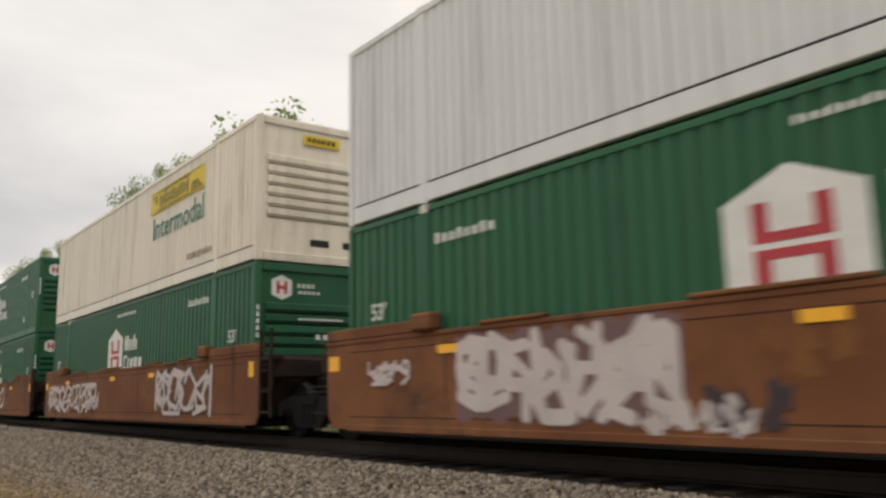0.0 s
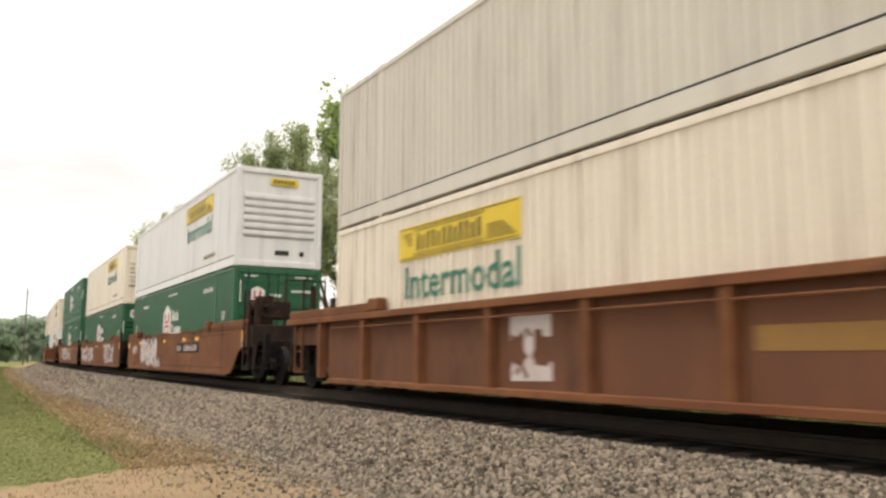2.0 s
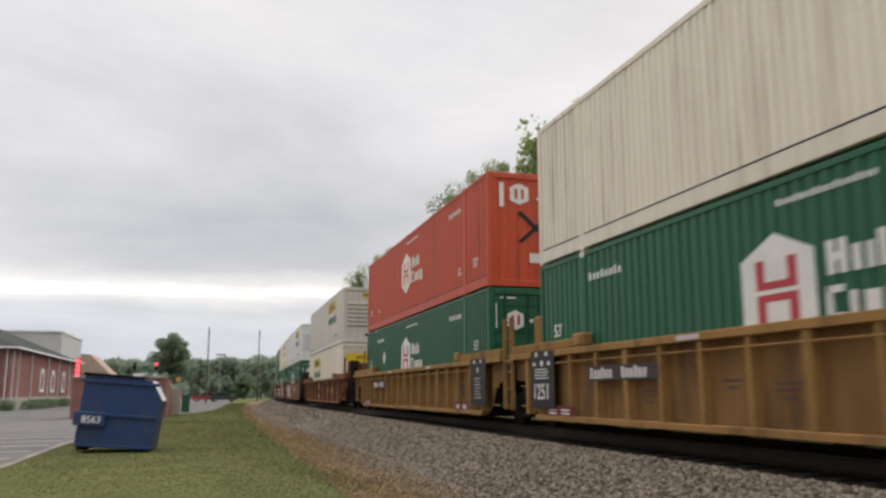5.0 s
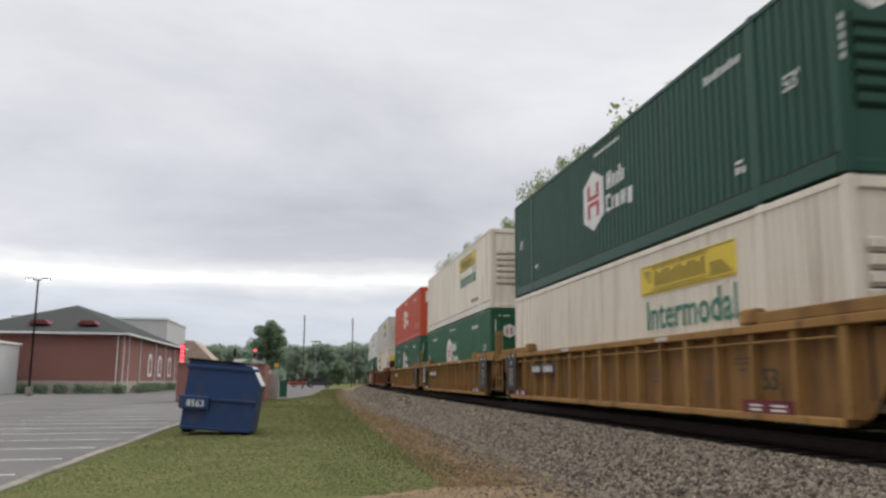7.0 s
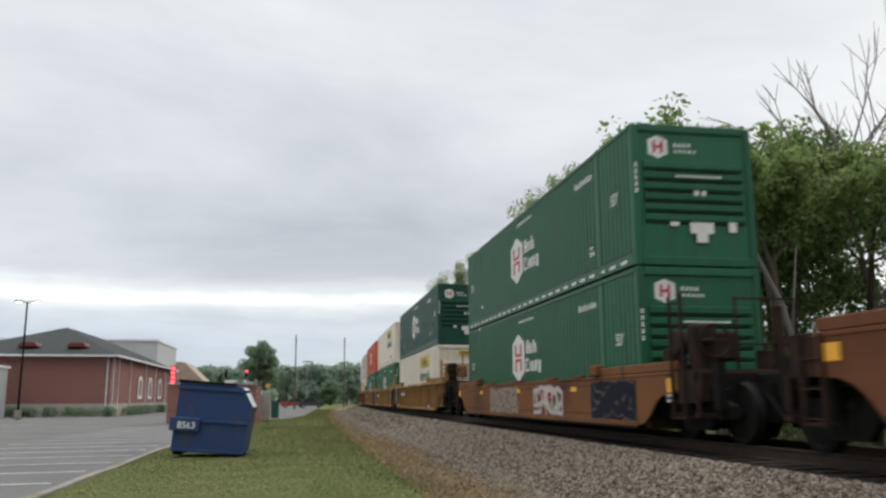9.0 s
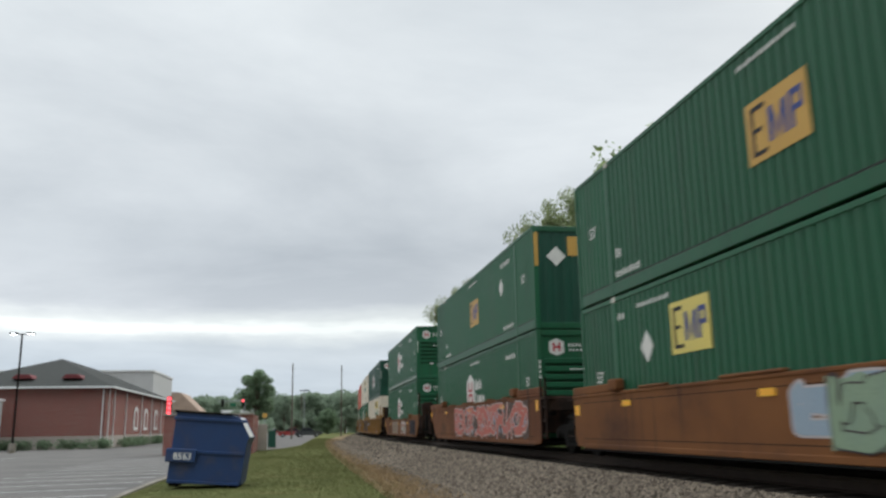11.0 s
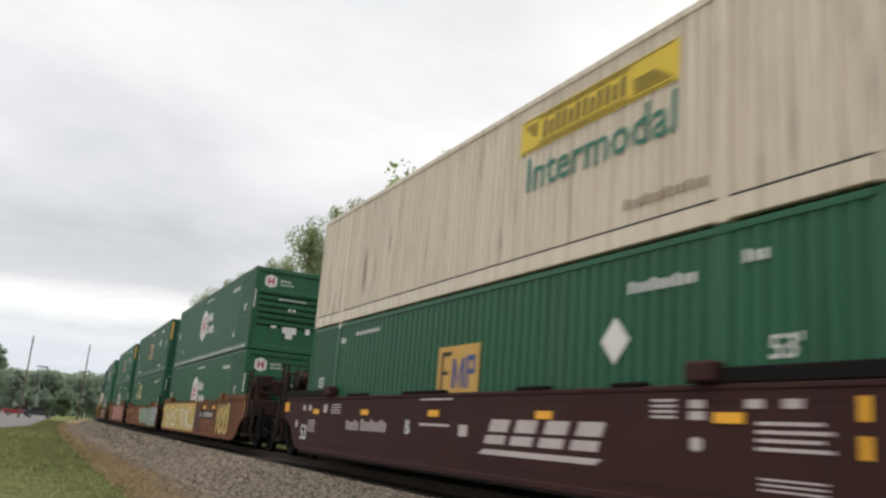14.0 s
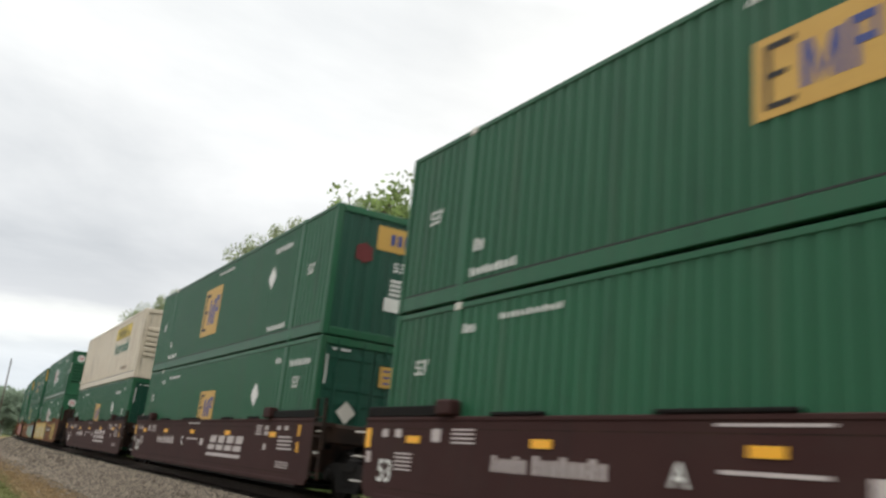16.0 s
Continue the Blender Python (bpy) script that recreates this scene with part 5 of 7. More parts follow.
def spray(car, y0, y1, z0, z1, fill, line, seed, count=6, thick=0.17, ground=None, slant=0.0, proud=0.0, rim=0.03):
    """Sprayed shapes on the near side: fat rounded strokes with a rim of another colour, on a patchy ground if one is given."""
    r = random.Random(seed)
    x = (-1.3875 if car is not car_d else -1.338) - proud
    step, h = (y1 - y0) / count, z1 - z0

    def stroke(bm, pts, w, at):
        for k, ((a, b), (c, d)) in enumerate(zip(pts[:-1], pts[1:])):
            dx, dz = c - a, d - b
            l = math.hypot(dx, dz) or 1
            nx, nz = -dz / l * w, dx / l * w
            prism(bm, [(a + nx, b + nz), (c + nx, d + nz), (c - nx, d - nz), (a - nx, b - nz)], "x", at - 0.0002 * k - 0.0015, at - 0.0002 * k)
        for k, (a, b) in enumerate(pts):
            prism(bm, [(a + w * math.cos(q * math.tau / 10), b + w * math.sin(q * math.tau / 10)) for q in range(10)], "x", at - 0.0016 - 0.0002 * k, at - 0.0001 - 0.0002 * k)
    outline, body = bmesh.new(), bmesh.new()
    if ground:
        back = bmesh.new()
        n = 28
        top = [(y1 - (y1 - y0) * k / n, z1 - h * 0.10 * r.random()) for k in range(n + 1)]
        low = [(y0 + (y1 - y0) * k / n, z0 + h * 0.10 * r.random()) for k in range(n + 1)]
        prism(back, top + low, "x", x - 0.002, x)
        tagged(part("spray_ground", back, ground, car, "patchy spray-painted ground"), kind="stuff")
    w = thick * h * 0.5
    for i in range(count):
        mid, m = y1 - (i + 0.5) * step, w + rim
        for j in range(2):
            turn, flip = r.uniform(-1.3, 1.3), r.choice((-1, 1))
            half = (1.0 * step, (h - 2 * m) * 0.56)
            ox, oz = r.uniform(-0.25, 0.25) * step, r.uniform(-0.14, 0.14) * h
            pts = []
            for u, v in r.choice(FORMS):
                u, v = flip * (2 * u - 1), 2 * v - 1
                u, v = u * math.cos(turn) - v * math.sin(turn), u * math.sin(turn) + v * math.cos(turn)
                z = (z0 + z1) / 2 + oz + v * half[1]
                y = mid + ox + u * half[0] - slant * v * h * 0.5
                pts.append((min(y1 - m, max(y0 + m, y)), min(z1 - m, max(z0 + m, z))))
            at = x - 0.004 - 0.0016 * j - 0.0003 * (i % 3)
            stroke(outline, pts, w + rim, at)
            stroke(body, pts, w * r.uniform(0.75, 1.1), at - 0.005)
    tagged(part("spray_outline", outline, line, car, "sprayed rim round the strokes"), kind="stuff")
    tagged(part("spray_paint", body, fill, car, "fat sprayed strokes"), kind="stuff")


def slivers(car, y0, y1, z0, z1, mat, count, seed, size, at):
    """Slanted chips of paint strewn over a sprayed ground."""
    r = random.Random(seed)
    bm = bmesh.new()
    for k in range(count):
        y, z = r.uniform(y0, y1), r.uniform(z0, z1 - size)
        a, b, lean = size * r.uniform(0.2, 0.6), size * r.uniform(0.5, 1.0), size * r.uniform(-0.5, 0.5)
        o = [(y, z), (y - a, z + b * 0.2), (y - a * 0.6 + lean, z + b), (y + lean, z + b * 0.8)]
        prism(bm, o, "x", at - 0.002 - 0.0003 * (k % 7), at - 0.0003 * (k % 7))
    tagged(part("spray_chip", bm, mat, car), kind="stuff")


def reflectors(car, ys, z=1.22):
    for y in ys:
        part("reflector", prism(bmesh.new(), rect(y - 0.2, y + 0.2, z, z + 0.11), "x", -1.4, -1.384), REFLECTOR, car, "yellow reflector plate")


def number_bars(car, y, z, size=0.2, n=8, mat=None, x=-1.386):
    decal_side("car_number", bars(y, z, n * size * 0.75, size, n), mat or DECAL_WHITE, car, x)


# cars in train order: paint, ribbed, coupler ahead, coupler behind, place at 7 s, upper and lower load
TRAIN = []
COUPLED = {}


def stack(at, paint, ribbed, fc, rc, car_label, upper, lower, low=0.0):
    car = well_car(paint, ribbed, fc, rc, car_label, low)
    TRAIN.append((car, at, 0.0))
    COUPLED[car.name] = (fc, rc)
    for spec, z in ((lower, 0.36), (upper, 3.272)):
        box_thing = container(*spec[0], **spec[1])
        TRAIN.append((box_thing, at, z))
    return car


def load(color, style, end, label, **more):
    return ((color, style, end, label), more)


HUB = "green corrugated container with a white hexagon badge"
EMPTY_GOLD = "green corrugated container with a gold plate"
WHITE_BOX = "white ribbed container with a yellow sign and green lettering"
smooth = "rusty brown smooth-sided well car"
stack(228.2, BROWN, False, True, False, smooth, load(WHITE, "white", "nose", WHITE_BOX), load(GREEN, "hub", "nose", HUB))
stack(208.7, BROWN, False, False, False, smooth, load(GREEN, "hub", "nose", HUB), load(GREEN, "hub", "nose", HUB))
stack(189.2, BROWN, False, False, True, smooth, load(CREAM, "white", "nose", WHITE_BOX), load(GREEN, "hub", "nose", HUB))
stack(165.65, BROWN, True, True, True, "brown well car with ribbed sides", load(CREAM, "white", "nose", WHITE_BOX), load(WHITE, "white", "nose", WHITE_BOX))
car_a = stack(142.15, BROWN, False, True, False, smooth, load(GREEN, "hub", "nose", HUB), load(GREEN, "hub", "nose", HUB))
car_b = stack(122.61, BROWN, False, False, False, "rusty brown well car with pale graffiti", load(CREAM, "white", "nose", "cream stained container with a yellow sign"), load(GREEN, "hub", "nose", HUB))
car_c = stack(103.05, BROWN, False, False, True, "rusty brown well car with large white graffiti", load(WHITE, "white", "nose", "clean white container with a yellow sign"), load(GREEN, "hub", "door", "green container with badge and doors behind"))
car_d = stack(79.47, BROWN, True, True, True, "brown well car with heavy side ribs", load(GREY_WHITE, "white", "nose", "weathered white container with a yellow sign"), load(CREAM, "white", "door", "cream container with a yellow sign and rear doors", mark_y=1.68))
car_e = stack(55.94, YELLOW_CAR, True, True, False, "dirty yellow well car with closely ribbed sides", load(RED, "hub", "flat", "faded red corrugated container with a white badge"), load(GREEN, "hub", "door", "green container with badge and doors behind", mark_y=1.0))
car_f = stack(36.55, YELLOW_CAR, True, False, False, "dirty yellow well car with a black number panel", load(CREAM, "white", "nose", "cream stained container with a yellow sign"), load(GREEN, "hub", "door", "green container with badge and doors behind"))
car_g = stack(16.85, YELLOW_CAR, True, False, True, "dirty yellow well car with closely ribbed sides", load(DARK_GREEN, "hub", "nose", "dark green container with a white hexagon badge"), load(CREAM, "white", "nose", WHITE_BOX))
car_h = stack(-6.71, OCHRE, False, True, True, "faded ochre well car with sprayed scrawls", load(GREEN, "hub", "nose", "green container with a row of white dashes", dashes=True), load(GREEN, "hub", "nose", HUB), low=0.34)
car_i = stack(-30.06, BROWN, False, True, False, "rusty brown well car with salmon and blue graffiti", load(GREEN, "gold", "flat", EMPTY_GOLD, mark_y=None), load(GREEN, "hub", "nose", HUB))
car_j = stack(-49.8, OCHRE, False, False, False, "faded ochre well car with mint green graffiti", load(GREEN, "gold", "flat", EMPTY_GOLD, mark_y=None), load(GREEN, "gold", "door", "green container with a pale yellow plate", mark_y=(2.17, 3.57, 1.5, 2.39), num_z=1.2), low=0.17)
car_k = stack(-69.16, BROWN, False, False, True, "rusty brown well car with yellow graffiti", load(GREEN, "hub", "nose", "green container with a row of white dashes", dashes=True), load(GREEN, "hub", "nose", HUB))
car_l = stack(-92.82, MAROON, False, True, False, "dark maroon well car with white markings", load(STREAKED_CREAM, "white", "nose", "cream rust-streaked container with a yellow sign"), load(GREEN, "gold", "door", EMPTY_GOLD, mark_y=None, door_shift=0.85, num_z=1.4))
car_m = stack(-112.43, MAROON, False, False, False, "dark maroon well car with white markings", load(GREEN, "gold", "flat", EMPTY_GOLD, mark_y=(0.2, 1.94, 0.77, 2.25), plain_end=True), load(GREEN, "gold", "door", EMPTY_GOLD, mark_y=None, door_shift=0.85))
car_n = stack(-131.89, MAROON, False, False, True, "dark maroon well car with white markings", load(GREEN, "gold", "flat", EMPTY_GOLD, mark_y=(-0.8, 0.68, 1.18, 2.1)), load(GREEN, "gold", "door", EMPTY_GOLD, mark_y=(-4.2, -2.7, 1.04, 1.97), door_shift=0.85))

# sprayed pictures and stencils on the near sides
spray(car_a, -3, 6, 0.4, 1.4, PAINT_PALE, OCHRE, 3, 9, 0.12)
spray(car_b, -6.4, -2.9, 0.32, 1.42, PAINT_PALE, PAINT_UMBER, 5, 6, 0.10)
spray(car_b, 1.8, 8.0, 0.32, 1.25, PAINT_PALE, OCHRE, 8, 11, 0.11)
spray(car_c, 1.95, 5.35, 0.34, 1.46, PAINT_PALE, PAINT_MAUVE, 11, 9, 0.15, PAINT_MAUVE, 0.1, rim=0.02)
slivers(car_c, 1.4, 2.4, 0.27, 0.72, PAINT_PALE, 26, 15, 0.30, -1.3925)
slivers(car_c, 1.0, 1.8, 0.30, 0.85, PAINT_DARK, 14, 13, 0.32, -1.3925)
slivers(car_c, 0.4, 2.0, 0.75, 1.45, OCHRE, 12, 14, 0.40, -1.3875)
spray(car_c, 6.3, 7.4, 0.80, 1.22, PAINT_PALE, BROWN, 12, 4, 0.14)
spray(car_h, 0.6, 4.2, 0.26, 1.11, PAINT_TAUPE, PAINT_UMBER, 15, 6, 0.16, PAINT_TAUPE, 0.1)
spray(car_h, -3.6, -1.0, 0.28, 1.10, PAINT_PALE, PAINT_MAUVE, 16, 4, 0.13)
slivers(car_h, -3.4, -1.4, 0.30, 1.05, PAINT_MINT, 18, 18, 0.30, -1.3965)
slivers(car_h, -3.6, -1.2, 0.30, 1.05, PAINT_PINK, 9, 19, 0.26, -1.3995)
spray(car_h, -8.0, -5.5, 0.26, 1.11, DECAL_BLUE_DARK, PAINT_UMBER, 17, 4, 0.24, DECAL_BLUE_DARK)
spray(car_i, -7.3, 3.6, 0.30, 1.42, PAINT_PINK, PAINT_PALE, 21, 14, 0.13, PAINT_UMBER, 0.12, rim=0.03)
slivers(car_i, -7.3, 3.4, 0.34, 1.35, PAINT_BLUE, 44, 22, 0.24, -1.3975)
spray(car_j, -1.9, 0.1, 0.50, 1.29, PAINT_BLUE, PAINT_PALE, 24, 3, 0.24)
spray(car_j, -8.0, -5.3, 0.30, 1.29, PAINT_BLUE, PAINT_PALE, 26, 3, 0.28, PAINT_MAUVE)
spray(car_j, -6.6, -0.7, 0.32, 1.28, PAINT_MINT, PAINT_DARK, 25, 8, 0.20, PAINT_MINT, 0.1, 0.016, 0.03)
decal_side("spray_tail", [[(-4.6, 0.26), (-8.0, 0.28), (-7.9, 0.62), (-6.0, 0.60), (-5.2, 0.5)]], PAINT_MINT, car_j, -1.418, "mint green sprayed tail")
slivers(car_j, -7.9, -5.0, 0.28, 1.2, PAINT_DARK, 16, 27, 0.16, -1.4235)
slivers(car_j, -7.9, -5.6, 0.40, 1.25, PAINT_PALE, 22, 28, 0.26, -1.4265)
decal_side("spray_panel", [rect(-0.6, 8.2, 0.26, 1.45)], PAINT_YELLOW, car_k, -1.3875, "dull yellow sprayed panel")
slivers(car_k, -0.4, 8.1, 0.30, 1.44, DECAL_WHITE, 110, 31, 0.30, -1.3925)
slivers(car_k, -0.4, 8.0, 0.30, 1.40, PAINT_OLD_GOLD, 70, 34, 0.34, -1.3955)
slivers(car_k, -0.4, 8.0, 0.32, 1.40, PAINT_PINK, 14, 32, 0.14, -1.3985)
slivers(car_k, -0.4, 8.0, 0.32, 1.40, DECAL_BLUE_DARK, 22, 35, 0.12, -1.4005)
slivers(car_k, -1.7, -0.7, 0.30, 1.45, PAINT_DARK, 34, 37, 0.34, -1.3925)
spray(car_k, -7.3, -5.2, 0.30, 1.45, PAINT_YELLOW, PAINT_UMBER, 33, 5, 0.12)
decal_side("sprayed_shape", [[(1.9, 1.26), (1.0, 1.30), (1.0, 0.98), (1.15, 0.98), (1.22, 1.08), (1.36, 1.08), (1.36, 0.62), (1.08, 0.60), (1.0, 0.72), (0.98, 0.42), (1.88, 0.40), (1.9, 0.66), (1.72, 0.60), (1.58, 0.62), (1.58, 1.08), (1.72, 1.0), (1.9, 0.94)]], PAINT_PALE, car_d, -1.3365, "pale pink sprayed shape")
slivers(car_d, 1.0, 1.9, 0.42, 1.25, BROWN_WALL, 14, 38, 0.20, -1.3415)
decal_side("ochre_patch", [rect(-3.6, -2.1, 0.78, 1.02), rect(-5.6, -4.1, 0.74, 1.0)], YELLOW_CAR, car_d, -1.3365, "faded yellow painted patch")
for c in (car_a, car_b, car_c, car_h, car_i, car_j, car_k):
    drop = {car_h: 0.34, car_j: 0.17}.get(c, 0.0)
    reflectors(c, (5.5, 0.6, -2.6, -4.4), 1.22 - drop)
    fc, rc = COUPLED[c.name]
    decal_side("end_reflector", [rect(9.3, 9.6, 1.16 - drop, 1.38 - drop) if fc else rect(8.2, 8.5, 1.08 - drop, 1.3 - drop), rect(-9.6, -9.34, 1.16 - drop, 1.40 - drop) if rc else rect(-8.3, -8.1, 1.08 - drop, 1.36 - drop)], REFLECTOR, c, -1.3865, "yellow end reflector")
    if rc:
        decal_side("label_plate", [rect(-9.6, -9.34, 1.0 - drop, 1.13 - drop)], DECAL_WHITE, c, -1.3865, "small white label plate")
        decal_side("stencil", [rect(-9.57, -9.37, 1.03 - drop, 1.10 - drop)], PAINT_DARK, c, -1.3915)
for c in (car_c, car_k):
    decal_side("number_panel", [rect(-4.65, -1.5, 0.84, 1.16)], END_DARK, c, -1.3865)
    number_bars(c, -1.6, 0.90, 0.2, 4, PAINT_PALE, -1.3915)
    number_bars(c, -2.6, 0.90, 0.22, 11, PAINT_PALE, -1.3915)
for c in (car_l, car_m, car_n):
    reflectors(c, (6.9, 3.71, 0.47, -2.95, -6.28), 1.12)
    decal_side("end_reflector", [rect(9.2, 9.65, 1.16, 1.40) if c is car_l else rect(8.36, 8.54, 1.02, 1.34), rect(-7.86, -7.76, 1.16, 1.38), rect(-7.86, -7.76, 0.84, 1.04)], REFLECTOR, c, -1.3865, "yellow end reflector")
    number_bars(c, 4.73, 0.80, 0.21, 5, PAINT_PALE)
    number_bars(c, 3.85, 0.80, 0.23, 8, PAINT_PALE)
    lettering({car_l: "B", car_m: "C", car_n: "A"}[c], 0.36, DECAL_WHITE, c, (-1.388, 1.62, 0.80), SIDE)
    lettering("53", 0.50, DECAL_WHITE, c, (-1.388, 8.0, 0.50), SIDE)
    blocks = []
    for i in range(4):
        def lean_rect(u0, u1, v0, v1, o=-1.35 - i * 0.74):
            return [(o - 0.62 * u - 0.16 * v, 0.74 + 0.36 * v) for u, v in ((u0, v0), (u1, v0), (u1, v1), (u0, v1))]
        blocks += [lean_rect(0, 0.92, 0.0, 0.36), lean_rect(0.06, 0.92, 0.50, 1.0)]
    decal_side("emblem_block", blocks, PAINT_PALE, c, -1.386, "slanted pale emblem blocks")
    decal_side("emblem_bar", [[(-1.2, 0.58), (-4.1, 0.58), (-4.25, 0.66), (-1.35, 0.66)]], PAINT_PALE, c, -1.386)
    decal_side("stencil", [rect(-5.52, -5.12, 1.16 + 0.06 * i, 1.19 + 0.06 * i) for i in range(4)] + [rect(-7.5 + 0.1 * (i % 2), -6.64, 0.87 + 0.08 * i, 0.905 + 0.08 * i) for i in range(4)]
               + [rect(-7.42, -6.67, 0.50 + 0.05 * i, 0.52 + 0.05 * i) for i in range(3)] + [rect(-0.15, 1.0, 0.96, 1.0), rect(-0.2, 1.05, 1.40, 1.43)]
               + [rect(6.9, 7.45, 0.70 + 0.06 * i, 0.725 + 0.06 * i) for i in range(5)] + [rect(5.2, 5.8, 1.14 + 0.06 * i, 1.165 + 0.06 * i) for i in range(4)], PAINT_PALE, c, -1.386)
    decal_side("stencil_patch", [rect(-5.95, -5.72, 1.15, 1.24), rect(-5.95, -5.72, 1.27, 1.36), hexagon(-5.83, 0.9, 0.16, 0.16), rect(-6.72, -6.5, 1.27, 1.36), rect(-7.18, -6.96, 1.27, 1.36), rect(-0.78, -0.5, 0.82, 1.0),
               rect(7.3, 7.5, 1.2, 1.33), rect(7.75, 7.95, 1.2, 1.33), rect(6.1, 6.35, 1.15, 1.34), rect(8.3, 8.46, 0.78, 0.96)], PAINT_PALE, c, -1.386)
for c in (car_e, car_f, car_g):
    decal_side("number_panel", [rect(3.3, 5.6, 0.92, 1.16)], PAINT_DARK, c, -1.478)
    number_bars(c, 5.5, 0.95, 0.18, 6, x=-1.483)
    number_bars(c, 4.4, 0.95, 0.18, 6, x=-1.483)
    for y0 in (6.2, -7.0):
        decal_side("red_panel", [rect(y0, y0 + 1.3, 0.27, 0.48)], MAROON_PANEL, c, -1.4765, "dark red warning panel")
        decal_side("panel_writing", [rect(y0 + 0.2, y0 + 0.55, 0.33, 0.36), rect(y0 + 0.2, y0 + 0.55, 0.39, 0.42), rect(y0 + 0.8, y0 + 1.1, 0.33, 0.36), rect(y0 + 0.8, y0 + 1.1, 0.39, 0.42)], DECAL_WHITE, c, -1.481)
    lettering("53", 0.42, DECAL_BLACK, c, (-1.478, -6.25, 0.62), SIDE)
    for yp, zp, n in ((5.9, 0.80, 2), (3.8, 0.66, 2), (1.75, 0.86, 1), (0.7, 0.74, 2), (-2.4, 0.80, 2), (-4.5, 0.70, 1), (-5.5, 0.98, 2)):
        decal_side("stencil", [rect(yp - 0.06 * k - 0.20, yp + 0.22, zp + 0.07 * k, zp + 0.028 + 0.07 * k) for k in range(n)] + [rect(yp - 0.1, yp + 0.1, zp - 0.10, zp - 0.06)], PAINT_UMBER, c, -1.3365)
    decal_side("chord_plate", [rect(2.2, 2.75, 1.425, 1.495), rect(-3.3, -2.8, 1.425, 1.495)], PAINT_PALE, c, -1.502, "small pale plate on the top chord")
for c, ys in ((car_e, (-8.4,)), (car_f, (7.0, -8.4)), (car_g, (7.2,))):
    for y0 in ys:
        decal_side("black_panel", [rect(y0, y0 + 1.15, 0.42, 1.515)], DECAL_BLACK, c, -1.503, "black stencil panel")
        decal_side("panel_reflector", [rect(y0 + 0.30, y0 + 0.40, 1.42, 1.50), rect(y0 + 0.80, y0 + 0.90, 1.42, 1.50)], DECAL_WHITE, c, -1.508)
        if c is car_f and y0 > 0:
            lettering("1251", 0.42, DECAL_WHITE, c, (-1.509, y0 + 1.05, 0.60), SIDE)
            decal_side("stencil", [rect(y0 + 0.25 + 0.08 * (i % 2), y0 + 0.92, 0.99 + 0.055 * i, 1.01 + 0.055 * i) for i in range(4)] + [hexagon(y0 + 0.58, 1.28, 0.12, 0.12), rect(y0 + 0.9, y0 + 1.02, 1.24, 1.31), rect(y0 + 0.18, y0 + 0.30, 1.24, 1.31)], DECAL_WHITE, c, -1.508)
        else:
            decal_side("stencil", [rect(y0 + 0.35 + 0.06 * (i % 3), y0 + 0.85 - 0.07 * (i % 2), 0.60 + 0.075 * i, 0.622 + 0.075 * i) for i in range(7)] + [hexagon(y0 + 0.58, 1.26, 0.13, 0.13)], PAINT_PALE, c, -1.508)


# ---- trees behind the track ----
def leaf_cloud(name, centres, radii, counts, size, mat, parent, seed, label=""):
    """Many small leaves round the given centres, in one mesh."""
    r = np.random.default_rng(seed)
    c = np.repeat(np.array(centres, float), counts, axis=0)
    rad = np.repeat(np.array(radii, float), counts)
    n = len(c)
    d = r.normal(size=(n, 3))
    d /= np.linalg.norm(d, axis=1, keepdims=True)
    p = c + d * (rad * r.random(n) ** 0.45)[:, None] * np.array([1, 1, 0.75])
    u = r.normal(size=(n, 3))
    u /= np.linalg.norm(u, axis=1, keepdims=True)
    w = np.cross(u, r.normal(size=(n, 3)))
    w /= np.linalg.norm(w, axis=1, keepdims=True)
    sz = size * r.uniform(0.6, 1.4, (n, 1))
    v = np.stack([p - u * sz, p + w * sz * 0.55, p + u * sz, p - w * sz * 0.55], 1)
    me = bpy.data.meshes.new(name)
    me.vertices.add(n * 4)
    me.vertices.foreach_set("co", v.ravel())
    me.loops.add(n * 4)
    me.loops.foreach_set("vertex_index", np.arange(n * 4))
    me.polygons.add(n)
    me.polygons.foreach_set("loop_start", np.arange(0, n * 4, 4))
    me.update(calc_edges=True)
    me.materials.append(mat)
    ob = new(name, me)
    if parent:
        ob.parent = parent
    return tagged(ob, label)


def branches(bm, a, direction, length, radius, depth, r, tips, spread=0.75):
    b = a + direction * length
    tube(bm, a, b, radius, radius * 0.68, n=6 if depth > 1 else 5)
    if depth <= 2:
        tips.append((b, depth))
        tips.append((a.lerp(b, 0.55), depth))
    if depth == 0:
        return
    for k in range(r.choice((2, 3)) if depth < 4 else 3):
        d = (direction + Vector((r.gauss(0, spread), r.gauss(0, spread), r.gauss(0.12, spread * 0.5)))).normalized()
        branches(bm, a.lerp(b, r.uniform(0.75, 1.0)), d, length * r.uniform(0.62, 0.85), radius * 0.62, depth - 1, r, tips, spread)


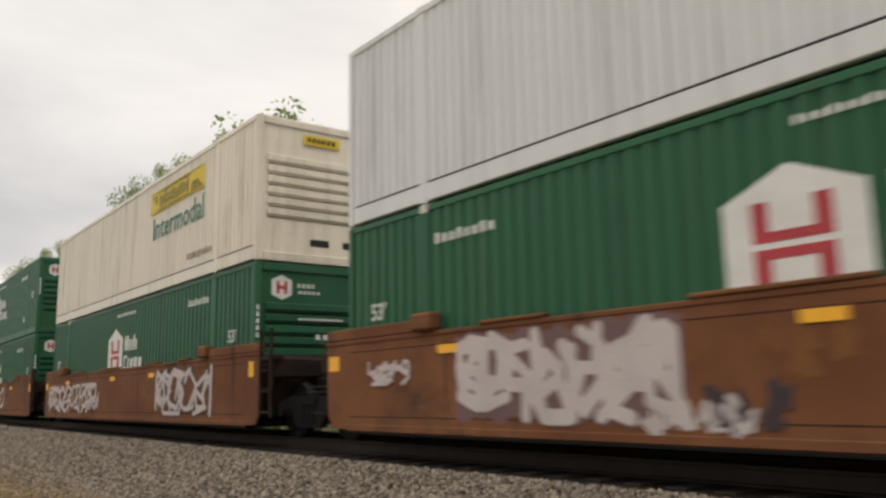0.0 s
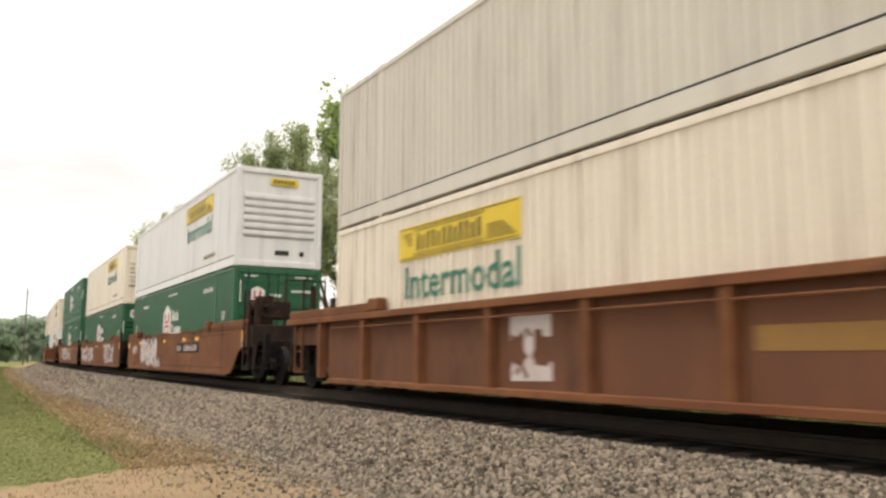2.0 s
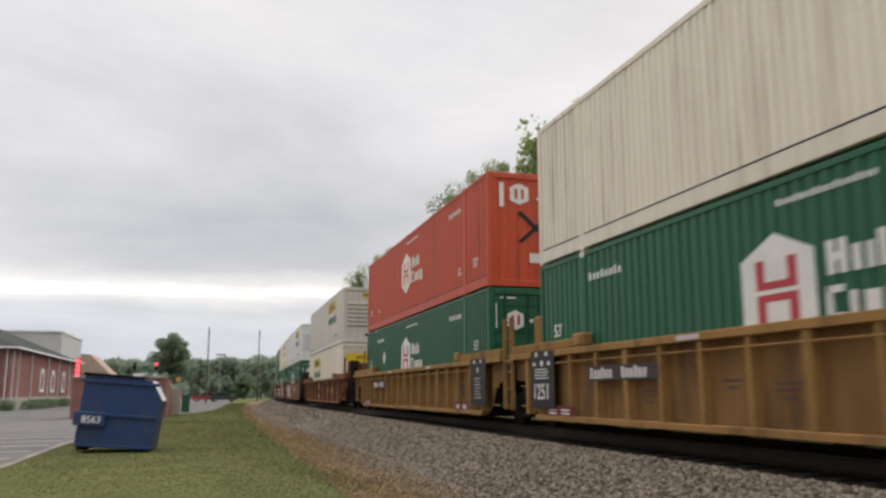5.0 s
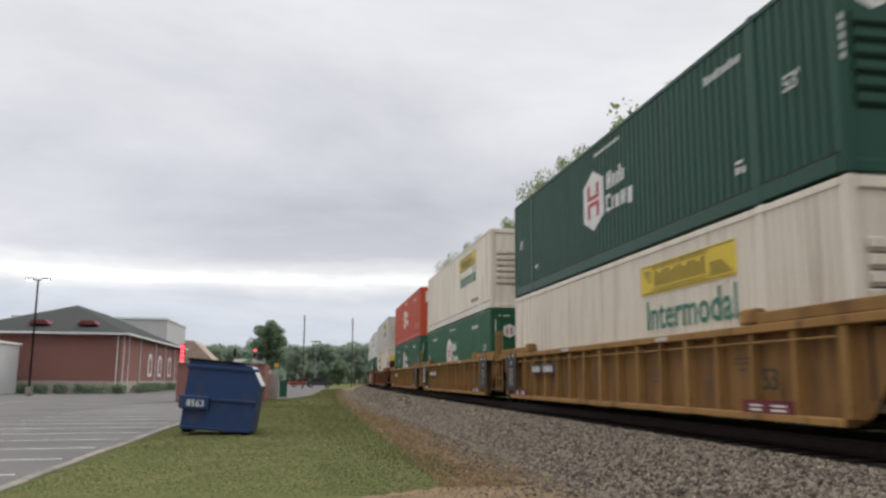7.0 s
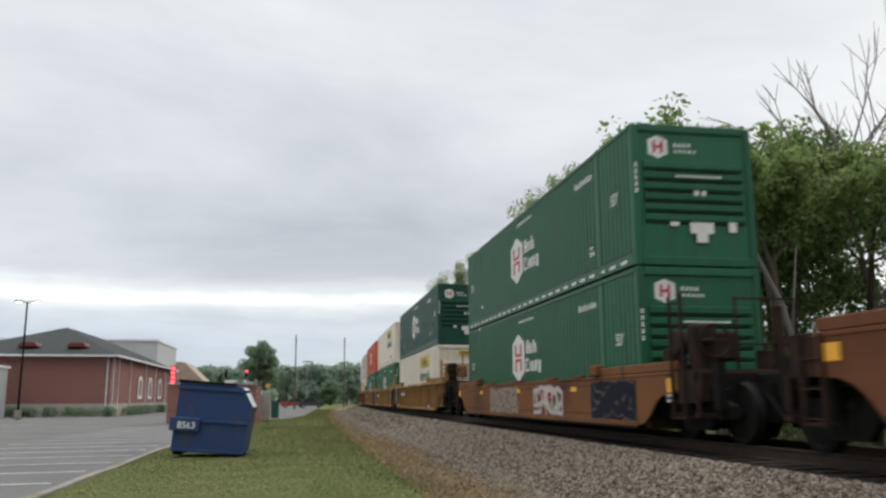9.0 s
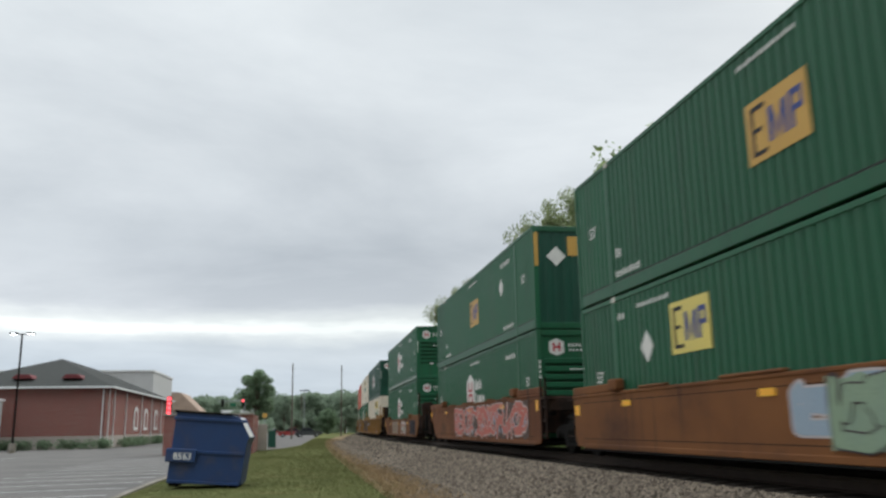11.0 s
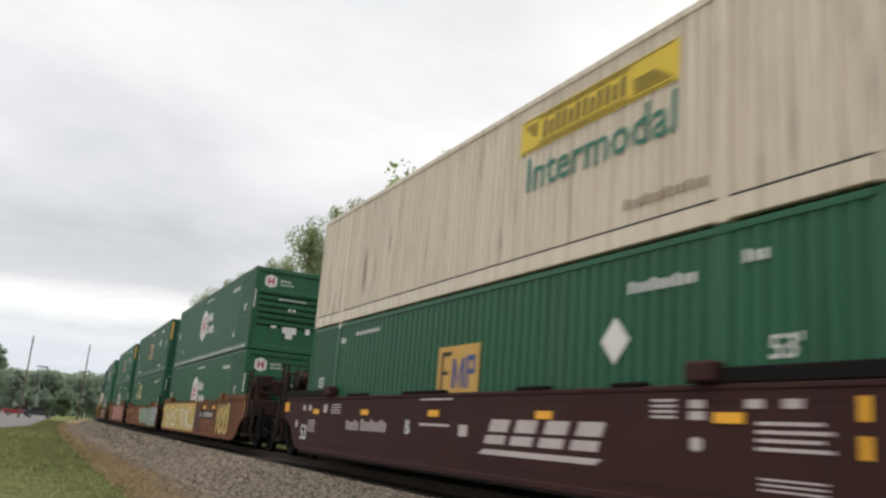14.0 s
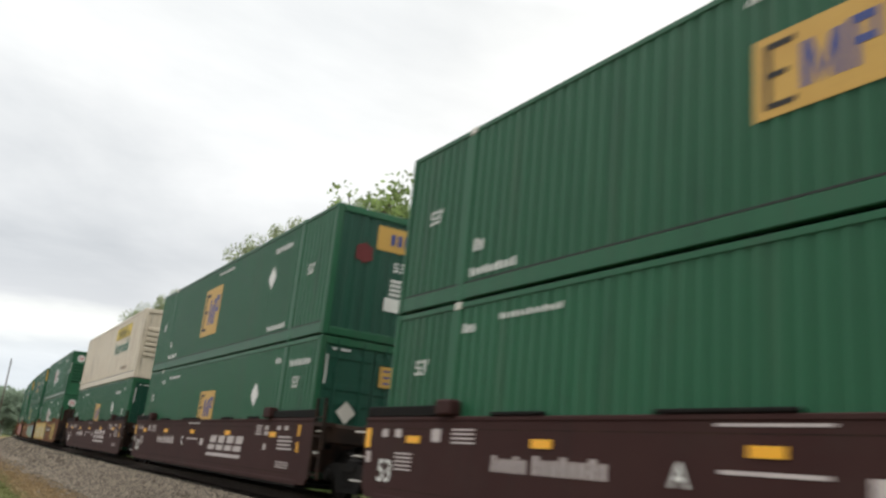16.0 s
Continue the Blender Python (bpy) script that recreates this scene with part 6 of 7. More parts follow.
def tree(height, seed, mat, label, leaves=7000, leaf=0.13, bare=False, depth=4, bark=None):
    r = random.Random(seed)
    t = thing("tree", label, "tree", "trees behind the track" if not bare else "")
    bm, tips = bmesh.new(), []
    branches(bm, Vector((0, 0, -0.1)), Vector((r.gauss(0, 0.05), r.gauss(0, 0.05), 1)).normalized(), height * 0.30, (height * 0.016 + 0.03) * (0.55 if bare else 1.0), depth, r, tips, 0.62 if not bare else 0.42)
    top = max(p.z for p, _ in tips)
    part("trunk", bm, bark or (DEAD_WOOD if bare else BARK), t)
    for v in t.children[0].data.vertices:
        v.co.z *= (height - 0.6) / top if not bare else height / top
    if not bare:
        k = (height - 0.6) / top
        centres = [(p.x, p.y, p.z * k) for p, _ in tips]
        radii = [r.uniform(0.38, 0.95) * height / 12 for _ in tips]
        leaf_cloud("crown", centres, radii, [max(4, leaves // len(tips))] * len(tips), leaf, mat, t, seed)
    return t


KINDS = [tree(12.0, 1, LEAF, "broad leafy green tree behind the track", 11000, 0.115), tree(12.5, 2, LEAF_DARK, "dark green leafy tree behind the track", 11500, 0.115),
         tree(11.5, 3, LEAF, "leafy green tree with an open crown", 8500, 0.11), tree(14.0, 4, LEAF_LIGHT, "pale green tree with a thin spring crown", 30000, 0.085)]
SPOTS = [(23.7, 14.8, 12.4, 0), (22.2, 18.9, 12.4, 1), (20.6, 21.4, 11.6, 0), (19.2, 25.0, 10.2, 2), (17.6, 27.6, 11.9, 1), (16.2, 29.6, 12.9, 1), (17.2, 35.2, 13.4, 3), (17.0, 42.8, 15.8, 3),
         (16.6, 49.0, 16.4, 3), (17.2, 60.5, 16.2, 3), (17.6, 73.0, 16.0, 3), (26.5, 9.0, 12.4, 2), (30.0, 19.0, 10.0, 2), (32.0, 12.5, 12.5, 0), (25.2, 11.8, 11.2, 1), 
         (23.0, 46.0, 13.0, 0), (24.0, 57.0, 13.0, 2), (30.0, 4.0, 12.0, 1), (21.0, 66.0, 13.0, 0), (20.0, 84.0, 14.0, 3), (21.0, 98.0, 14.0, 0), (14.9, 27.2, 12.0, 2), (15.6, 24.0, 10.6, 0), (19.5, 31.5, 10.5, 1), (27.6, 14.0, 12.8, 0), (24.6, 21.8, 12.0, 2)]
BASE_H = (12.0, 12.5, 11.5, 14.0)
rr = random.Random(9)
for i, (x, y, h, k) in enumerate(SPOTS):
    t = copy_thing(KINDS[k], pose(0, 0, 0))
    t.scale = (h / BASE_H[k],) * 3 if k != 3 else (0.66 * h / 14, 0.66 * h / 14, 0.95 * h / 14)
    t.location, t.rotation_euler = (x, y, 0), (0, 0, rr.uniform(0, 6.28))
for t in KINDS:
    for o in (*t.children_recursive, t):
        bpy.data.objects.remove(o)
for x, y, h, s in ((19.0, 24.0, 14.2, 41),):
    d = tree(h, s, None, "leafless dead tree with pale forked branches", bare=True, depth=5)
    d.location = (x, y, 0)
bm = tube(bmesh.new(), (0, 0, -0.1), (-1.2, 0.15, 4.4), 0.13, 0.09, 7)
tube(bm, (-1.2, 0.15, 4.4), (-2.2, 0.25, 6.6), 0.09, 0.04, 7)
tube(bm, (-0.9, 0.1, 3.4), (-0.5, 0.2, 6.0), 0.05, 0.02, 6)
lean = part("leaning_trunk", bm, DEAD_WOOD)
tagged(lean, "bare pale trunk leaning among the trees", "tree")
lean.location = (15.0, 21.4, 0)
for x, y, h, tx in ((16.4, 25.5, 7.6, 0.8), (17.3, 26.6, 8.4, -0.7), (15.8, 29.0, 7.0, 0.5), (20.5, 23.2, 8.2, 1.0), (21.6, 19.6, 7.4, -0.6)):
    bm = tube(bmesh.new(), (0, 0, -0.1), (tx * 0.45, 0.1, h * 0.5), 0.10, 0.075, 7)
    tube(bm, (tx * 0.45, 0.1, h * 0.5), (tx * 1.2, 0.1, h), 0.075, 0.03, 7)
    tube(bm, (tx * 0.45, 0.1, h * 0.5), (-tx * 0.3, 0.3, h * 0.92), 0.055, 0.02, 6)
    forked = tagged(part("forked_trunk", bm, BARK), "thin grey forked trunk among the trees", "tree", "thin trunks behind the track")
    forked.location = (x, y, 0)
r9 = np.random.default_rng(12)
cs = [(14.6 + 17 * r9.random(), 3 + 85 * r9.random() ** 1.3, 0.3 + 3.6 * r9.random() ** 1.15) for _ in range(600)]
cs += [(19.5 + 12 * r9.random(), 6 + 18 * r9.random(), 1.0 + 5.5 * r9.random()) for _ in range(170)]
cs += [(25.0 + 8 * r9.random(), 10 + 9 * r9.random(), 1.5 + 6.0 * r9.random()) for _ in range(110)]
cs += [(16.0 + 6 * r9.random(), 23.5 + 10 * r9.random(), 2.5 + 5.0 * r9.random()) for _ in range(80)]
tagged(leaf_cloud("undergrowth", cs, [0.8 + 0.7 * r9.random() for _ in cs], [150] * len(cs), 0.10, LEAF_DARK, None, 5), "tangled green undergrowth below the trees", "bushes", kind="stuff")

# far woods on the low rise beyond the crossing
cs, rad, cnt = [], [], []
for _ in range(760):
    x, y = r9.uniform(-160, 260), r9.uniform(350, 450)
    h = 13.2 + 1.6 * r9.random() + 0.9 * math.sin(x * 0.035 + 0.6) + 0.008 * (y - 350)
    for z in (0.35, 0.62, 0.9):
        cs.append((x + r9.normal(0, 2.5), y, h * z))
        rad.append(h * 0.30)
        cnt.append(150)
tagged(leaf_cloud("far_woods", cs, rad, cnt, 0.8, HAZED_LEAF, None, 8), "hazy green woods on the far rise", "woods", kind="stuff")
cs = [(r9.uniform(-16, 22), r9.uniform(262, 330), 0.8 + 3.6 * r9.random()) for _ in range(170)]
tagged(leaf_cloud("far_shrubs", cs, [2.0] * len(cs), [120] * len(cs), 0.4, HAZED_LEAF, None, 9), "round green shrubs beyond the parking lot", "bushes", kind="stuff")


def round_tree(x, y, top, low, radius, seed, mat, label, clusters=70, each=190, leaf=0.16):
    """A dense rounded crown of many clumps on a short trunk."""
    r = random.Random(seed)
    t = thing("tree", label, "tree", "trees by the parking lot")
    mid, half = (top + low) / 2, (top - low) / 2
    bm = tube(bmesh.new(), (0, 0, -0.1), (0.1, 0, mid), radius * 0.09, radius * 0.05, 8)
    cs, rad = [], []
    while len(cs) < clusters:
        p = Vector((r.uniform(-1, 1), r.uniform(-1, 1), r.uniform(-1, 1)))
        if 0.35 < p.length < 1.0:
            wide = 1.0 - 0.12 * max(0.0, p.z)
            cs.append((p.x * radius * 0.84 * wide, p.y * radius * 0.84 * wide, mid + p.z * half * 0.86))
            rad.append(radius * r.uniform(0.20, 0.34))
    for c in cs[::7]:
        tube(bm, (0.05, 0, mid - half * 0.5), c, radius * 0.035, radius * 0.01, 5)
    part("trunk", bm, BARK, t)
    leaf_cloud("crown", cs, rad, [each] * len(cs), leaf, mat, t, seed)
    t.location = (x, y, 0)


round_tree(-1.3, 190, 9.2, 0.8, 2.7, 75, HAZED_LEAF, "round green tree behind the utility pole", 50, 150, 0.2)
round_tree(1.6, 222, 6.4, 0.4, 2.8, 76, HAZED_LEAF, "round hazy green tree behind the parked cars", 45, 150, 0.2)
round_tree(20.5, 262, 9.5, 0.4, 3.6, 77, HAZED_LEAF, "round hazy green tree near the crossing", 45, 150, 0.25)
round_tree(-10.5, 175, 6.0, 0.4, 2.6, 78, HAZED_LEAF, "round hazy green tree across the street", 45, 150, 0.2)
round_tree(-5.1, 131, 11.4, 2.1, 3.25, 71, SHADE_LEAF, "large round dark green tree by the street")
round_tree(10.3, 232, 7.2, 0.2, 3.5, 72, SHADE_LEAF, "broad round bush-like tree beyond the lawn", 50, 160, 0.22)
round_tree(5.6, 236, 6.6, 0.3, 3.0, 73, HAZED_LEAF, "round green tree beyond the parked cars", 45, 150, 0.22)
round_tree(15.6, 240, 8.0, 0.3, 3.0, 74, HAZED_LEAF, "round green tree beyond the lawn", 45, 150, 0.22)

# ---- buildings ----
def brick_material():
    m = material("red_brick_wall", (0.24, 0.085, 0.065), 0.9, bump=0)
    n, l = m.node_tree.nodes, m.node_tree.links
    b = n["Principled BSDF"]
    t = n.new("ShaderNodeTexCoord")
    s = n.new("ShaderNodeSeparateXYZ")
    l.new(t.outputs["Object"], s.inputs[0])
    a = n.new("ShaderNodeMath")
    a.operation = "ADD"
    l.new(s.outputs[0], a.inputs[0])
    l.new(s.outputs[1], a.inputs[1])
    cb = n.new("ShaderNodeCombineXYZ")
    l.new(a.outputs[0], cb.inputs[0])
    l.new(s.outputs[2], cb.inputs[1])
    k = n.new("ShaderNodeTexBrick")
    k.inputs["Scale"].default_value = 1.0
    k.inputs["Brick Width"].default_value, k.inputs["Row Height"].default_value, k.inputs["Mortar Size"].default_value = 0.24, 0.08, 0.009
    k.inputs["Color1"].default_value, k.inputs["Color2"].default_value, k.inputs["Mortar"].default_value = (0.215, 0.058, 0.045, 1), (0.165, 0.042, 0.034, 1), (0.32, 0.27, 0.24, 1)
    l.new(cb.outputs[0], k.inputs["Vector"])
    l.new(k.outputs["Color"], b.inputs["Base Color"])
    return m


BRICK = brick_material()
SHINGLE = material("dark_grey_shingles", (0.046, 0.048, 0.045), 0.9, second=(0.036, 0.038, 0.036), scale=2, stretch=(1, 1, 3), grain=20, grain_amount=0.3, bump=0.3)
STONE_BASE = material("pale_stone_base", (0.36, 0.33, 0.29), 0.9, second=(0.28, 0.25, 0.22), scale=2, bump=0.2)
TRIM = material("white_trim_paint", (0.66, 0.66, 0.65), 0.6, second=(0.55, 0.55, 0.54), scale=1, bump=0.02)
STUCCO = material("off_white_wall", (0.46, 0.46, 0.45), 0.9, second=(0.38, 0.38, 0.37), scale=0.6, bump=0.1)
RED_METAL = material("red_metal_roof", (0.15, 0.034, 0.038), 0.7, scale=2, bump=0.02)
GLASS = material("dark_window_glass", (0.03, 0.035, 0.04), 0.08, scale=2, grain_amount=0.0, bump=0)
ROOF_TAN = material("tan_roof", (0.36, 0.27, 0.21), 0.9, scale=1, bump=0.1)

hall = thing("brick_building", "red brick building with a dark hipped roof and white trim", "building")
bm = slab(-34.0, -18.0, 88, 88.35, 0.0, 6.0)
part("wall", bm, BRICK, hall)
part("wall", slab(-18.35, -18.0, 88.352, 132, 0.0, 6.0), BRICK, hall)
part("wall", slab(-34.0, -33.65, 88.352, 132, 0.0, 6.0), BRICK, hall)
part("wall", slab(-33.6, -18.36, 131.6, 131.95, 0.0, 6.0), BRICK, hall)
part("stone_base", box(slab(-34.05, -17.94, 87.94, 87.997, 0, 1.25), -17.997, -17.94, 88, 132, 0, 1.25), STONE_BASE, hall, "pale stone base course")
bm = bmesh.new()
e0 = [bm.verts.new(p) for p in ((-34.7, 87.3, 6.0), (-17.3, 87.3, 6.0), (-17.3, 132.7, 6.0), (-34.7, 132.7, 6.0))]
r0, r1 = bm.verts.new((-26, 102, 9.95)), bm.verts.new((-26, 118, 9.95))
for q in ((e0[0], e0[1], r0), (e0[1], e0[2], r1, r0), (e0[2], e0[3], r1), (e0[3], e0[0], r0, r1)):
    bm.faces.new(q)
bm.faces.new(e0[::-1])
part("roof", bm, SHINGLE, hall, "dark grey shingled hipped roof")
bm = bmesh.new()
for a in ((-34.75, -17.25, 87.2, 87.32), (-17.32, -17.2, 87.32, 132.8), (-34.8, -34.68, 87.32, 132.8)):
    box(bm, *a, 5.88, 6.06)
part("eave_trim", bm, TRIM, hall, "white eave board and gutter")
for x in (-26.6, -21.9):
    bm = bmesh.new()
    prism(bm, [(x - 1.0, 7.0), (x + 1.0, 7.0), (x + 0.6, 7.42), (x - 0.6, 7.42)], "y", 89.9, 93.5)
    part("roof_vent", bm, RED_METAL, hall, "red metal roof vent")
for x, y in ((-31.5, 87.9), (-18.3, 87.9), (-17.9, 88.9), (-17.9, 91.5), (-17.9, 98.0), (-17.9, 108), (-17.9, 115.5), (-17.9, 124)):
    part("downspout", tube(bmesh.new(), (x, y, 0.1), (x, y, 5.8), 0.065, n=8), TRIM, hall, "white downspout")
for y in (104.5, 111.5, 119.5):
    arc = [k * math.pi / 10 for k in range(11)]
    w = part("window", prism(bmesh.new(), [(y - 1.3, 1.75), (y + 1.3, 1.75)] + [(y + 1.3 * math.cos(a), 3.5 + 0.95 * math.sin(a)) for a in arc], "x", -17.96, -17.9), TRIM, hall, "white arched blind window")
    part("pane", prism(bmesh.new(), [(y - 0.8, 2.1), (y + 0.8, 2.1)] + [(y + 0.8 * math.cos(a), 3.4 + 0.62 * math.sin(a)) for a in arc], "x", -17.897, -17.89), BRICK, w, "brick infill")


annex = thing("white_building", "low off-white building with a small window", "building")
part("wall", slab(-40, -26.8, 79, 85.5, 0, 4.6, 0.02), STUCCO, annex)
part("roof", slab(-40.2, -26.65, 78.7, 85.8, 4.6, 4.82), TRIM, annex)
w = part("window", slab(-28.8, -28.0, 78.94, 79.0, 1.8, 3.2), TRIM, annex)
part("pane", slab(-28.72, -28.08, 78.925, 78.938, 1.88, 3.12), GLASS, w, "dark pane")
part("corner_pipe", tube(bmesh.new(), (-26.72, 78.95, 0), (-26.72, 78.95, 4.6), 0.09), TRIM, annex)
block = thing("flat_roofed_building", "tall off-white flat-roofed block behind the brick building", "building")
part("wall", slab(-46, -22.0, 142, 164, 0, 11.1), STUCCO, block)
part("parapet", slab(-46.15, -21.85, 141.85, 164.15, 11.1, 11.4), TRIM, block)
shed = thing("tan_roofed_building", "far low building with a tan sloping roof", "building")
part("wall", slab(-30, -18.3, 172, 186, 0, 5.3), STUCCO, shed)
part("roof", prism(bmesh.new(), [(-30.6, 5.3), (-17.5, 5.3), (-21.3, 9.0), (-27, 9.3)], "y", 171.5, 186.5), ROOF_TAN, shed, "tan sloping roof")
canopy = thing("station_canopy", "white flat canopy on posts beside the street", "canopy")
part("roof", slab(-16, -6.5, 205, 215, 5.3, 6.2), TRIM, canopy, "white canopy deck")
for x in (-15, -11, -7.4):
    part("post", tube(bmesh.new(), (x, 206, 0), (x, 206, 5.3), 0.18), TRIM, canopy)

fence = thing("brick_enclosure", "brick enclosure wall with a pale end pier", "wall")
part("wall", slab(-8.2, -2.4, 58.2, 58.5, 0, 2.6), BRICK, fence)
part("wall", slab(-2.7, -2.4, 58.502, 67.4, 0, 2.6), BRICK, fence)
part("wall", slab(-8.2, -7.9, 58.502, 63, 0, 2.6), BRICK, fence)
part("end_pier", slab(-2.72, -1.7, 67.402, 68.1, 0, 2.0, 0.02), STONE_BASE, fence, "pale end pier")
part("cap", slab(-8.25, -2.35, 58.1, 58.6, 2.602, 2.7), STONE_BASE, fence)
sign = thing("lit_sign", "tall red glowing sign on a dark post", "sign")
part("post", tube(bmesh.new(), (-8.3, 61.0, 0), (-8.3, 61.0, 2.8), 0.07), BLACK, sign)
part("case", slab(-8.46, -8.14, 60.9, 61.1, 2.66, 3.98, 0.03), BLACK, sign)
GLOW_RED = material("red_light_segments", (1.0, 0.08, 0.10), 0.4, emit=2.4, grain_amount=0, bump=0)
for i in range(4):
    part("light_segment", slab(-8.42, -8.18, 60.87, 60.898, 2.74 + 0.31 * i, 2.97 + 0.31 * i), GLOW_RED, sign, "glowing red segment")
cab = thing("utility_cabinet", "dark green metal utility cabinet on the lawn", "cabinet")
part("body", slab(-1.80, -1.14, 75.0, 75.7, 0.05, 1.5, 0.03), DARK_GREEN, cab)
part("plinth", slab(-1.95, -0.95, 74.9, 75.8, 0, 0.05), CONCRETE, cab)

# ---- dumpster ----
BLUE = material("scuffed_blue_paint", (0.020, 0.046, 0.128), 0.5, second=(0.024, 0.040, 0.098), scale=2.2, dirt=(0.10, 0.075, 0.06), dirt_scale=2.0, dirt_amount=0.35, grain=40, grain_amount=0.15, bump=0.06)
bin_ = thing("dumpster", "scuffed dark blue steel dumpster on the lawn edge", "dumpster")
prof = [(-1.08, 0.12), (1.05, 0.12), (1.13, 1.28), (1.20, 1.46), (0.86, 2.0), (0.60, 2.05), (-1.02, 2.06)]
part("body", prism(bmesh.new(), prof, "y", -0.85, 0.85), BLUE, bin_)
part("lid", prism(bmesh.new(), [(-1.08, 2.063), (0.62, 2.053), (0.60, 2.11), (-1.06, 2.13)], "y", -0.9, 0.9), BLACK, bin_, "black plastic lid")
for z in (0.14, 0.98, 1.90):
    part("rib", prism(bmesh.new(), [(-0.853, z - 0.045), (-0.91, z - 0.03), (-0.91, z + 0.03), (-0.853, z + 0.045)], "x", -1.07, 1.08 if z > 0.5 else 1.02), BLUE, bin_)
part("fork_pocket", slab(-1.17, -0.30, -1.02, -0.855, 0.68, 1.06, 0.02), BLUE, bin_, "blue fork pocket")
lettering("8563", 0.27, DECAL_WHITE, bin_, (-0.95, -1.024, 0.76), REAR)
part("sticker", prism(bmesh.new(), [(1.196, 1.472), (1.172, 1.455), (0.836, 1.985), (0.862, 2.004)], "y", -0.80, 0.45), DECAL_WHITE, bin_, "pale sticker on the sloping front")
for x in (-0.9, 0.85):
    part("foot", slab(x - 0.12, x + 0.12, -0.8, 0.8, 0, 0.12), BLACK, bin_)
bin_.matrix_basis = pose(-2.28, 25.4, 0.03, 0, 4.0, -3)
bin_.scale = (0.94, 0.94, 0.98)


# ---- poles, lamps, signals ----
POLE_WOOD = material("weathered_pole_wood", (0.13, 0.11, 0.09), 0.95, second=(0.09, 0.075, 0.06), scale=3, stretch=(3, 3, 0.5), bump=0.2)
GALV = material("galvanised_steel", (0.32, 0.33, 0.34), 0.5, 0.5, scale=3, bump=0.02)
LAMP_GLOW = material("lamp_lens", (0.95, 0.95, 1.0), 0.3, emit=7.0, grain_amount=0, bump=0)
for x, y, h in ((0.38, 142, 12.4), (9.83, 163, 13.6), (3.2, 235, 11.0)):
    p = thing("utility_pole", "weathered wooden utility pole with a crossarm", "utility pole", "utility poles")
    part("pole", tube(bmesh.new(), (0, 0, -0.1), (0, 0, h), 0.14, 0.09, 8), POLE_WOOD, p)
    if y > 200:
        part("crossarm", slab(-0.5, 0.5, -0.05, 0.05, h - 1.1, h - 0.98), POLE_WOOD, p)
    for xx in (-0.15, 0.15):
        part("insulator", tube(bmesh.new(), (xx, 0, h - 0.95), (xx, 0, h - 0.75), 0.05), GALV, p)
    p.location = (x, y, 0)
lamp = thing("parking_lot_lamp", "dark steel parking lot lamp with two flat heads", "street lamp")
part("pole", tube(bmesh.new(), (0, 0, 0), (0, 0, 9.9), 0.10, 0.075, 8), BLACK, lamp)
part("base", tube(bmesh.new(), (0, 0, -0.02), (0, 0, 0.8), 0.3, 0.3, 12), CONCRETE, lamp)
part("arm", slab(-0.75, 0.75, -0.04, 0.04, 9.85, 9.93), BLACK, lamp)
for sx in (-1, 1):
    h = part("lamp_head", slab(*sorted((sx * 0.35, sx * 0.98)), -0.2, 0.2, 9.88, 10.02, 0.02), BLACK, lamp)
    part("lens", slab(*sorted((sx * 0.4, sx * 0.93)), -0.16, 0.16, 9.855, 9.878), LAMP_GLOW, h, "pale lamp lens")
lamp.location = (-22.6, 75.4, 0)
lamp2 = thing("street_lamp", "far street lamp with a flat head", "street lamp")
part("pole", tube(bmesh.new(), (0, 0, 0), (0, 0, 9.9), 0.1, 0.07, 8), GALV, lamp2)
part("lamp_head", slab(-1.1, 1.1, -0.2, 0.2, 9.9, 10.12), BLACK, lamp2)
lamp2.location = (3.2, 190, 0)
mast = thing("traffic_signal", "traffic signal mast with a lit red lamp", "traffic light")
part("pole", tube(bmesh.new(), (-6.55, 125, 0), (-6.55, 125, 6.1), 0.12, 0.09), GALV, mast)
part("arm", tube(bmesh.new(), (-10.2, 125, 5.6), (-6.55, 125, 5.8), 0.05, 0.08), GALV, mast)
SIGN_GREEN = material("green_street_sign", (0.02, 0.16, 0.08), 0.5, bump=0)
part("street_sign", slab(-8.5, -7.7, 124.85, 124.9, 4.95, 5.4), SIGN_GREEN, mast, "green street sign")
for x in (-9.6, -6.69):
    h = part("signal_head", slab(x - 0.18, x + 0.18, 124.6, 124.88, 4.85, 5.95, 0.03), BLACK, mast)
    if x > -8:
        part("red_lamp", tube(bmesh.new(), (x, 124.59, 5.7), (x, 124.56, 5.7), 0.17, n=12), GLOW_RED, h, "lit red lamp")
gate = thing("street_barrier", "low pale barrier along the far street", "barrier")
part("rail", slab(12.6, 27.0, 338, 338.2, 0.2, 0.75), TRIM, gate)
for x in (12.8, 17.5, 22.2, 26.8):
    part("post", slab(x - 0.1, x + 0.1, 338.202, 338.4, 0, 0.85), GALV, gate)
signal = thing("crossing_signal", "white railway crossing signal with two lit lamps", "signal")
part("post", tube(bmesh.new(), (16.6, 250, 0), (16.6, 250, 4.9), 0.11, 0.09, 8), TRIM, signal)
part("backing", slab(16.05, 18.05, 249.8, 249.86, 3.75, 4.35), BLACK, signal, "black lamp backing")
for x in (16.75, 17.65):
    part("lamp", tube(bmesh.new(), (x, 249.79, 4.05), (x, 249.74, 4.05), 0.24, n=12), LAMP_GLOW, signal, "lit white lamp")
board = thing("road_sign", "small yellow road sign on a thin post", "road sign")
part("post", tube(bmesh.new(), (-3.1, 110, 0), (-3.1, 110, 3.1), 0.05), GALV, board)
part("plate", slab(-3.4, -2.85, 109.9, 109.94, 3.05, 3.6), GOLD, board, "yellow plate")


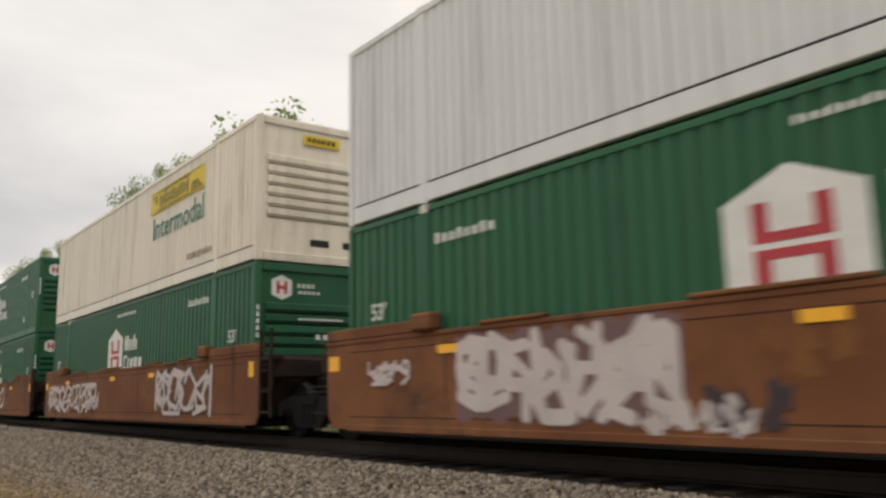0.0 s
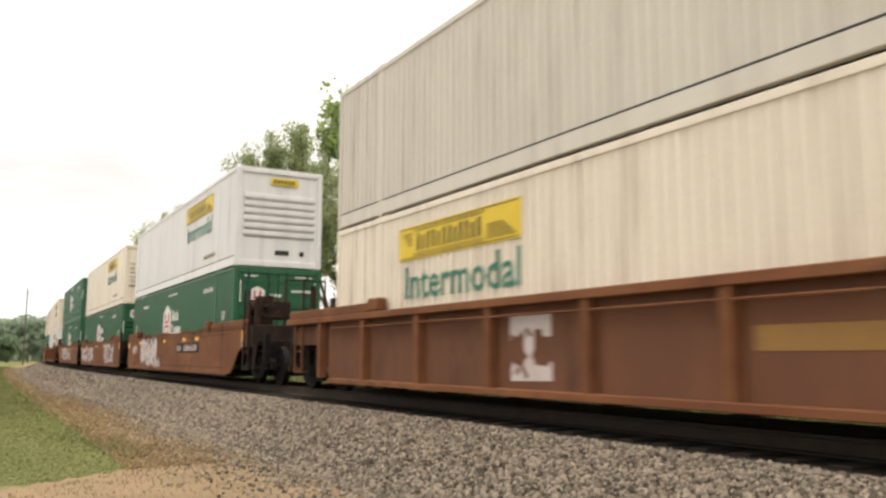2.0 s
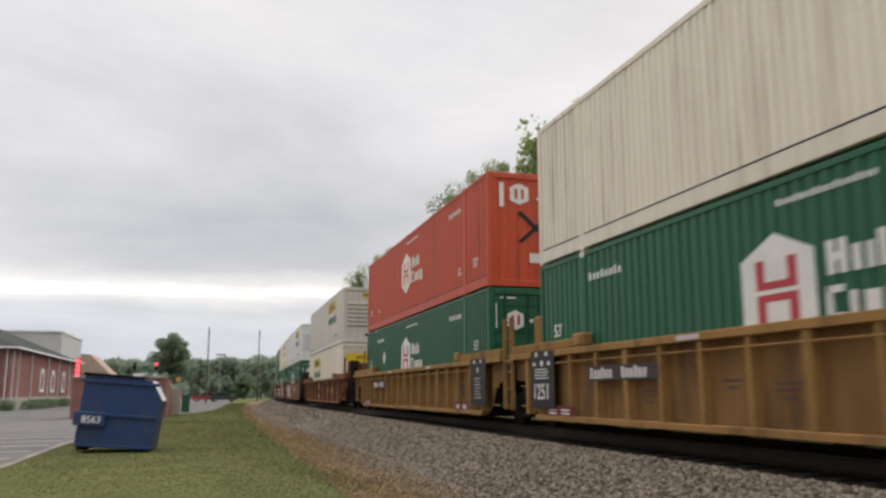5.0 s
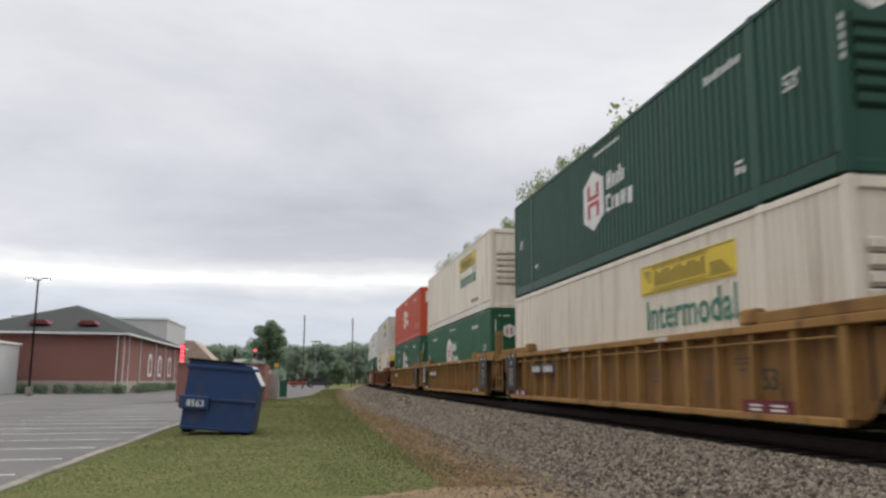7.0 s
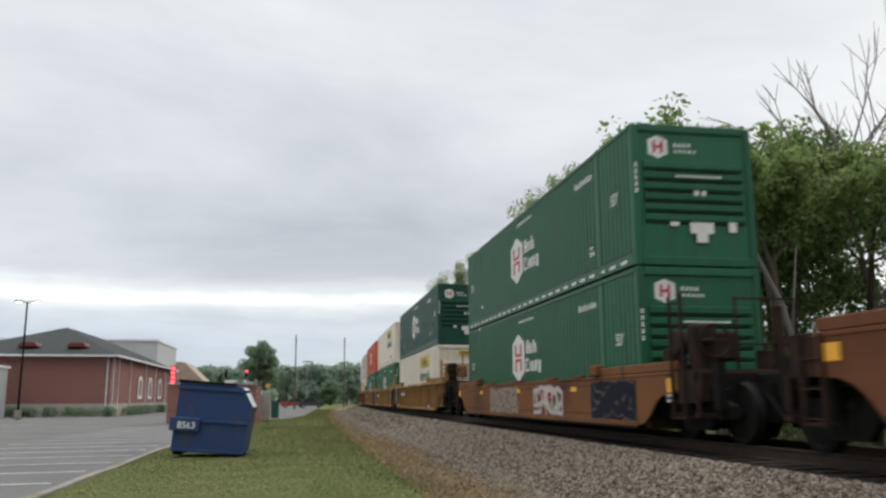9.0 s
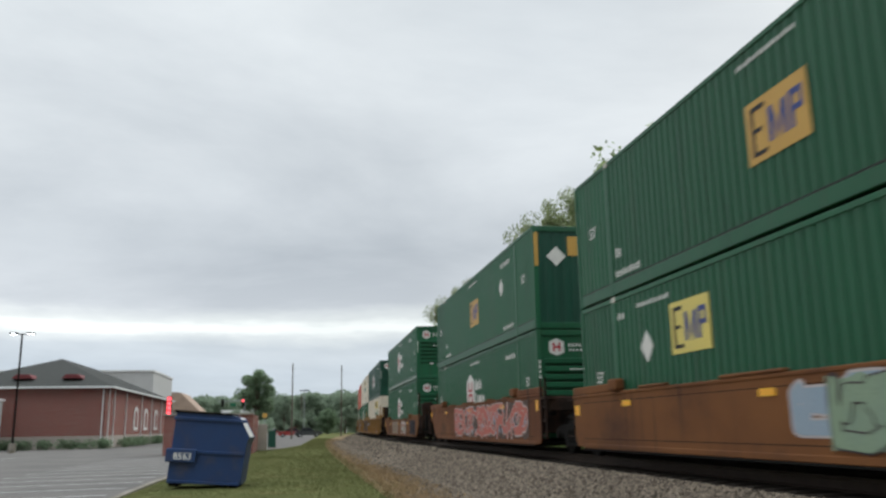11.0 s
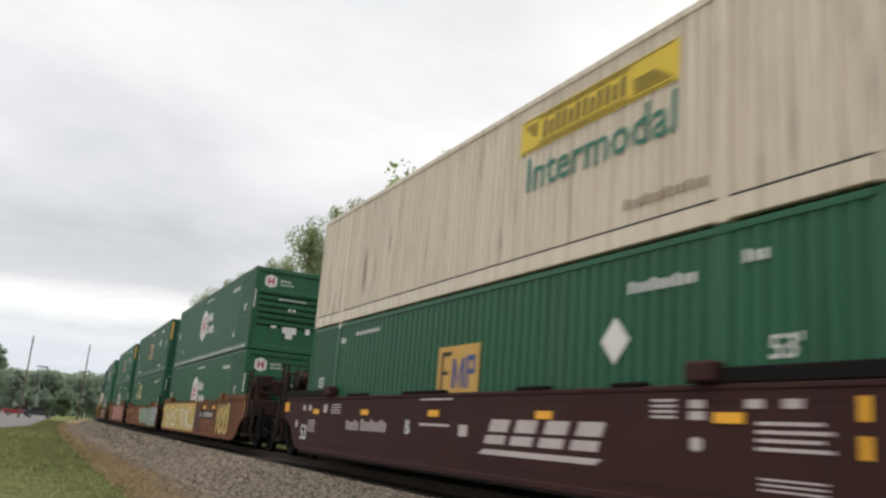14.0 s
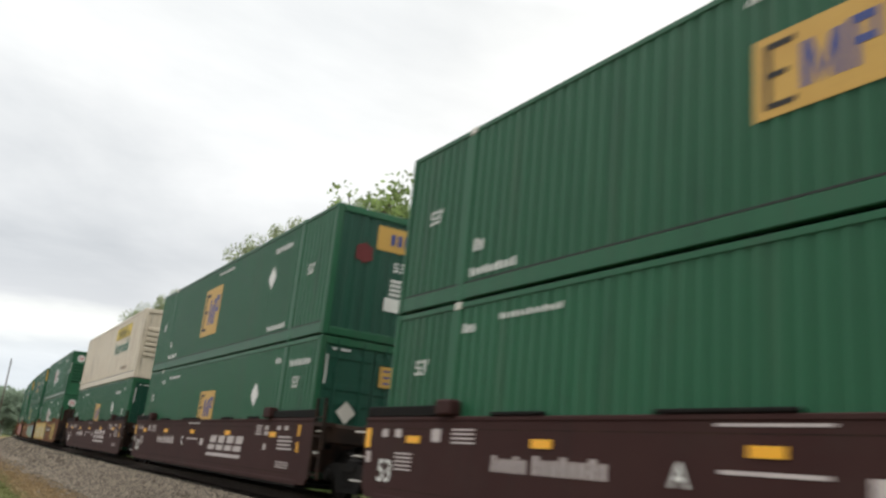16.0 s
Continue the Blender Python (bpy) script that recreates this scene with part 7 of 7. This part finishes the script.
# ---- parked cars ----
TYRE = material("tyre_rubber", (0.018, 0.018, 0.018), 0.9, bump=0.05)
HEADLIGHT = material("lit_headlight", (1.0, 0.98, 0.92), 0.3, emit=4.0, grain_amount=0, bump=0)


def parked_car(paint, label, at, lit=False):
    c = thing("car", label, "car", "cars beyond the lawn")
    body = [(-2.35, 0.35), (-2.4, 0.75), (-2.2, 0.95), (-1.3, 1.02), (1.2, 1.0), (2.2, 0.85), (2.4, 0.65), (2.38, 0.35)]
    part("body", prism(bmesh.new(), body, "y", -0.9, 0.9), paint, c)
    part("cabin", prism(bmesh.new(), [(-1.55, 1.0), (-1.05, 1.5), (0.35, 1.52), (1.1, 1.0)], "y", -0.78, 0.78), GLASS, c, "dark glazed cabin")
    part("roof", prism(bmesh.new(), [(-1.08, 1.49), (-1.0, 1.56), (0.3, 1.57), (0.4, 1.5)], "y", -0.76, 0.76), paint, c)
    for x in (-1.45, 1.45):
        for y in (-0.82, 0.82):
            w = part("wheel", tube(bmesh.new(), (x, y - 0.1, 0.34), (x, y + 0.1, 0.34), 0.34, n=16), TYRE, c)
            part("rim", tube(bmesh.new(), (x, y - 0.11, 0.34), (x, y + 0.11, 0.34), 0.2, n=12), GALV, w)
    for y in (-0.65, 0.65):
        part("headlight", slab(2.36, 2.42, y - 0.16, y + 0.16, 0.62, 0.78), HEADLIGHT if lit else TRIM, c)
    c.matrix_basis = at
    c.scale = (1.1, 1.1, 1.15)
    return c


parked_car(material("dark_grey_car_paint", (0.035, 0.04, 0.042), 0.3, bump=0, grain_amount=0.05), "dark grey sedan parked on the lot", pose(3.65, 166, -0.02, 0, 0, 4))
parked_car(material("red_car_paint", (0.28, 0.032, 0.03), 0.3, bump=0, grain_amount=0.05), "red car parked on the lot", pose(0.3, 172, -0.02, 0, 0, 184))
parked_car(material("maroon_car_body", (0.16, 0.03, 0.03), 0.3, bump=0, grain_amount=0.05), "dark red car parked further back", pose(-2.6, 216, -0.02, 0, 0, 12))

# shrubs along the buildings
cs = [(-33 + 15.5 * r9.random(), 86.6, 0.45) for _ in range(22)] + [(-17.2, 88 + 30 * r9.random(), 0.5) for _ in range(14)]
tagged(leaf_cloud("shrubs", cs, [0.75] * len(cs), [240] * len(cs), 0.1, SHADE_LEAF, None, 19), "low dark shrubs along the brick wall", "bushes", kind="stuff")

# ---- wooden ties under the rails ----
tie_bm = slab(-1.3, 1.3, -0.115, 0.115, 0.53, 0.695, 0.01)
tie_mesh = mesh_of("tie", tie_bm, TIE_WOOD)
for i in range(280):
    x, y, h = on_track(-20 + i * 0.52)
    t = new("tie", tie_mesh)
    t.parent = ballast_bed
    t.matrix_basis = pose(x, y, 0, 0, 0, -math.degrees(h))


# ---- what moves: the train runs away from the camera, its wheels turn ----
def distance(t):
    return 14.688 * (t - 7) + 0.0512 * (t - 7) ** 2


def motions():
    times = [0.5 * i for i in range(33)]
    for ob, at, z in TRAIN:
        rows = []
        for t in times:
            x, y, h = on_track(at + distance(t))
            rows.append((t, pose(x, y, RAIL_Z + z, 0, 0, -math.degrees(h))))
        walk(ob, rows)
    for sets, y in ((FRONT_SETS, 0.89), (REAR_SETS, -0.89)):
        first = sets[0]
        walk(first, [(i / 30, pose(0, y, WHEEL_R, -math.degrees(distance(i / 30) / WHEEL_R) % 360 - 360)) for i in range(481)])
        for ob in sets[1:]:
            ob.rotation_mode = "QUATERNION"
            keys = ob.animation_data_create()
            keys.action = first.animation_data.action
            keys.action_slot = first.animation_data.action_slot


motions()
